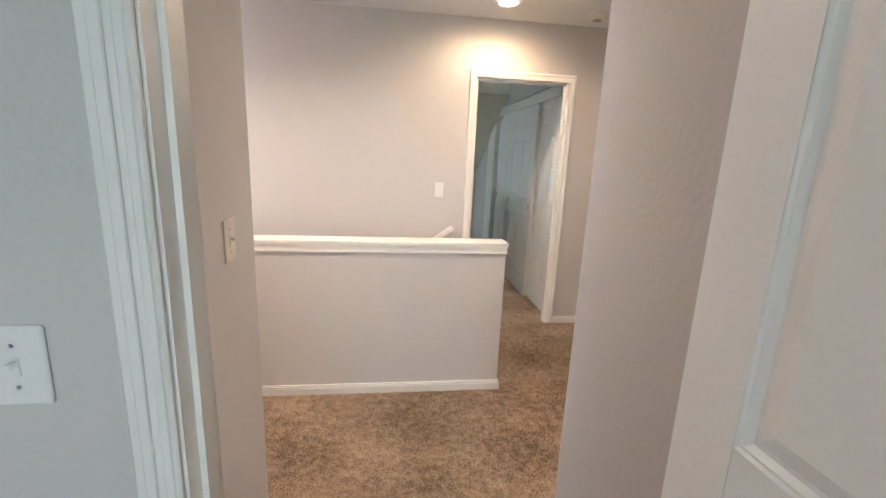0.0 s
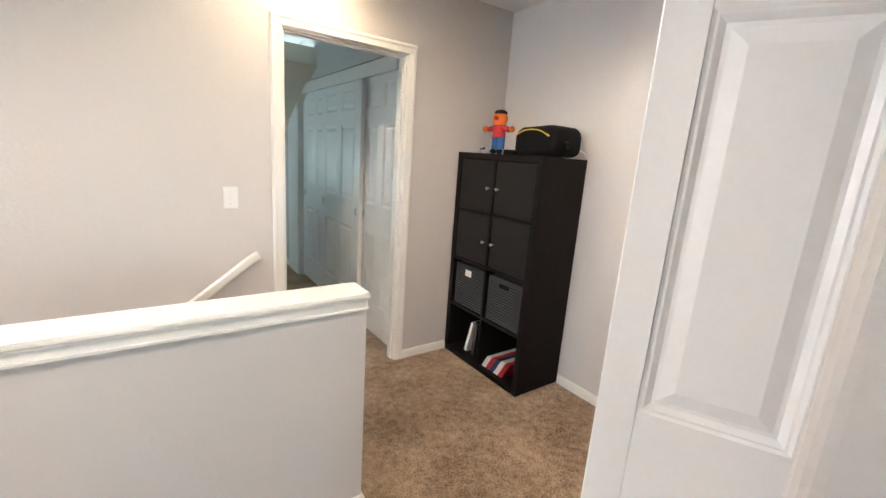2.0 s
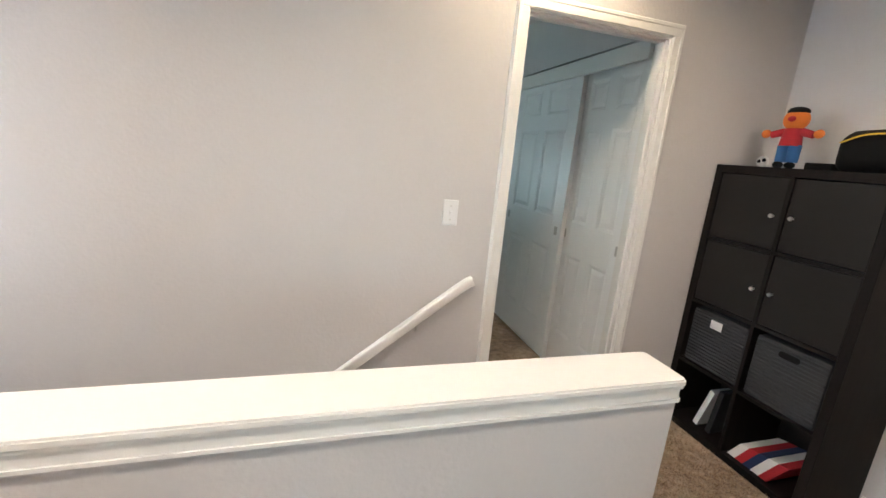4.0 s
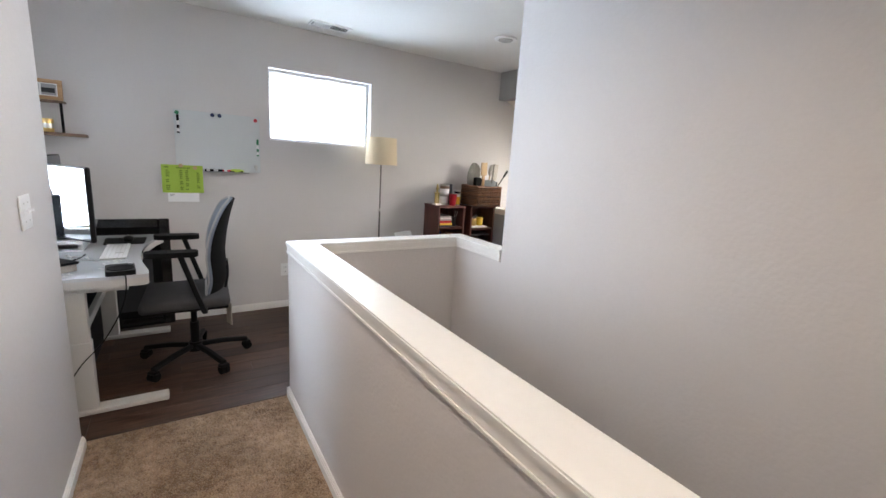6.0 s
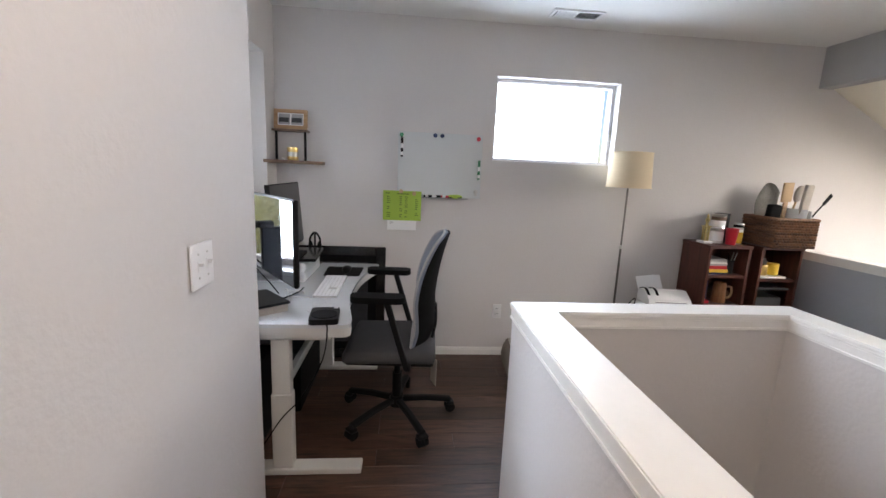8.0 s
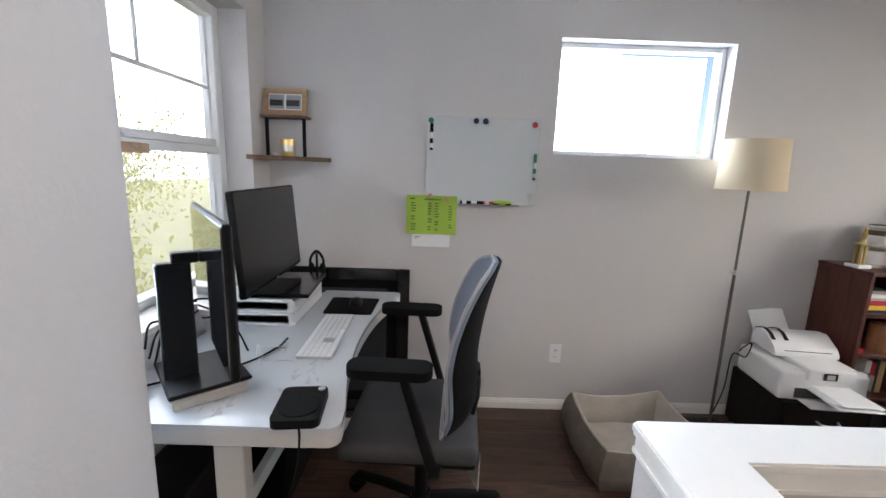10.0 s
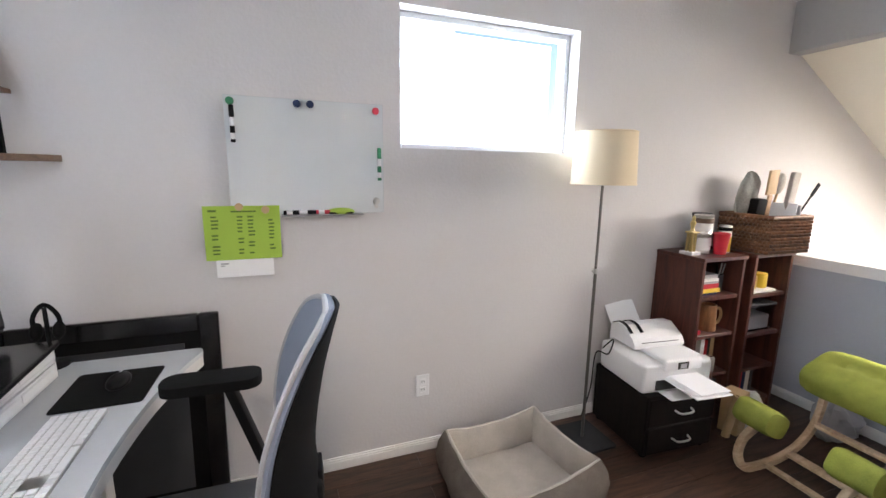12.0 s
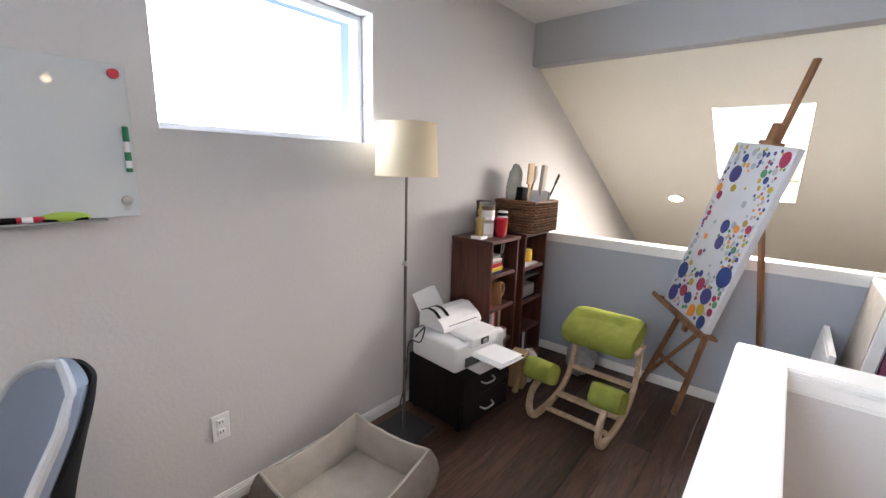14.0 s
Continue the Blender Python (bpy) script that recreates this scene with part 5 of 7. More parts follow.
# ---- office chair ----
oc = thing("office_chair", "black office chair with grey seat and mesh back toned by blue daylight", "office chair", pose(-3.31, 1.95, 0, 0, 0, -3))
bm = B()
cyl(bm, (0, 0, 0.07), (0, 0, 0.13), 0.045, 0.038)
part("hub", bm, M_BLACK, oc, smooth=True)
for i in range(5):
    a = math.tau * i / 5 + 0.51
    c, s = math.cos(a), math.sin(a)
    bm = B()
    sweep(bm, [(0.03 * c, 0.03 * s, 0.105), (0.17 * c, 0.17 * s, 0.098), (0.32 * c, 0.32 * s, 0.075)], rounded([(-0.02, -0.014, 0.006), (0.02, -0.014, 0.006), (0.016, 0.014, 0.008), (-0.016, 0.014, 0.008)], 3))
    arm = part("base_arm", bm, M_BLACK, oc, smooth=True)
    bm = B()
    for o in (-0.014, 0.014):
        p = Vector((0.32 * c - s * o, 0.32 * s + c * o, 0.029))
        q = Vector((-s, c, 0)) * 0.010
        cyl(bm, p - q, p + q, 0.029, seg=22)
    part("caster", bm, M_RUBBER, arm, smooth=True)
    bm = B()
    bx(bm, -0.022, 0.022, -0.03, 0.03, 0.045, 0.066, 0.008, m=pose(0.32 * c, 0.32 * s, 0, 0, 0, math.degrees(a)))
    part("caster_hood", bm, M_BLACK, arm)
bm = B()
cyl(bm, (0, 0, 0.13), (0, 0, 0.27), 0.027)
cyl(bm, (0, 0, 0.27), (0, 0, 0.40), 0.018)
part("gas_lift", bm, M_BLACK, oc, smooth=True)
bm = B()
bx(bm, -0.10, 0.10, -0.12, 0.16, 0.375, 0.425, 0.015, 3)
part("tilt_box", bm, M_BLACK, oc, smooth=True)
bm = B()
vs = bx(bm, -0.25, 0.25, -0.27, 0.21, 0.43, 0.50, 0.03, 4)
for v in vs:
    if v.co.y < -0.1:
        v.co.z -= 0.5 * (v.co.y + 0.1) ** 2
part("seat", bm, M_GREYFAB, oc, smooth=True)
bm = B()
bx(bm, -0.235, 0.235, -0.25, 0.20, 0.415, 0.4375, 0.01)
part("seat_pan", bm, M_BLACK, oc)
# backrest: curved mesh panel in a frame
prof = [(0.215, 0.50), (0.235, 0.58), (0.225, 0.66), (0.21, 0.75), (0.21, 0.86), (0.218, 0.96), (0.230, 1.04), (0.237, 1.075), (0.241, 1.092)]
curl = [0.075, 0.085, 0.085, 0.085, 0.08, 0.065, 0.045, 0.025, 0.010]
half_w = [0.17, 0.20, 0.215, 0.22, 0.22, 0.208, 0.178, 0.125, 0.055]
shape = smooth_path([(y, z, w) for (y, z), w in zip(prof, half_w)], 4)
prof, half_w = [(p.x, p.y) for p in shape], [p.z for p in shape]
prof = [(y + 0.11 * (z - 1.09), z) for y, z in prof]
curl = [p.x for p in smooth_path([(q, 0, 0) for q in curl], 4)]
across = [q / 8 - 1 for q in range(17)]
bm = B()
grid = []
for (y, z), w, k in zip(prof, half_w, curl):
    grid.append([bm.verts.new((w * u, y - k * (u * u), z)) for u in across])
for a, b in zip(grid, grid[1:]):
    for i in range(16):
        bm.faces.new((a[i], a[i + 1], b[i + 1], b[i]))
bmesh.ops.recalc_face_normals(bm, faces=bm.faces[:])
r = bmesh.ops.solidify(bm, geom=bm.faces[:], thickness=0.018)
part("backrest", bm, M_MESHBACK, oc, "mesh back toned by blue daylight", True)
bm = B()
grid = []
for (y, z), w, k in zip(prof, half_w, curl):
    grid.append([bm.verts.new((w * u * 0.99, y + 0.022 - k * (u * u), z)) for u in across])
for a, b in zip(grid, grid[1:]):
    for i in range(16):
        bm.faces.new((a[i], a[i + 1], b[i + 1], b[i]))
bmesh.ops.recalc_face_normals(bm, faces=bm.faces[:])
bmesh.ops.solidify(bm, geom=bm.faces[:], thickness=0.006)
part("back_shell", bm, M_RUBBER, oc, "dark back cover", True)
bm = B()
edge = [(-w, y - k + 0.004, z) for (y, z), w, k in zip(prof, half_w, curl)] + [(w, y - k + 0.004, z) for (y, z), w, k in list(zip(prof, half_w, curl))[::-1]]
edge.append(edge[0])
sweep(bm, smooth_path(edge, 3), ring_section(0.007, 8))
part("back_frame", bm, M_GREYPL, oc, "grey plastic rim", smooth=True)
bm = B()
sweep(bm, smooth_path([(0, 0.10, 0.40), (0, 0.16, 0.42), (0, 0.192, 0.50), (0, 0.208, 0.60), (0, 0.205, 0.68)], 5), rounded([(-0.035, -0.008, 0.005), (0.035, -0.008, 0.005), (0.035, 0.008, 0.005), (-0.035, 0.008, 0.005)], 2), up=(0, 1, 0.01))
part("back_support", bm, M_BLACK, oc, smooth=True)
bm = B()
vs = bx(bm, -0.06, 0.06, 0.175, 0.214, 0.56, 0.66, 0.015, 3)
part("lumbar_pad", bm, M_BLACK, oc, smooth=True)
for s in (-1, 1):
    bm = B()
    sweep(bm, smooth_path([(s * 0.12, 0.06, 0.41), (s * 0.24, 0.07, 0.42), (s * 0.285, 0.05, 0.48), (s * 0.285, -0.04, 0.775)], 5), rounded([(-0.022, -0.014, 0.006), (0.022, -0.014, 0.006), (0.022, 0.014, 0.006), (-0.022, 0.014, 0.006)], 2), up=(0, 1, 0))
    ar = part("armrest_post", bm, M_BLACK, oc, smooth=True)
    bm = B()
    prism(bm, rounded([(s * 0.285 - 0.048, -0.215, 0.04), (s * 0.285 + 0.048, -0.215, 0.04), (s * 0.285 + 0.048, 0.05, 0.04), (s * 0.285 - 0.048, 0.05, 0.04)]), 0.778, 0.808)
    part("arm_pad", bm, M_RUBBER, oc, smooth=True)
bm = B()
bx(bm, -0.03, 0.05, 0.0, 0.004, -0.15, 0.0, 0.001, 1)
part("tag", bm, M_BEDIN, oc, "pale hang tag under the seat").matrix_local = pose(0.10, 0.20, 0.415, 0, 0, 20)

# ---- floor lamp ----
fl = thing("floor_lamp", "slim steel floor lamp with a cream drum shade", "floor lamp", pose(-3.945, 3.54, 0))
bm = B()
prism(bm, rounded([(-0.125, -0.125, 0.01), (0.125, -0.125, 0.01), (0.125, 0.125, 0.01), (-0.125, 0.125, 0.01)]), 0.0, 0.012)
part("base", bm, M_CHARCOAL, fl)
bm = B()
cyl(bm, (0, 0, 0.012), (0.0, 0, 0.93), 0.008)
cyl(bm, (0, 0, 0.93), (0.0, 0, 1.48), 0.0065)
part("pole", bm, M_DARKSTEEL, fl, smooth=True)
bm = B()
cyl(bm, (0, 0, 0.915), (0, 0, 0.94), 0.012)
cyl(bm, (0, -0.02, 0.928), (0, 0.0, 0.928), 0.005)
part("collar", bm, M_METAL, fl, smooth=True)
bm = B()
rb, rt, n = 0.150, 0.138, 48
rings = []
for r_, z_ in ((rb, 1.355), (rt, 1.598), (rt - 0.003, 1.598), (rb - 0.003, 1.355)):
    rings.append([bm.verts.new((r_ * math.cos(q * math.tau / n), r_ * math.sin(q * math.tau / n), z_)) for q in range(n)])
for i in range(4):
    a, b = rings[i], rings[(i + 1) % 4]
    for q in range(n):
        bm.faces.new((a[q], a[(q + 1) % n], b[(q + 1) % n], b[q]))
bmesh.ops.recalc_face_normals(bm, faces=bm.faces[:])
shade = part("shade", bm, M_SHADE, fl, "cream linen drum shade", True)
for z_, r_ in ((1.357, rb), (1.596, rt)):
    bm = B()
    sweep(bm, [(r_ * math.cos(q * math.tau / 40), r_ * math.sin(q * math.tau / 40), z_) for q in range(41)], ring_section(0.003, 6))
    part("shade_rim", bm, M_SHADE, shade, smooth=True)
bm = B()
cyl(bm, (0, 0, 1.35), (0, 0, 1.37), 0.02, 0.014)
for q in range(3):
    a = q * math.tau / 3
    cyl(bm, (0, 0, 1.36), (0.145 * math.cos(a), 0.145 * math.sin(a), 1.365), 0.002, seg=6)
part("shade_spider", bm, M_METAL, fl, smooth=True)

# ---- dog bed ----
db = thing("pet_bed", "square cream plush pet bed with taupe outside on the floor", "pet bed", pose(-3.735, 3.03, 0, 0, 0, 3))
BED = ((-0.232, -0.252), (-0.235, 0.232), (0.178, 0.268), (0.222, -0.262))
BED_TOP = (0.215, 0.225, 0.205, 0.20)
bm = B()
n_c = 14
rows_ = []
for iy in range(n_c + 1):
    row = []
    for ix in range(n_c + 1):
        fx, fy = ix / n_c, iy / n_c
        p = (Vector(BED[0]) * (1 - fx) + Vector(BED[3]) * fx) * (1 - fy) + (Vector(BED[1]) * (1 - fx) + Vector(BED[2]) * fx) * fy
        puff = (16 * fx * (1 - fx) * fy * (1 - fy)) ** 0.35
        z = 0.035 + 0.035 * puff + 0.010 * noise.noise(Vector((fx * 5, fy * 5, 3))) - 0.010 * math.exp(-((fx - fy) / 0.05) ** 2)
        row.append(bm.verts.new((p.x * 0.955, p.y * 0.955, z)))
    rows_.append(row)
for ra, rb_ in zip(rows_, rows_[1:]):
    for q in range(n_c):
        bm.faces.new((ra[q], ra[q + 1], rb_[q + 1], rb_[q]))
ext = bmesh.ops.extrude_edge_only(bm, edges=[e for e in bm.edges if e.is_boundary])
for v in ext["geom"]:
    if isinstance(v, bmesh.types.BMVert):
        v.co.z = 0.002
bmesh.ops.recalc_face_normals(bm, faces=bm.faces[:])
part("cushion", bm, M_BEDIN, db, smooth=True)


def bed_side(i, layers, rise):
    """One side of the bed: layers of (way out, share of the height) swept from corner to corner."""
    j = (i + 1) % 4
    a, b = Vector(BED[i]), Vector(BED[j])
    d = (b - a).normalized()
    out = Vector((-d.y, d.x))
    if out.dot(a + b) < 0:
        out = -out
    bm, cols, n = B(), [], 16
    for k in range(n + 1):
        t = k / n
        mid_ = math.sin(math.pi * t)
        top = BED_TOP[i] * (1 - t) + BED_TOP[j] * t - 0.028 * mid_ + 0.006 * noise.noise(Vector((t * 7, i, 0)))
        col = []
        for o, f in layers:
            grow = (a.normalized() * (1 - t) + b.normalized() * t) * o * 0.9 + out * o * 0.35 * mid_
            p = a.lerp(b, t) + grow + out * (0.010 * noise.noise(Vector((t * 6, f * 4, i * 3.0))) * rise)
            col.append(bm.verts.new((p.x, p.y, max(0.002, top * f))))
        cols.append(col)
    for ca, cb_ in zip(cols, cols[1:]):
        for q in range(len(layers)):
            q2 = (q + 1) % len(layers)
            bm.faces.new((ca[q], ca[q2], cb_[q2], cb_[q]))
    bm.faces.new(cols[0])
    bm.faces.new(cols[-1])
    bmesh.ops.recalc_face_normals(bm, faces=bm.faces[:])
    return bm


for i in range(4):
    part("inner_side", bed_side(i, ((-0.020, 0.12), (-0.014, 0.5), (-0.006, 0.90), (0.000, 0.985), (0.008, 1.0), (0.014, 0.98), (0.012, 0.5), (0.004, 0.12)), 0.3), M_BEDIN, db, smooth=True)
    part("outer_side", bed_side(i, ((0.010, 0.02), (0.010, 0.94), (0.017, 0.97), (0.030, 0.90), (0.052, 0.70), (0.066, 0.42), (0.060, 0.18), (0.045, 0.0)), 1.0), M_BEDOUT, db, "taupe cloth side", True)

# ---- printer and cabinet ----
cab = thing("file_cabinet", "black two-drawer cabinet under the printer", "cabinet", pose(-4.10, 3.735, 0, 0, 0, -4))
bm = B()
bx(bm, 0, 0.40, 0, 0.42, 0.02, 0.335, 0.005)
part("body", bm, M_ESPRESSO, cab)
for z0, z1 in ((0.03, 0.175), (0.185, 0.325)):
    bm = B()
    bx(bm, 0.401, 0.415, 0.008, 0.412, z0, z1, 0.003, 1)
    dw = part("drawer", bm, M_ESPRESSO, cab)
    bm = B()
    zz = (z0 + z1) / 2
    sweep(bm, smooth_path([(0.413, 0.16, zz), (0.44, 0.17, zz - 0.004), (0.445, 0.21, zz - 0.006), (0.44, 0.25, zz - 0.004), (0.413, 0.26, zz)], 4), ring_section(0.005, 8))
    part("handle", bm, M_METAL, dw, "bright metal pull", True)
for x in (0.03, 0.37):
    for y in (0.03, 0.39):
        bm = B()
        cyl(bm, (x, y, 0), (x, y, 0.022), 0.018)
        part("caster", bm, M_RUBBER, cab, smooth=True)

pr = thing("printer", "white desktop printer with sheet feeder and paper in its tray", "printer", pose(-4.10, 3.74, 0.335, 0, 0, -6) @ Matrix.Scale(0.92, 4))
bm = B()
vs = bx(bm, 0.02, 0.40, 0.0, 0.44, 0.0, 0.165, 0.02, 3)
part("body", bm, M_WHITEPL, pr, smooth=True)
bm = B()
vs = bx(bm, 0.08, 0.415, 0.12, 0.36, 0.125, 0.19, 0.012, 3)
part("control_deck", bm, M_WHITEPL, pr, smooth=True)
bm = B()
bx(bm, 0.416, 0.42, 0.195, 0.265, 0.135, 0.175, 0.002, 1)
part("display", bm, M_GLOSSB, pr, "small dark display")
bm = B()
bx(bm, 0.421, 0.4225, 0.21, 0.25, 0.142, 0.168)
part("display_pane", bm, M_GREYPL, pr)
bm = B()
prof2 = [(0.02, 0.16), (0.02, 0.25), (0.06, 0.285), (0.13, 0.29), (0.22, 0.235), (0.24, 0.205), (0.24, 0.185), (0.05, 0.185)]
prism(bm, prof2, 0.06, 0.40, Matrix(((1, 0, 0, 0), (0, 0, 1, 0), (0, 1, 0, 0), (0, 0, 0, 1))))
part("feeder", bm, M_WHITEPL, pr)
# dark block in place of the feed opening's shade
bm = B()
bx(bm, 0.0, 0.004, 0.0, 0.25, -0.001, 0.0015, m=pose(0.236, 0.11, 0.218, 0, 62, 0))
part("feed_slot", bm, M_SLOTSHADE, pr, "dark block for the shade in the feed slot")
for y in (0.075, 0.145):
    bm = B()
    sweep(bm, smooth_path([(0.03, y, 0.275), (0.08, y, 0.297), (0.14, y, 0.293), (0.19, y, 0.262)], 4), [(-0.010, -0.002), (0.010, -0.002), (0.010, 0.002), (-0.010, 0.002)])
    part("paper_guide", bm, M_BLACK, pr)
bm = B()
bx(bm, -0.002, 0.002, 0.06, 0.27, 0, 0.16, m=pose(0.03, 0.0, 0.25, 0, -40, 0))
part("feed_paper", bm, M_PAPER, pr, "sheet standing in the feeder")
bm = B()
bx(bm, 0.40, 0.62, 0.13, 0.35, 0.075, 0.083, 0.003, 1)
part("output_tray", bm, M_WHITEPL, pr)
for i in range(4):
    bm = B()
    bx(bm, 0.40, 0.58 + 0.012 * i, 0.145, 0.335, 0.0838 + 0.003 * i, 0.0858 + 0.003 * i, m=pose(0, 0, 0, 0, 0, 0.8 * i - 1))
    part("printed_sheet", bm, M_PAPER, pr)
bm = B()
bx(bm, 0.375, 0.425, 0.36, 0.435, 0.01, 0.185, 0.008, 3)
part("ink_tank", bm, M_CLEARPL, pr, "clear ink tank window")
bm = B()
bx(bm, 0.405, 0.50, 0.10, 0.28, 0.008, 0.014, 0.002, 1)
part("paper_tray", bm, M_PAPER, pr)
# dark block in place of the paper opening's shade
bm = B()
bx(bm, 0.40, 0.405, 0.08, 0.37, 0.02, 0.075)
part("output_slot", bm, M_SLOTSHADE, pr, "dark block for the shade in the paper slot")
bm = B()
bx(bm, 0.1155, 0.1165, 0.20, 0.25, 0.0, 0.006, m=pose(0.12, 0, 0.255, 0, 40, 0))
part("badge", bm, M_GREYPL, pr)
bm = B()
sweep(bm, smooth_path([(-4.02, 3.70, 0.465), (-3.99, 3.69, 0.495), (-3.96, 3.71, 0.535), (-4.0, 3.72, 0.435), (-4.06, 3.69, 0.42), (-4.08, 3.69, 0.2), (-4.10, 3.66, 0.02)], 6), ring_section(0.0035, 6))
single("printer_cable", bm, M_RUBBER, "black cable hanging beside the printer", "cable", True)


# ---- bookcases ----
def bookcase(y0, y1, hh, shelves, label):
    root = thing("bookcase", label, "bookcase", pose(WX + 0.012, y0, 0), "narrow bookcases")
    w, d, t = y1 - y0, 0.30, 0.02
    for nm, a in (("side", (0, d, 0, t, 0, hh - t)), ("side", (0, d, w - t, w, 0, hh - t)), ("top", (0, d + 0.008, -0.004, w + 0.004, hh - t, hh)), ("bottom", (0.01, d - 0.005, t, w - t, 0.05, 0.05 + t)), ("plinth", (d - 0.03, d - 0.012, t, w - t, 0, 0.05)), ("back_panel", (0, 0.008, t, w - t, 0.05, hh - t))):
        bm = B()
        bx(bm, *a, 0.0015, 1)
        part(nm, bm, M_CHERRY, root)
    for z in shelves:
        bm = B()
        bx(bm, 0.008, d - 0.008, t, w - t, z, z + t, 0.0015, 1)
        part("shelf_board", bm, M_CHERRY, root)
    return root


BH = 0.975
bookcase(4.145, 4.47, BH, (0.275, 0.515, 0.735), "dark cherry bookcase crowded with books, mugs and boxes")
bookcase(4.55, 4.875, BH, (0.26, 0.475, 0.715), "dark cherry bookcase with tins and a clear box")
FX = WX + 0.30


def book(x0, x1, y0, y1, z0, z1, mtl, label, m=None):
    root = thing("book", label, "book", pose(x0, y0, z0) if m is None else m, "books in the bookcases")
    dx, dy, dz = x1 - x0, y1 - y0, z1 - z0
    flat = dz < dy
    bm = B()
    if flat:
        bx(bm, 0, dx, 0, dy, 0, 0.003)
        bx(bm, 0, dx, 0, dy, dz - 0.003, dz)
        bx(bm, dx - 0.004, dx, 0, dy, 0.003, dz - 0.003)
    else:
        bx(bm, 0, dx, 0, 0.003, 0, dz)
        bx(bm, 0, dx, dy - 0.003, dy, 0, dz)
        bx(bm, dx - 0.004, dx, 0.003, dy - 0.003, 0, dz)
    part("cover", bm, mtl, root)
    bm = B()
    if flat:
        bx(bm, 0.004, dx - 0.004, 0.004, dy - 0.004, 0.003, dz - 0.003)
    else:
        bx(bm, 0.004, dx - 0.004, 0.003, dy - 0.003, 0.004, dz - 0.006)
    part("pages", bm, M_PAPER, root)


# flat stack on the upper shelf of the first case
z = 0.7555
for i, (dz, mtl, dx, nm) in enumerate(((0.016, M_NAVY, 0.0, "dark blue"), (0.022, M_YELLOW, 0.012, "yellow"), (0.024, M_REDCLOTH, 0.006, "red"), (0.014, M_GREYPL, 0.0, "grey"), (0.013, M_WHITECLOTH, 0.004, "white"), (0.02, M_METAL, -0.01, "silver"))):
    book(FX - 0.24 + dx, FX - 0.03 + dx, 4.157 + 0.004 * (i % 3), 4.327 + 0.006 * (i % 2), z, z + dz, mtl, nm + " thin book lying in a stack on the shelf")
    z += dz + 0.0004
bm = B()
lathe(bm, [(0.025, 0), (0.028, 0.1), (0.025, 0.1), (0.022, 0.01), (0.001, 0.01)], seg=20)
single("pen_cup", bm, M_CHARCOAL, "dark pen cup on the shelf", "cup", True).matrix_world = pose(FX - 0.08, 4.39, 0.7555)
for i, (mtl, a, h_) in enumerate(((M_METAL, 10, 0.15), (M_RUBBER, -8, 0.14), (M_WHITEPL, 16, 0.15))):
    bm = B()
    cyl(bm, (0, 0, 0.0), (0, 0, h_), 0.004, seg=8)
    single("pen", bm, mtl, "pen standing in the dark cup", "pen", True, "pens in the cup").matrix_world = pose(FX - 0.08, 4.385 + 0.006 * i, 0.768, -a, 0, 0)
# second row: books and a wooden mug
for i, (w_, h_, mtl, nm) in enumerate(((0.022, 0.17, M_NAVY, "dark blue"), (0.018, 0.165, M_CHARCOAL, "black"), (0.026, 0.175, M_BLUE, "blue"), (0.02, 0.16, M_NAVY, "dark blue"))):
    y = 4.157 + sum((0.023, 0.019, 0.027, 0.021)[:i])
    book(FX - 0.22, FX - 0.08, y, y + w_, 0.5355, 0.5355 + h_, mtl, nm + " book standing on the shelf")
mug = thing("wooden_mug", "brown wooden beer mug with a pale handle", "mug", pose(FX - 0.07, 4.335, 0.5355))
bm = B()
lathe(bm, [(0.046, 0), (0.048, 0.005), (0.041, 0.15), (0.036, 0.15), (0.038, 0.01), (0.001, 0.01)], seg=28)
part("cup", bm, M_EASEL, mug, smooth=True)
bm = B()
sweep(bm, smooth_path([(0.01, 0.042, 0.12), (0.012, 0.075, 0.12), (0.014, 0.088, 0.08), (0.012, 0.075, 0.04), (0.01, 0.046, 0.035)], 5), ring_section(0.008, 8), up=(1, 0, 0))
part("handle", bm, M_TAN, mug, "pale wooden handle", True)
bm = B()
bx(bm, 0, 0.09, 0, 0.055, 0, 0.025, 0.006)
single("red_tin", bm, M_RED, "small red box on the shelf", "box").matrix_world = pose(FX - 0.10, 4.165, 0.7335 - 0.198)
for i, (w_, h_, mtl, nm) in enumerate(((0.03, 0.18, M_WHITECLOTH, "white"), (0.024, 0.17, M_REDCLOTH, "red"), (0.02, 0.185, M_CHARCOAL, "black"), (0.03, 0.18, M_TAN, "tan"))):
    y = 4.30 + sum((0.031, 0.025, 0.021, 0.031)[:i])
    book(FX - 0.22, FX - 0.06, y, y + w_, 0.2955, 0.2955 + h_, mtl, nm + " book standing on the low shelf")
# second case
for y, h_, mtl in ((4.64, 0.075, M_BRASS), (4.73, 0.085, M_YELLOW)):
    bm = B()
    lathe(bm, [(0.038, 0), (0.04, 0.004), (0.04, h_ - 0.004), (0.038, h_), (0.001, h_)], seg=24)
    single("tin", bm, mtl, "gold and yellow tin on the shelf", "tin", True, "tins on the shelf").matrix_world = pose(FX - 0.07, y, 0.7555)
bm = B()
bx(bm, 0, 0.16, 0, 0.2, 0, 0.016, 0.006)
single("tray_dish", bm, M_WHITEPL, "shallow white dish on the shelf", "dish").matrix_world = pose(FX - 0.17, 4.60, 0.7355)
bm = B()
ball(bm, (0, 0, 0.03), 0.04, 0.05, 0.03, 14)
single("cloth_ball", bm, M_TAN, "bunched tan cloth on the shelf", "cloth", True).matrix_world = pose(FX - 0.19, 4.61, 0.752)
cb = thing("clear_box", "clear plastic box with a dark lid on the shelf", "box", pose(FX - 0.26, 4.59, 0.4955))
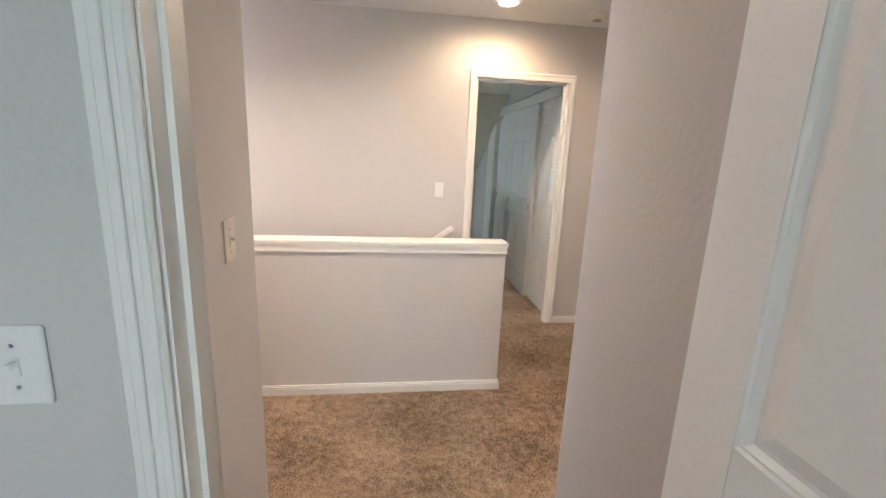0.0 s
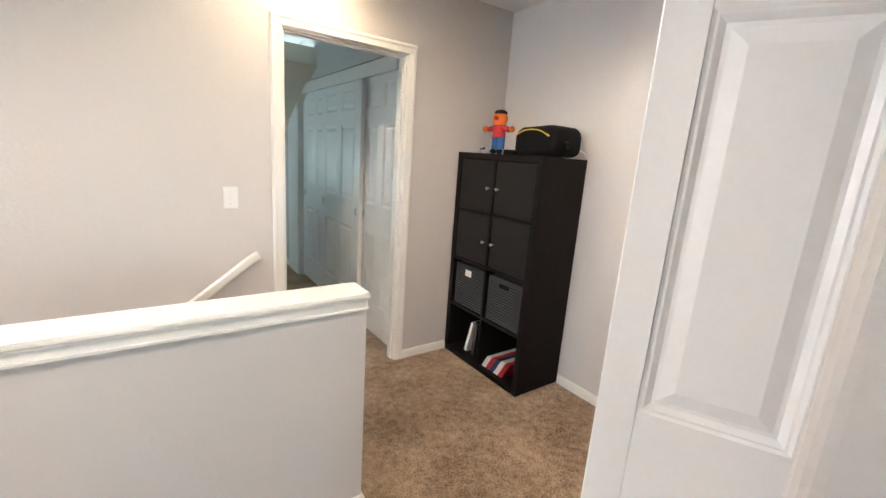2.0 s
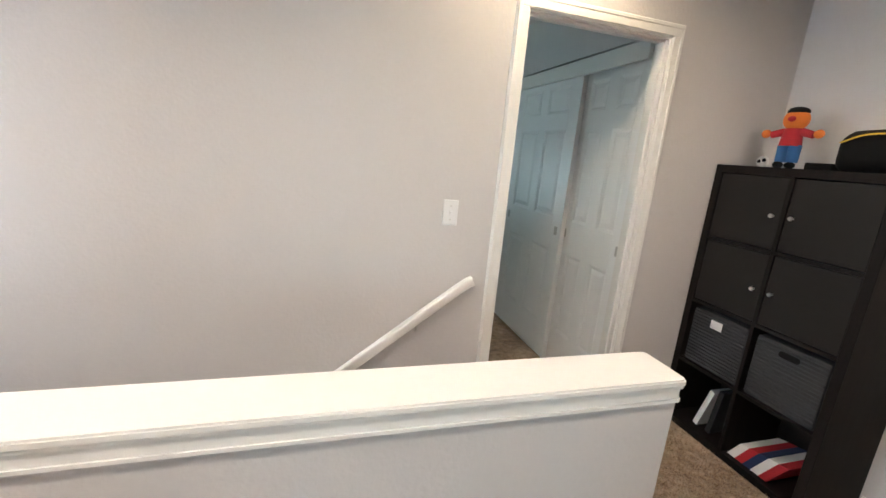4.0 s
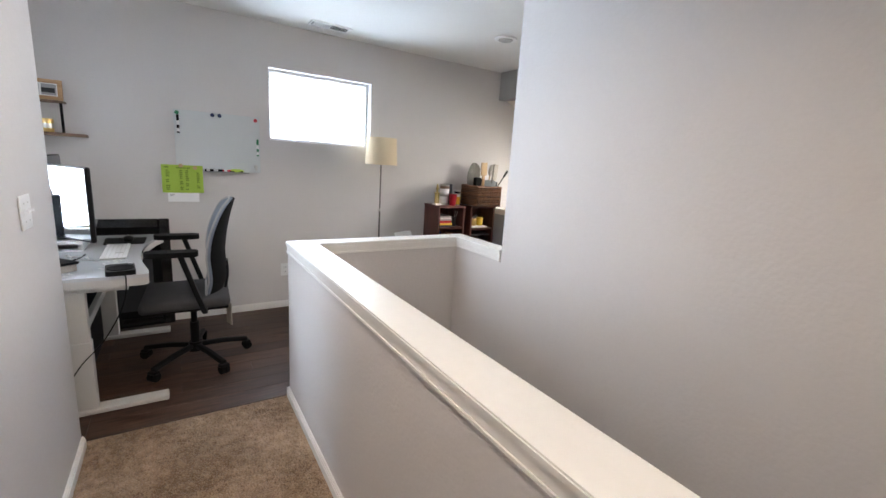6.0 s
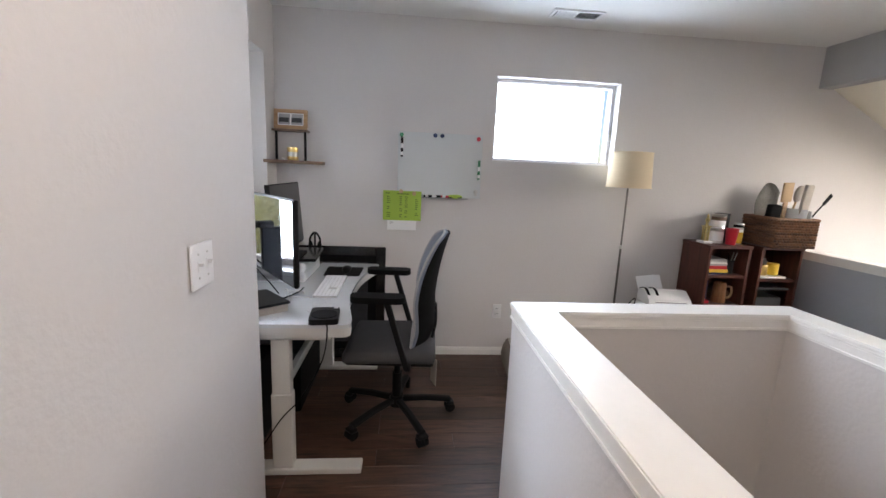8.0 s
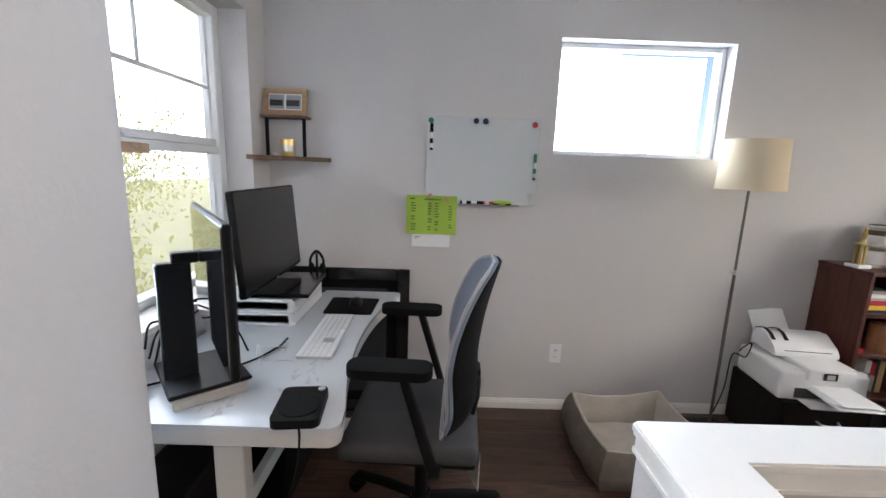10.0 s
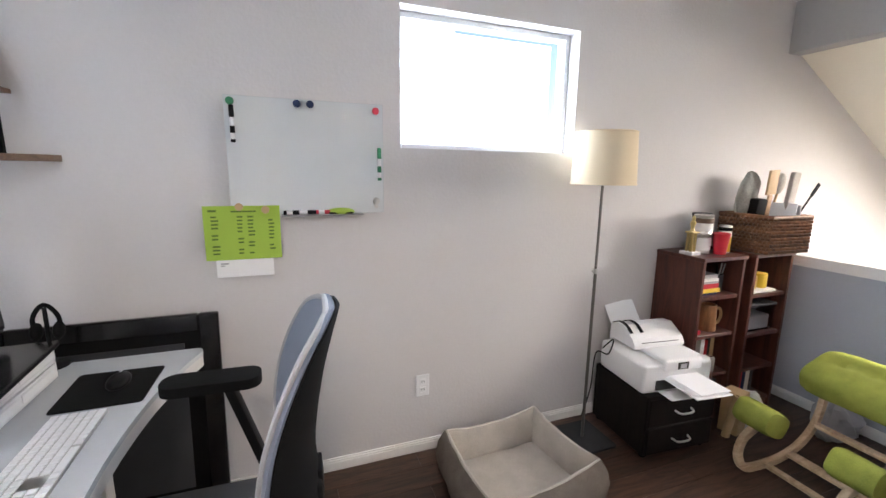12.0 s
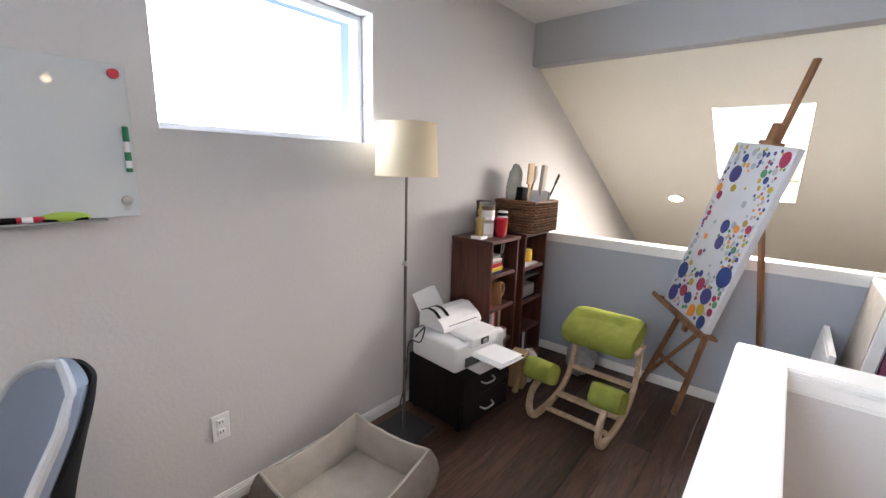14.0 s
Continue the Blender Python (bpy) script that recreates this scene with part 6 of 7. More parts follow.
bm = B()
bx(bm, 0, 0.24, 0, 0.25, 0, 0.15, 0.008)
part("box", bm, M_CLEARPL, cb)
bm = B()
bx(bm, -0.004, 0.245, -0.004, 0.254, 0.151, 0.168, 0.006)
part("lid", bm, M_CHARCOAL, cb, "dark lid")
bm = B()
bx(bm, 0.02, 0.22, 0.02, 0.23, 0.003, 0.09, 0.01)
part("contents", bm, M_GREYPL, cb)
for i, (w_, h_, mtl, nm) in enumerate(((0.045, 0.20, M_RED, "red"), (0.03, 0.19, M_NAVY, "dark blue"), (0.035, 0.21, M_WHITECLOTH, "white"), (0.03, 0.20, M_CHARCOAL, "dark"))):
    y = 4.585 + sum((0.046, 0.031, 0.036, 0.031)[:i])
    book(FX - 0.22, FX - 0.02, y, y + w_, 0.0705, 0.0705 + h_ - 0.01, mtl, nm + " thick binder standing on the bottom shelf")
bm = B()
bx(bm, 0, 0.006, 0, 0.05, 0, 0.12, 0.002, 1)
single("side_pouch", bm, M_CHARCOAL, "dark pouch hanging on the bookcase side", "pouch").matrix_world = pose(FX - 0.06, 4.877, 0.70)

bm = B()
bx(bm, 0, 0.20, 0, 0.26, 0, 0.15, 0.006)
single("shoe_box", bm, M_CHARCOAL, "dark grey cardboard box on the bottom shelf", "box").matrix_world = pose(FX - 0.24, 4.185, 0.0705)
bm = B()
bx(bm, 0, 0.17, 0, 0.11, 0, 0.075, 0.005)
single("small_carton", bm, M_WALNUT, "small brown carton at the back of the shelf", "box").matrix_world = pose(FX - 0.27, 4.335, 0.5355)
bm = B()
lathe(bm, [(0.028, 0), (0.030, 0.004), (0.030, 0.085), (0.026, 0.095), (0.015, 0.10), (0.015, 0.115), (0.001, 0.116)], seg=20)
single("glue_bottle", bm, M_WHITEPL, "white plastic bottle on the shelf beside the tins", "bottle", True).matrix_world = pose(FX - 0.21, 4.78, 0.7355)

# on top of the first case
tr = thing("trophy", "small gold trophy on a white base", "trophy", pose(WX + 0.19, 4.185, BH))
bm = B()
bx(bm, -0.04, 0.04, -0.035, 0.035, 0, 0.018, 0.003, 1)
part("base", bm, M_PAPER, tr)
bm = B()
for x, y in ((-0.013, -0.012), (0.013, -0.012), (0.013, 0.012), (-0.013, 0.012)):
    cyl(bm, (x, y, 0.018), (x, y, 0.118), 0.0075, seg=12)
part("column", bm, M_OLDGOLD, tr, smooth=True)
bm = B()
bx(bm, -0.026, 0.026, -0.025, 0.025, 0.118, 0.128, 0.003, 1)
part("platform", bm, M_OLDGOLD, tr)
bm = B()
lathe(bm, [(0.016, 0.128), (0.010, 0.136), (0.009, 0.15), (0.014, 0.165), (0.015, 0.178), (0.007, 0.188), (0.009, 0.200), (0.006, 0.210), (0.001, 0.215)], seg=16)
part("figure", bm, M_OLDGOLD, tr, smooth=True)


def paint_can(x, y, z, lab):
    root = thing("paint_can", "grey metal paint can with a " + lab + " label", "paint can", pose(x, y, z), "stacked paint cans")
    bm = B()
    lathe(bm, [(0.047, 0), (0.05, 0.003), (0.05, 0.006), (0.048, 0.009), (0.048, 0.099), (0.050, 0.102), (0.050, 0.107), (0.046, 0.107), (0.044, 0.102), (0.001, 0.102)], seg=32)
    part("can", bm, M_METAL, root, smooth=True)
    bm = B()
    lathe(bm, [(0.0484, 0.02), (0.0486, 0.021), (0.0486, 0.088), (0.0484, 0.089)], seg=32)
    part("paper_label", bm, M_PAPER, root, "white paper label", True)
    if lab == "brown":
        bm = B()
        lathe(bm, [(0.0488, 0.062), (0.0489, 0.0625), (0.0489, 0.088), (0.0488, 0.0885)], seg=32)
        part("label_band", bm, M_WALNUT, root, "brown label band", True)


paint_can(WX + 0.17, 4.285, BH, "grey")
paint_can(WX + 0.172, 4.287, BH + 0.108, "brown")
bm = B()
lathe(bm, [(0.048, 0), (0.05, 0.004), (0.05, 0.20), (0.053, 0.205), (0.053, 0.215), (0.001, 0.215)], seg=28)
single("dark_canister", bm, M_CHARCOAL, "dark canister behind the paint cans", "canister", True).matrix_world = pose(WX + 0.085, 4.38, BH)
bm = B()
lathe(bm, [(0.030, 0), (0.031, 0.003), (0.042, 0.112), (0.045, 0.115), (0.042, 0.118), (0.039, 0.113), (0.028, 0.006), (0.001, 0.006)], seg=28)
single("red_cup", bm, M_RED, "red plastic party cup", "cup", True).matrix_world = pose(WX + 0.235, 4.355, BH)
yc = thing("yellow_can", "tall can with yellow and white print", "can", pose(WX + 0.20, 4.43, BH))
bm = B()
lathe(bm, [(0.031, 0), (0.033, 0.004), (0.033, 0.152), (0.030, 0.156), (0.001, 0.156)], seg=24)
part("can", bm, M_METAL, yc, smooth=True)
for z0, z1, mtl in ((0.008, 0.09, M_YELLOW), (0.09, 0.112, M_PAPER), (0.125, 0.145, M_RUBBER)):
    bm = B()
    lathe(bm, [(0.0333, z0), (0.0336, z0 + 0.001), (0.0336, z1 - 0.001), (0.0333, z1)], seg=24)
    part("print_band", bm, mtl, yc, smooth=True)

# wicker basket on the second case
wk = thing("wicker_basket", "rectangular brown wicker basket full of art tools", "basket", pose(WX + 0.03, 4.605, BH, 0, 0, -2))
bw, bl, bh = 0.31, 0.31, 0.205
bm = B()
for a in ((0, bw, 0, 0.012, 0, bh), (0, bw, bl - 0.012, bl, 0, bh), (0, 0.012, 0.012, bl - 0.012, 0, bh), (bw - 0.012, bw, 0.012, bl - 0.012, 0, bh), (0.012, bw - 0.012, 0.012, bl - 0.012, 0, 0.012)):
    bx(bm, *a)
part("liner", bm, M_WICKER, wk)
for r_ in range(11):
    z = 0.012 + r_ * 0.0185
    for (ax, ay), (cx, cy), n_ in (((bw + 0.004, 0.0), (bw + 0.004, bl), 14), ((0.0, -0.004), (bw, -0.004), 12)):
        bm = B()
        pts = []
        for q in range(n_ * 2 + 1):
            t = q / (n_ * 2)
            o = 0.005 if (q + r_) % 2 else -0.003
            x, y = ax + (cx - ax) * t, ay + (cy - ay) * t
            if ax == cx:
                x += o
            else:
                y -= o
            pts.append((x, y, z))
        sweep(bm, pts, ring_section(0.009, 6))
        part("weave_band", bm, M_WICKER, wk, smooth=True)
bm = B()
sweep(bm, [(0, 0, bh), (bw, 0, bh), (bw, bl, bh), (0, bl, bh), (0, 0, bh)], ring_section(0.012, 8))
part("rim", bm, M_WICKER, wk, smooth=True)
BZ = BH + 0.013


def stick_tool(name, label, cat, x, y, rx, ry, pieces):
    for _, b_, _ in pieces:
        bmesh.ops.scale(b_, vec=(1.15, 1.15, 1.3), verts=b_.verts)
    root = thing(name, label, cat, pose(x, y, BZ, rx, ry, 0), "art tools in the wicker basket")
    for nm, bm, mtl in pieces:
        part(nm, bm, mtl, root, smooth=True)


bm = B()
ball(bm, (0, -0.01, 0.22), 0.030, 0.075, 0.125, 20)
for v in bm.verts:
    v.co += Vector((0.006 * math.sin(v.co.y * 90 + v.co.z * 55), 0.006 * math.sin(v.co.z * 70), 0))
bag2 = B()
bx(bag2, 0.02, 0.075, -0.03, 0.045, 0.12, 0.225, 0.012)
bag3 = B()
ball(bag3, (0, -0.012, 0.27), 0.012, 0.02, 0.045, 14)
ball(bag3, (0.004, 0.028, 0.262), 0.010, 0.014, 0.03, 12)
stick_tool("plastic_pouch", "clear plastic pouch with dark and white things inside", "pouch", WX + 0.10, 4.70, 0, 4, (("pouch", bm, M_CLOUDY), ("dark_contents", bag2, M_RUBBER), ("white_contents", bag3, M_PAPER)))
bm, b2 = B(), B()
bx(bm, -0.006, 0.006, -0.035, 0.035, 0.24, 0.35, 0.004)
bx(b2, -0.005, 0.005, -0.016, 0.016, 0.0, 0.24, 0.004)
stick_tool("paint_brush", "wide tan paint brush standing in the basket", "brush", WX + 0.17, 4.79, 4, 5, (("bristles", bm, M_TAN), ("brush_handle", b2, M_OAK)))
bm, b2 = B(), B()
bx(bm, -0.012, 0.012, -0.026, 0.026, 0.16, 0.34, 0.006)
bx(b2, -0.008, 0.008, -0.014, 0.014, 0.0, 0.16, 0.004)
stick_tool("scraper", "pale wooden block brush standing in the basket", "brush", WX + 0.22, 4.87, -3, 3, (("block", bm, M_BEDIN), ("grip", b2, M_TAN)))
bm = B()
cyl(bm, (0, 0, 0), (0, 0, 0.33), 0.006, 0.004, 10)
b2 = B()
bx(b2, -0.003, 0.003, -0.012, 0.012, 0.28, 0.345, 0.002, 1)
stick_tool("palette_knife", "dark palette knife leaning in the basket", "palette knife", WX + 0.26, 4.78, -32, 6, (("shaft", bm, M_RUBBER), ("blade", b2, M_RUBBER)))
bm = B()
ball(bm, (0, 0, 0.29), 0.018, 0.03, 0.05, 14)
b2 = B()
cyl(b2, (0, 0, 0), (0, 0, 0.25), 0.006, seg=10)
stick_tool("round_brush", "round pale brush standing in the basket", "brush", WX + 0.14, 4.84, -8, 4, (("bristles", bm, M_BEDIN), ("brush_handle", b2, M_TAN)))
bm = B()
bx(bm, 0, 0.20, 0, 0.012, 0.0, 0.255, 0.002, 1)
single("drawing_pad", bm, M_GREYPL, "grey drawing pad standing in the basket", "pad").matrix_world = pose(WX + 0.10, 4.86, BZ, 6, 0, 14)
bm = B()
bx(bm, 0, 0.22, 0, 0.006, 0.0, 0.265, 0.001, 1)
single("paper_pad", bm, M_PAPER, "white paper standing in the basket", "pad").matrix_world = pose(WX + 0.08, 4.80, BZ, -6, 0, 10)

# paper roll, bags and boxes on the floor beside the bookcases
bm = B()
lathe(bm, [(0.018, 0), (0.02, 0.0), (0.02, 0.26), (0.012, 0.26), (0.012, 0.02), (0.001, 0.02)], seg=20)
single("paper_tube", bm, M_TAN, "brown cardboard tube leaning by the bookcase", "tube", True).matrix_world = pose(-3.70, 4.30, 0.0, 0, 8, 0)
bm = B()
bx(bm, -0.05, 0.05, -0.05, 0.05, 0, 0.24, 0.006)
single("carton", bm, M_TAN, "slim brown carton standing on the floor", "box").matrix_world = pose(-3.73, 4.385, 0, 0, 0, 12)
random.seed(9)


def crumpled(name, label, loc, r, mtl):
    bm = B()
    vs = ball(bm, (0, 0, 0), r[0], r[1], r[2], 18)
    for v in vs:
        v.co *= 1 + 0.22 * noise.noise(v.co * 22) + 0.12 * noise.noise(v.co * 55)
        v.co.z = max(v.co.z, -r[2] * 0.8)
    single(name, bm, mtl, label, "bag").matrix_world = pose(loc[0], loc[1], loc[2] + r[2] * 0.8)


crumpled("plastic_bag", "crumpled pale plastic bag beside the bookcase", (-3.72, 4.50, 0), (0.06, 0.08, 0.12), M_WHITECLOTH)
crumpled("plastic_bag", "crumpled grey plastic bag on the floor by the half wall", (-3.50, 4.86, 0), (0.10, 0.14, 0.12), M_GREYPL)

# ---- kneeling chair ----
kc = thing("kneeling_chair", "rocking kneeling chair with lime cushions on a bent wood frame", "kneeling chair", pose(-3.275, 4.12, 0, 0, 0, -2))
for s in (-1, 1):
    x = s * 0.195
    bm = B()
    pts = [(x, 0.02, 0.235), (x, -0.055, 0.19), (x, -0.075, 0.11), (x, -0.03, 0.035), (x, 0.06, 0.014), (x, 0.22, 0.022), (x, 0.36, 0.07), (x, 0.45, 0.16), (x, 0.485, 0.28), (x, 0.48, 0.42)]
    sweep(bm, smooth_path(pts, 5), rounded([(-0.018, -0.014, 0.004), (0.018, -0.014, 0.004), (0.018, 0.014, 0.004), (-0.018, 0.014, 0.004)], 2), up=(1, 0, 0.001))
    part("runner", bm, M_PINE, kc, "bent plywood runner", True)
for y, z, w in ((0.10, 0.028, 0.03), (0.27, 0.045, 0.05), (0.44, 0.17, 0.04)):
    bm = B()
    bx(bm, -0.18, 0.18, y - w / 2, y + w / 2, z - 0.009, z + 0.011, 0.003, 1)
    part("crossbar", bm, M_PINE, kc)


def cushion(name, w, d, h, m, tuft):
    bm = B()
    r = bmesh.ops.create_cube(bm, size=1.0)
    bmesh.ops.subdivide_edges(bm, edges=bm.edges[:], cuts=11, use_grid_fill=True)
    for v in bm.verts:
        x, y, z = (c * 2 for c in v.co)
        m4 = (abs(y) ** 3.2 + abs(z) ** 3.2) ** (1 / 3.2)
        mx = max(abs(y), abs(z), 1e-6)
        y, z = y * mx / max(m4, 1e-6), z * mx / max(m4, 1e-6)
        e = 1 - 0.13 * abs(x) ** 8
        co = Vector((x * w / 2, y * d / 2 * e, z * h / 2 * e))
        if tuft and z > 0.5:
            for tx in (-0.5, 0, 0.5):
                dd = (co.x - tx * w / 2) ** 2 + (co.y - 0.02) ** 2
                co.z -= 0.030 * math.exp(-dd / 0.0011)
        co += Vector((0, 0, 0.004 * noise.noise(co * 14)))
        v.co = co
    o = part(name, bm, M_LIME, kc, "lime fabric cushion", True)
    o.matrix_local = m
    return o


seat = cushion("seat_cushion", 0.41, 0.30, 0.15, pose(-0.01, 0.43, 0.462, 18, 0, 0), True)
cushion("knee_cushion", 0.155, 0.18, 0.125, pose(-0.19, 0.03, 0.285, -28, 0, 0), False)
cushion("knee_cushion", 0.155, 0.18, 0.125, pose(0.19, 0.03, 0.272, -28, 0, 0), False)
bm = B()
bx(bm, -0.215, 0.215, 0.36, 0.52, 0.395, 0.412, 0.003, 1, m=pose(0, 0, 0))
part("seat_board", bm, M_PINE, kc)

# ---- easel and painting ----
bl, br, tr_ = Vector((-3.05, 4.98, 0.62)), Vector((-2.79, 4.65, 0.57)), Vector((-2.515, 4.655, 1.53))
u = (br - bl).normalized()
n_ = u.cross((tr_ - br)).normalized()
if n_.dot(Vector((-1, -0.6, 0))) < 0:
    n_ = -n_
v_ = n_.cross(u).normalized()
if v_.z < 0:
    v_ = -v_
CWID, CHGT = (br - bl).length + 0.03, 1.0
em = Matrix(((u.x, v_.x, n_.x, bl.x), (u.y, v_.y, n_.y, bl.y), (u.z, v_.z, n_.z, bl.z), (0, 0, 0, 1)))
pt = thing("painting", "tall white canvas covered with coloured paint dots on the easel", "painting", em)
bm = B()
bx(bm, 0, CWID, 0, CHGT, -0.036, 0.0, 0.002, 1)
part("canvas", bm, M_CANVAS, pt)
random.seed(21)
cols = [("navy", mat("navy paint", (0.02, 0.045, 0.20), 0.5)), ("grey", mat("grey paint", (0.36, 0.37, 0.40), 0.5)), ("crimson", mat("crimson paint", (0.33, 0.02, 0.07), 0.5)),
        ("gold", mat("gold paint", (0.45, 0.33, 0.03), 0.5)), ("orange", mat("orange paint", (0.75, 0.25, 0.02), 0.5)), ("green", mat("green paint", (0.06, 0.25, 0.12), 0.5)), ("violet", mat("violet paint", (0.04, 0.04, 0.20), 0.5))]
placed, tries = [], 0


def paint_dot(x, y, r_, c):
    nm, mtl = cols[c]
    placed.append((x, y, r_))
    bm = B()
    squash = random.uniform(1.05, 1.3)
    prism(bm, [(x + r_ * math.cos(q * math.tau / 18), y + r_ * squash * math.sin(q * math.tau / 18)) for q in range(18)], 0.0002, 0.0016)
    part("paint_dot", bm, mtl, pt, nm + " paint dot")


# the largest dots first: share of the width, share of the height, size class, colour
for fx, fy, big, c in ((0.87, 0.31, 5, 0), (0.12, 0.22, 4, 0), (0.13, 0.07, 4, 6), (0.45, 0.10, 3, 0), (0.74, 0.17, 4, 6), (0.86, 0.035, 3, 0), (0.56, 0.21, 3, 2), (0.31, 0.12, 3, 2),
                       (0.62, 0.055, 3, 4), (0.76, 0.09, 3, 3), (0.38, 0.19, 2, 3), (0.92, 0.11, 2, 2), (0.50, 0.55, 3, 0), (0.70, 0.56, 2, 4), (0.53, 0.46, 3, 6), (0.88, 0.58, 2, 2),
                       (0.25, 0.83, 4, 6), (0.33, 0.755, 2, 3), (0.08, 0.74, 2, 4), (0.14, 0.70, 2, 2), (0.90, 0.94, 3, 2), (0.30, 0.92, 2, 0), (0.70, 0.86, 2, 5)):
    paint_dot(fx * CWID, fy * CHGT, 0.0112 * big - 0.002, c)
while len(placed) < 190 and tries < 9000:
    tries += 1
    x, y = random.uniform(0.02, CWID - 0.02), random.uniform(0.02, CHGT - 0.02)
    inner = abs(x / CWID - 0.42) < 0.30 and 0.29 < y / CHGT < 0.88 and not (0.46 < y / CHGT < 0.58 and x > 0.2)
    if inner and random.random() < 0.975:
        continue
    r_ = random.choice((0.007, 0.009, 0.011, 0.016))
    if r_ + 0.004 > min(x, CWID - x, y, CHGT - y):
        continue
    if any((x - a) ** 2 + (y - b) ** 2 < (r_ + c + 0.001) ** 2 for a, b, c in placed):
        continue
    paint_dot(x, y, r_, random.choice((0, 0, 1, 1, 1, 2, 2, 3, 3, 4, 5, 6)))
es = thing("easel", "brown wooden studio easel holding the painting", "easel")
mid = bl + u * CWID / 2 - n_ * 0.052


def bar(name, a, b, w, d, side, lab=""):
    a, b = Vector(a), Vector(b)
    bm = B()
    dd = (b - a).normalized()
    s = (side - dd * side.dot(dd)).normalized()
    f = dd.cross(s)
    vs = bx(bm, -w / 2, w / 2, -d / 2, d / 2, 0, (b - a).length, 0.003, 1)
    bmesh.ops.transform(bm, matrix=Matrix(((s.x, f.x, dd.x, a.x), (s.y, f.y, dd.y, a.y), (s.z, f.z, dd.z, a.z), (0, 0, 0, 1))), verts=bm.verts)
    return part(name, bm, M_EASEL, es, lab)


bar("mast", mid - v_ * 0.10, mid + v_ * 1.43, 0.035, 0.022, u)
top = mid + v_ * 0.98 - n_ * 0.0
fa, fb_ = Vector((-3.115, 4.965, 0.01)), Vector((-2.865, 4.70, 0.01))
bar("front_leg", fa, top - u * 0.03 - n_ * 0.03, 0.035, 0.02, u)
bar("front_leg", fb_, top + u * 0.03 - n_ * 0.03, 0.035, 0.02, u)
bar("rear_leg", (-2.48, 4.99, 0.01), top - n_ * 0.06 - v_ * 0.22, 0.035, 0.02, u)
for t in (0.16, 0.36):
    bar("crosspiece", fa.lerp(top - u * 0.03, t), fb_.lerp(top + u * 0.03, t), 0.03, 0.018, v_)
bar("stretcher", fa.lerp(top, 0.05), fb_.lerp(top, 0.36), 0.025, 0.015, v_)
c0 = bl + u * CWID / 2 - v_ * 0.012
bar("ledge", c0 - u * 0.28 - n_ * 0.01, c0 + u * 0.26 - n_ * 0.01, 0.11, 0.016, n_)
bar("ledge_lip", c0 - u * 0.28 + n_ * 0.05 + v_ * 0.012, c0 + u * 0.26 + n_ * 0.05 + v_ * 0.012, 0.012, 0.03, n_)
tc_ = bl + u * CWID / 2 + v_ * (CHGT + 0.012)
bar("top_clamp", tc_ - u * 0.05 - n_ * 0.03, tc_ + u * 0.05 - n_ * 0.03, 0.07, 0.02, n_)
bar("clamp_block", tc_ + v_ * 0.01 - n_ * 0.02, tc_ + v_ * 0.10 - n_ * 0.02, 0.05, 0.03, u)
pb = B()
vs = cyl(pb, (0, 0, 0), (0, 0, 0.16), 0.004, seg=8)
brush = single("thin_brush", pb, M_TAN, "thin paint brush lying on the easel ledge", "brush", True)
a_ = c0 + u * 0.02 + n_ * 0.02 + v_ * 0.013
brush.matrix_world = Matrix.Translation(a_) @ u.to_track_quat("Z", "Y").to_matrix().to_4x4()

# canvases leaning at the half wall
for i, (x, w_, h_, mtl, nm) in enumerate(((-2.345, 0.025, 0.64, M_PAPER, "small white"), (-2.235, 0.04, 0.93, M_WHITECLOTH, "tall white"), (-2.185, 0.035, 0.83, mat("plum paint", (0.16, 0.03, 0.07), 0.6), "plum red"), (-2.14, 0.055, 0.86, M_RUBBER, "black"), (-2.07, 0.03, 0.88, M_PAPER, "large white"), (-2.025, 0.03, 0.86, M_REDCLOTH, "dark red"))):
    root = thing("stored_canvas", nm + " canvas standing on edge against the half wall", "canvas", pose(x - 0.01, 4.53, 0.0, 0, 6, 0), "canvases stored by the half wall")
    bm = B()
    bx(bm, 0, w_, 0, 0.50, 0.006, h_, 0.002, 1)
    part("canvas", bm, mtl, root)
    bm = B()
    bx(bm, -0.004, -0.0005, 0.02, 0.48, 0.03, h_ - 0.02)
    part("stretcher", bm, M_BEDIN if i % 2 else M_PAPER, root)

# ---- outside ----
bm = B()
bmesh.ops.create_grid(bm, x_segments=2, y_segments=2, size=400)
g = struct("ground", bm, M_GRASS, "green lawn reaching the horizon", "ground")
g.location.z = -2.95
random.seed(3)


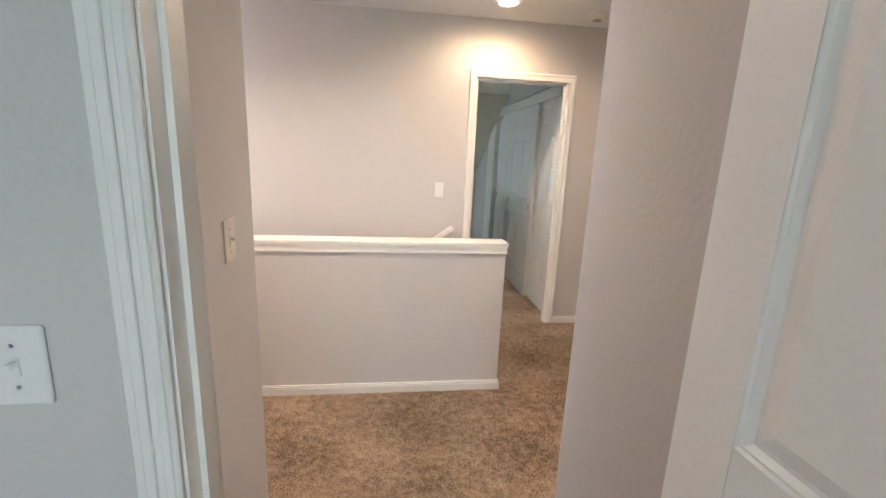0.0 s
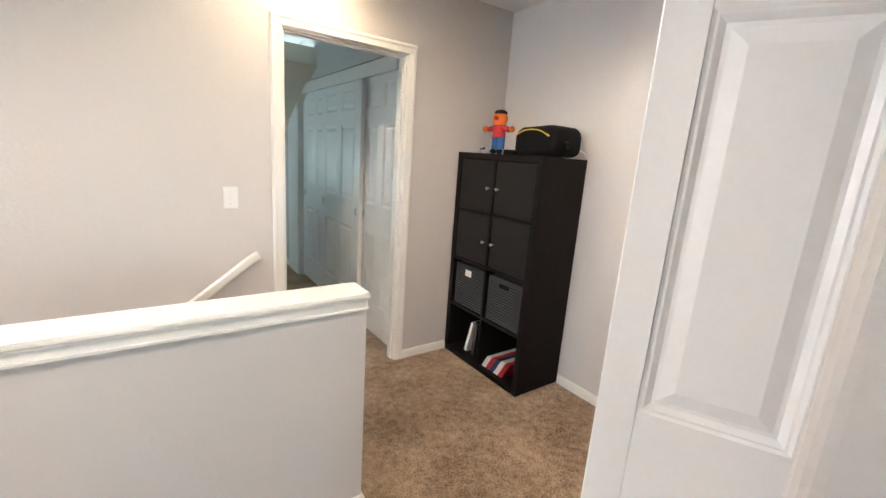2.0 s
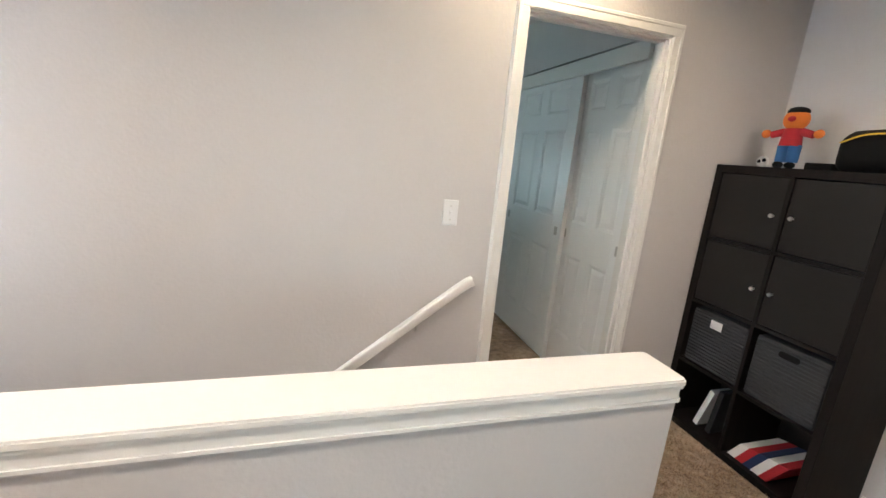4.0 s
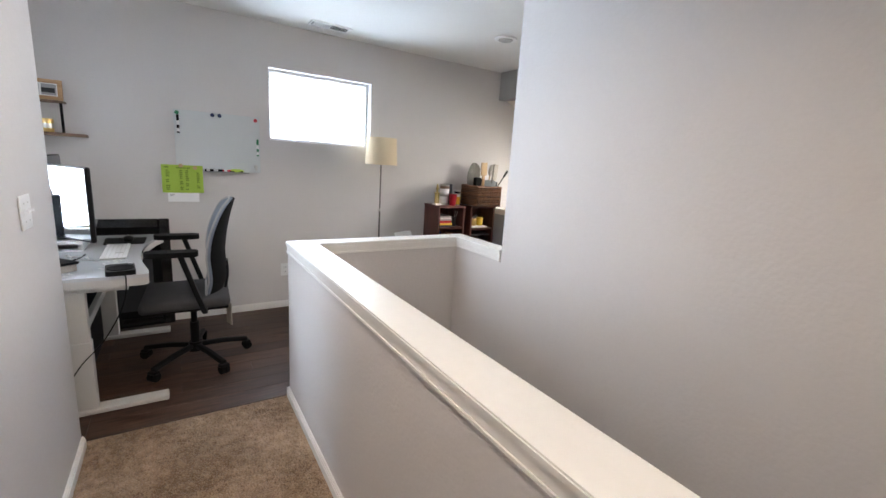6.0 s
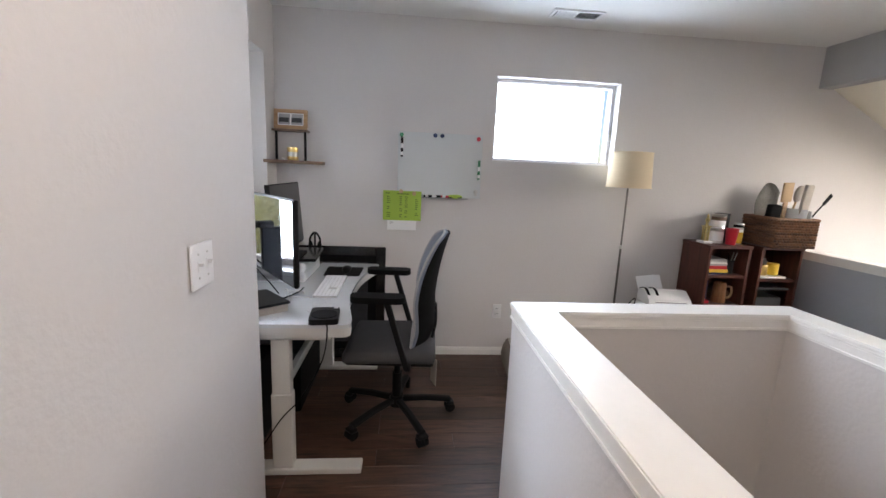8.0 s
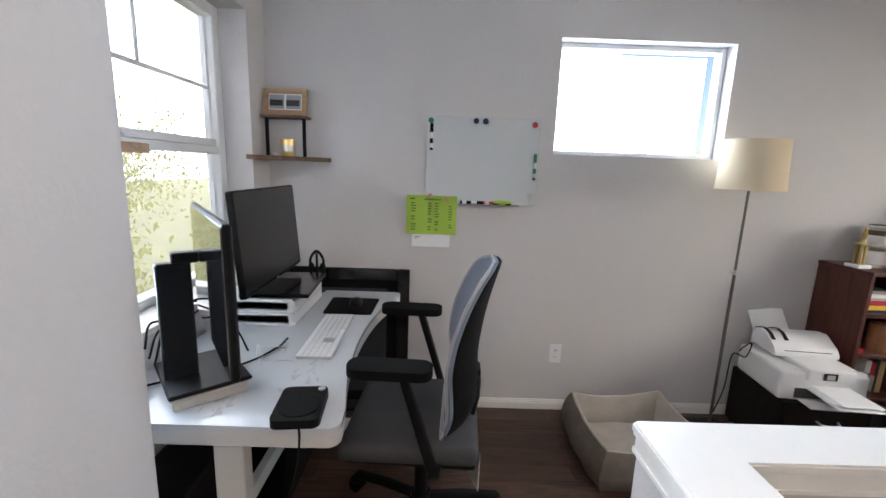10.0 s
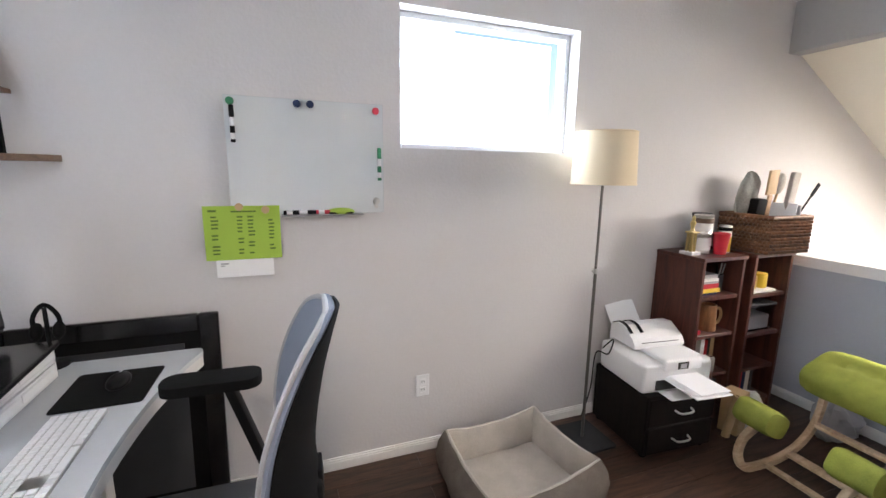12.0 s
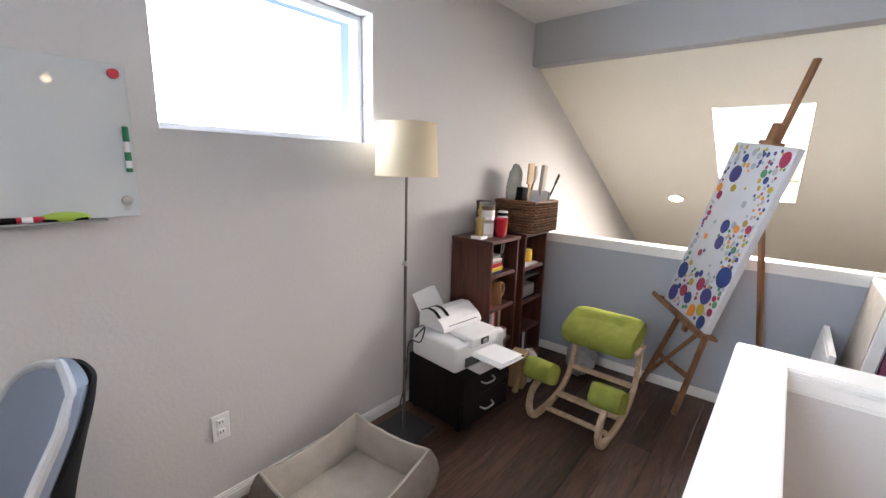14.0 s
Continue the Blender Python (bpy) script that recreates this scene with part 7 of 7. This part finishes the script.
def tree(x, y, base, h, r):
    root = thing("tree", "leafy garden tree outside the loft window", "tree", pose(x, y, base), "garden trees")
    bm = B()
    pts = [(0, 0, 0), (0.05, 0.02, h * 0.3), (-0.03, 0.05, h * 0.6), (0.02, 0, h * 0.9)]
    sp_ = smooth_path(pts, 4)
    rings = []
    for i, p in enumerate(sp_):
        rr = 0.13 * (1 - 0.85 * i / len(sp_))
        rings.append([bm.verts.new(p + Vector((rr * math.cos(q * math.tau / 10), rr * math.sin(q * math.tau / 10), 0))) for q in range(10)])
    for a, b in zip(rings, rings[1:]):
        for q in range(10):
            bm.faces.new((a[q], a[(q + 1) % 10], b[(q + 1) % 10], b[q]))
    limbs = []
    for i in range(12):
        a = random.uniform(0, math.tau)
        z0 = h * random.uniform(0.3, 0.8)
        e = Vector((math.cos(a) * r * 0.8, math.sin(a) * r * 0.8, z0 + r * random.uniform(0.1, 0.7)))
        cyl(bm, (0, 0, z0), e, 0.04, 0.01, 7)
        limbs.append(e)
    part("trunk", bm, M_BARK, root, smooth=True)
    verts, faces = [], []
    for i in range(3600):
        c = random.choice(limbs) if random.random() < 0.75 else Vector((0, 0, h * random.uniform(0.5, 1.0)))
        p = c + Vector([random.gauss(0, r * 0.31) for _ in range(3)])
        s = random.uniform(0.04, 0.09)
        q = Euler([random.uniform(0, 6.28) for _ in range(3)]).to_matrix()
        k0 = len(verts)
        verts += [p + q @ Vector(w) * s for w in ((-1.2, 0, 0), (0, -0.6, 0.1), (1.2, 0, 0), (0, 0.6, 0.1))]
        faces.append((k0, k0 + 1, k0 + 2, k0 + 3))
    me = bpy.data.meshes.new("crown")
    me.from_pydata(verts, [], faces)
    me.materials.append(M_LEAF)
    o = new("crown", me)
    o.parent = root


for x, y, h, r in ((-4.9, -3.4, 3.5, 1.3), (-7.4, -4.2, 3.7, 1.5), (-9.8, -5.8, 4.0, 1.8), (-12.5, -8.5, 4.6, 2.2), (-17.0, -10.5, 5.2, 2.6)):
    tree(x, y, -2.95, h, r)

bm = B()
bx(bm, -300, 120, -60.1, -60, -3, 140)
bx(bm, -300.1, -300, -60, 120, -3, 140)
struct("backdrop", bm, glow("hazy bright sky", (0.95, 0.98, 1.0), 2.0), "bright hazy white sky beyond the garden", "backdrop")

# carpet pile, too fine to count
rng = np.random.default_rng(4)
spots = []
for x0, x1, y0, y1 in ((-2.58, 1.03, 1.48, 2.375), (1.03, 2.55, 0.86, 3.42), (-0.05, 0.86, 0.75, 1.48)):
    cnt = int((x1 - x0) * (y1 - y0) * 16000)
    spots.append(np.column_stack((rng.uniform(x0, x1, cnt), rng.uniform(y0, y1, cnt))))
spots = np.concatenate(spots)
cnt = len(spots)
ang, lean, wid, hgt = rng.uniform(0, math.tau, cnt), rng.normal(0, 0.005, (cnt, 2)), rng.uniform(0.0018, 0.0035, cnt), rng.uniform(0.006, 0.013, cnt)
pile = np.zeros((cnt, 3, 3))
pile[:, 0, :2] = spots + np.column_stack((np.cos(ang), np.sin(ang))) * wid[:, None]
pile[:, 1, :2] = spots - np.column_stack((np.cos(ang), np.sin(ang))) * wid[:, None]
pile[:, 2, :2] = spots + lean
pile[:, 2, 2] = hgt
me = bpy.data.meshes.new("carpet_pile")
me.from_pydata(pile.reshape(-1, 3).tolist(), [], np.arange(cnt * 3).reshape(-1, 3).tolist())
me.materials.append(M_CARPET)
tagged(new("carpet_pile", me), "short beige carpet tufts", "carpet", kind="stuff")

# ---- floor planks ----
PW = 0.127
plank_mesh = {}


def plank(x0, y0, w, l):
    key_ = (round(w, 3), round(l, 3))
    if key_ not in plank_mesh:
        bm = B()
        bx(bm, 0.0006, w - 0.0006, 0.0006, l - 0.0006, -0.011, 0.0, 0.0012, 1)
        o = mesh("plank", bm, M_PLANK)
        plank_mesh[key_] = o.data
    else:
        o = new("plank", plank_mesh[key_])
    o.location = (x0, y0, 0)
    o.parent = sub


def plank_field(x0, x1, y0, y1, seed):
    rnd = random.Random(seed)
    n = math.ceil((x1 - x0) / PW)
    for i in range(n):
        xa = x0 + i * PW
        w = min(PW, x1 - xa)
        y = y0
        l = rnd.choice((0.4, 0.8, 1.2))
        while y < y1 - 0.01:
            l2 = min(l, y1 - y)
            plank(xa, y, w, round(l2, 3))
            y += l2
            l = 1.2


plank_field(WX, -2.60, SY, 5.05, 1)
plank_field(-2.60, -0.72, NB, 5.05, 2)
bm = B()
bx(bm, -2.615, -2.585, 1.465, 2.395, 0.0, 0.006, 0.003, 1)
struct("trim_threshold", bm, M_PLANK, "dark strip where carpet meets the wood floor", "trim")
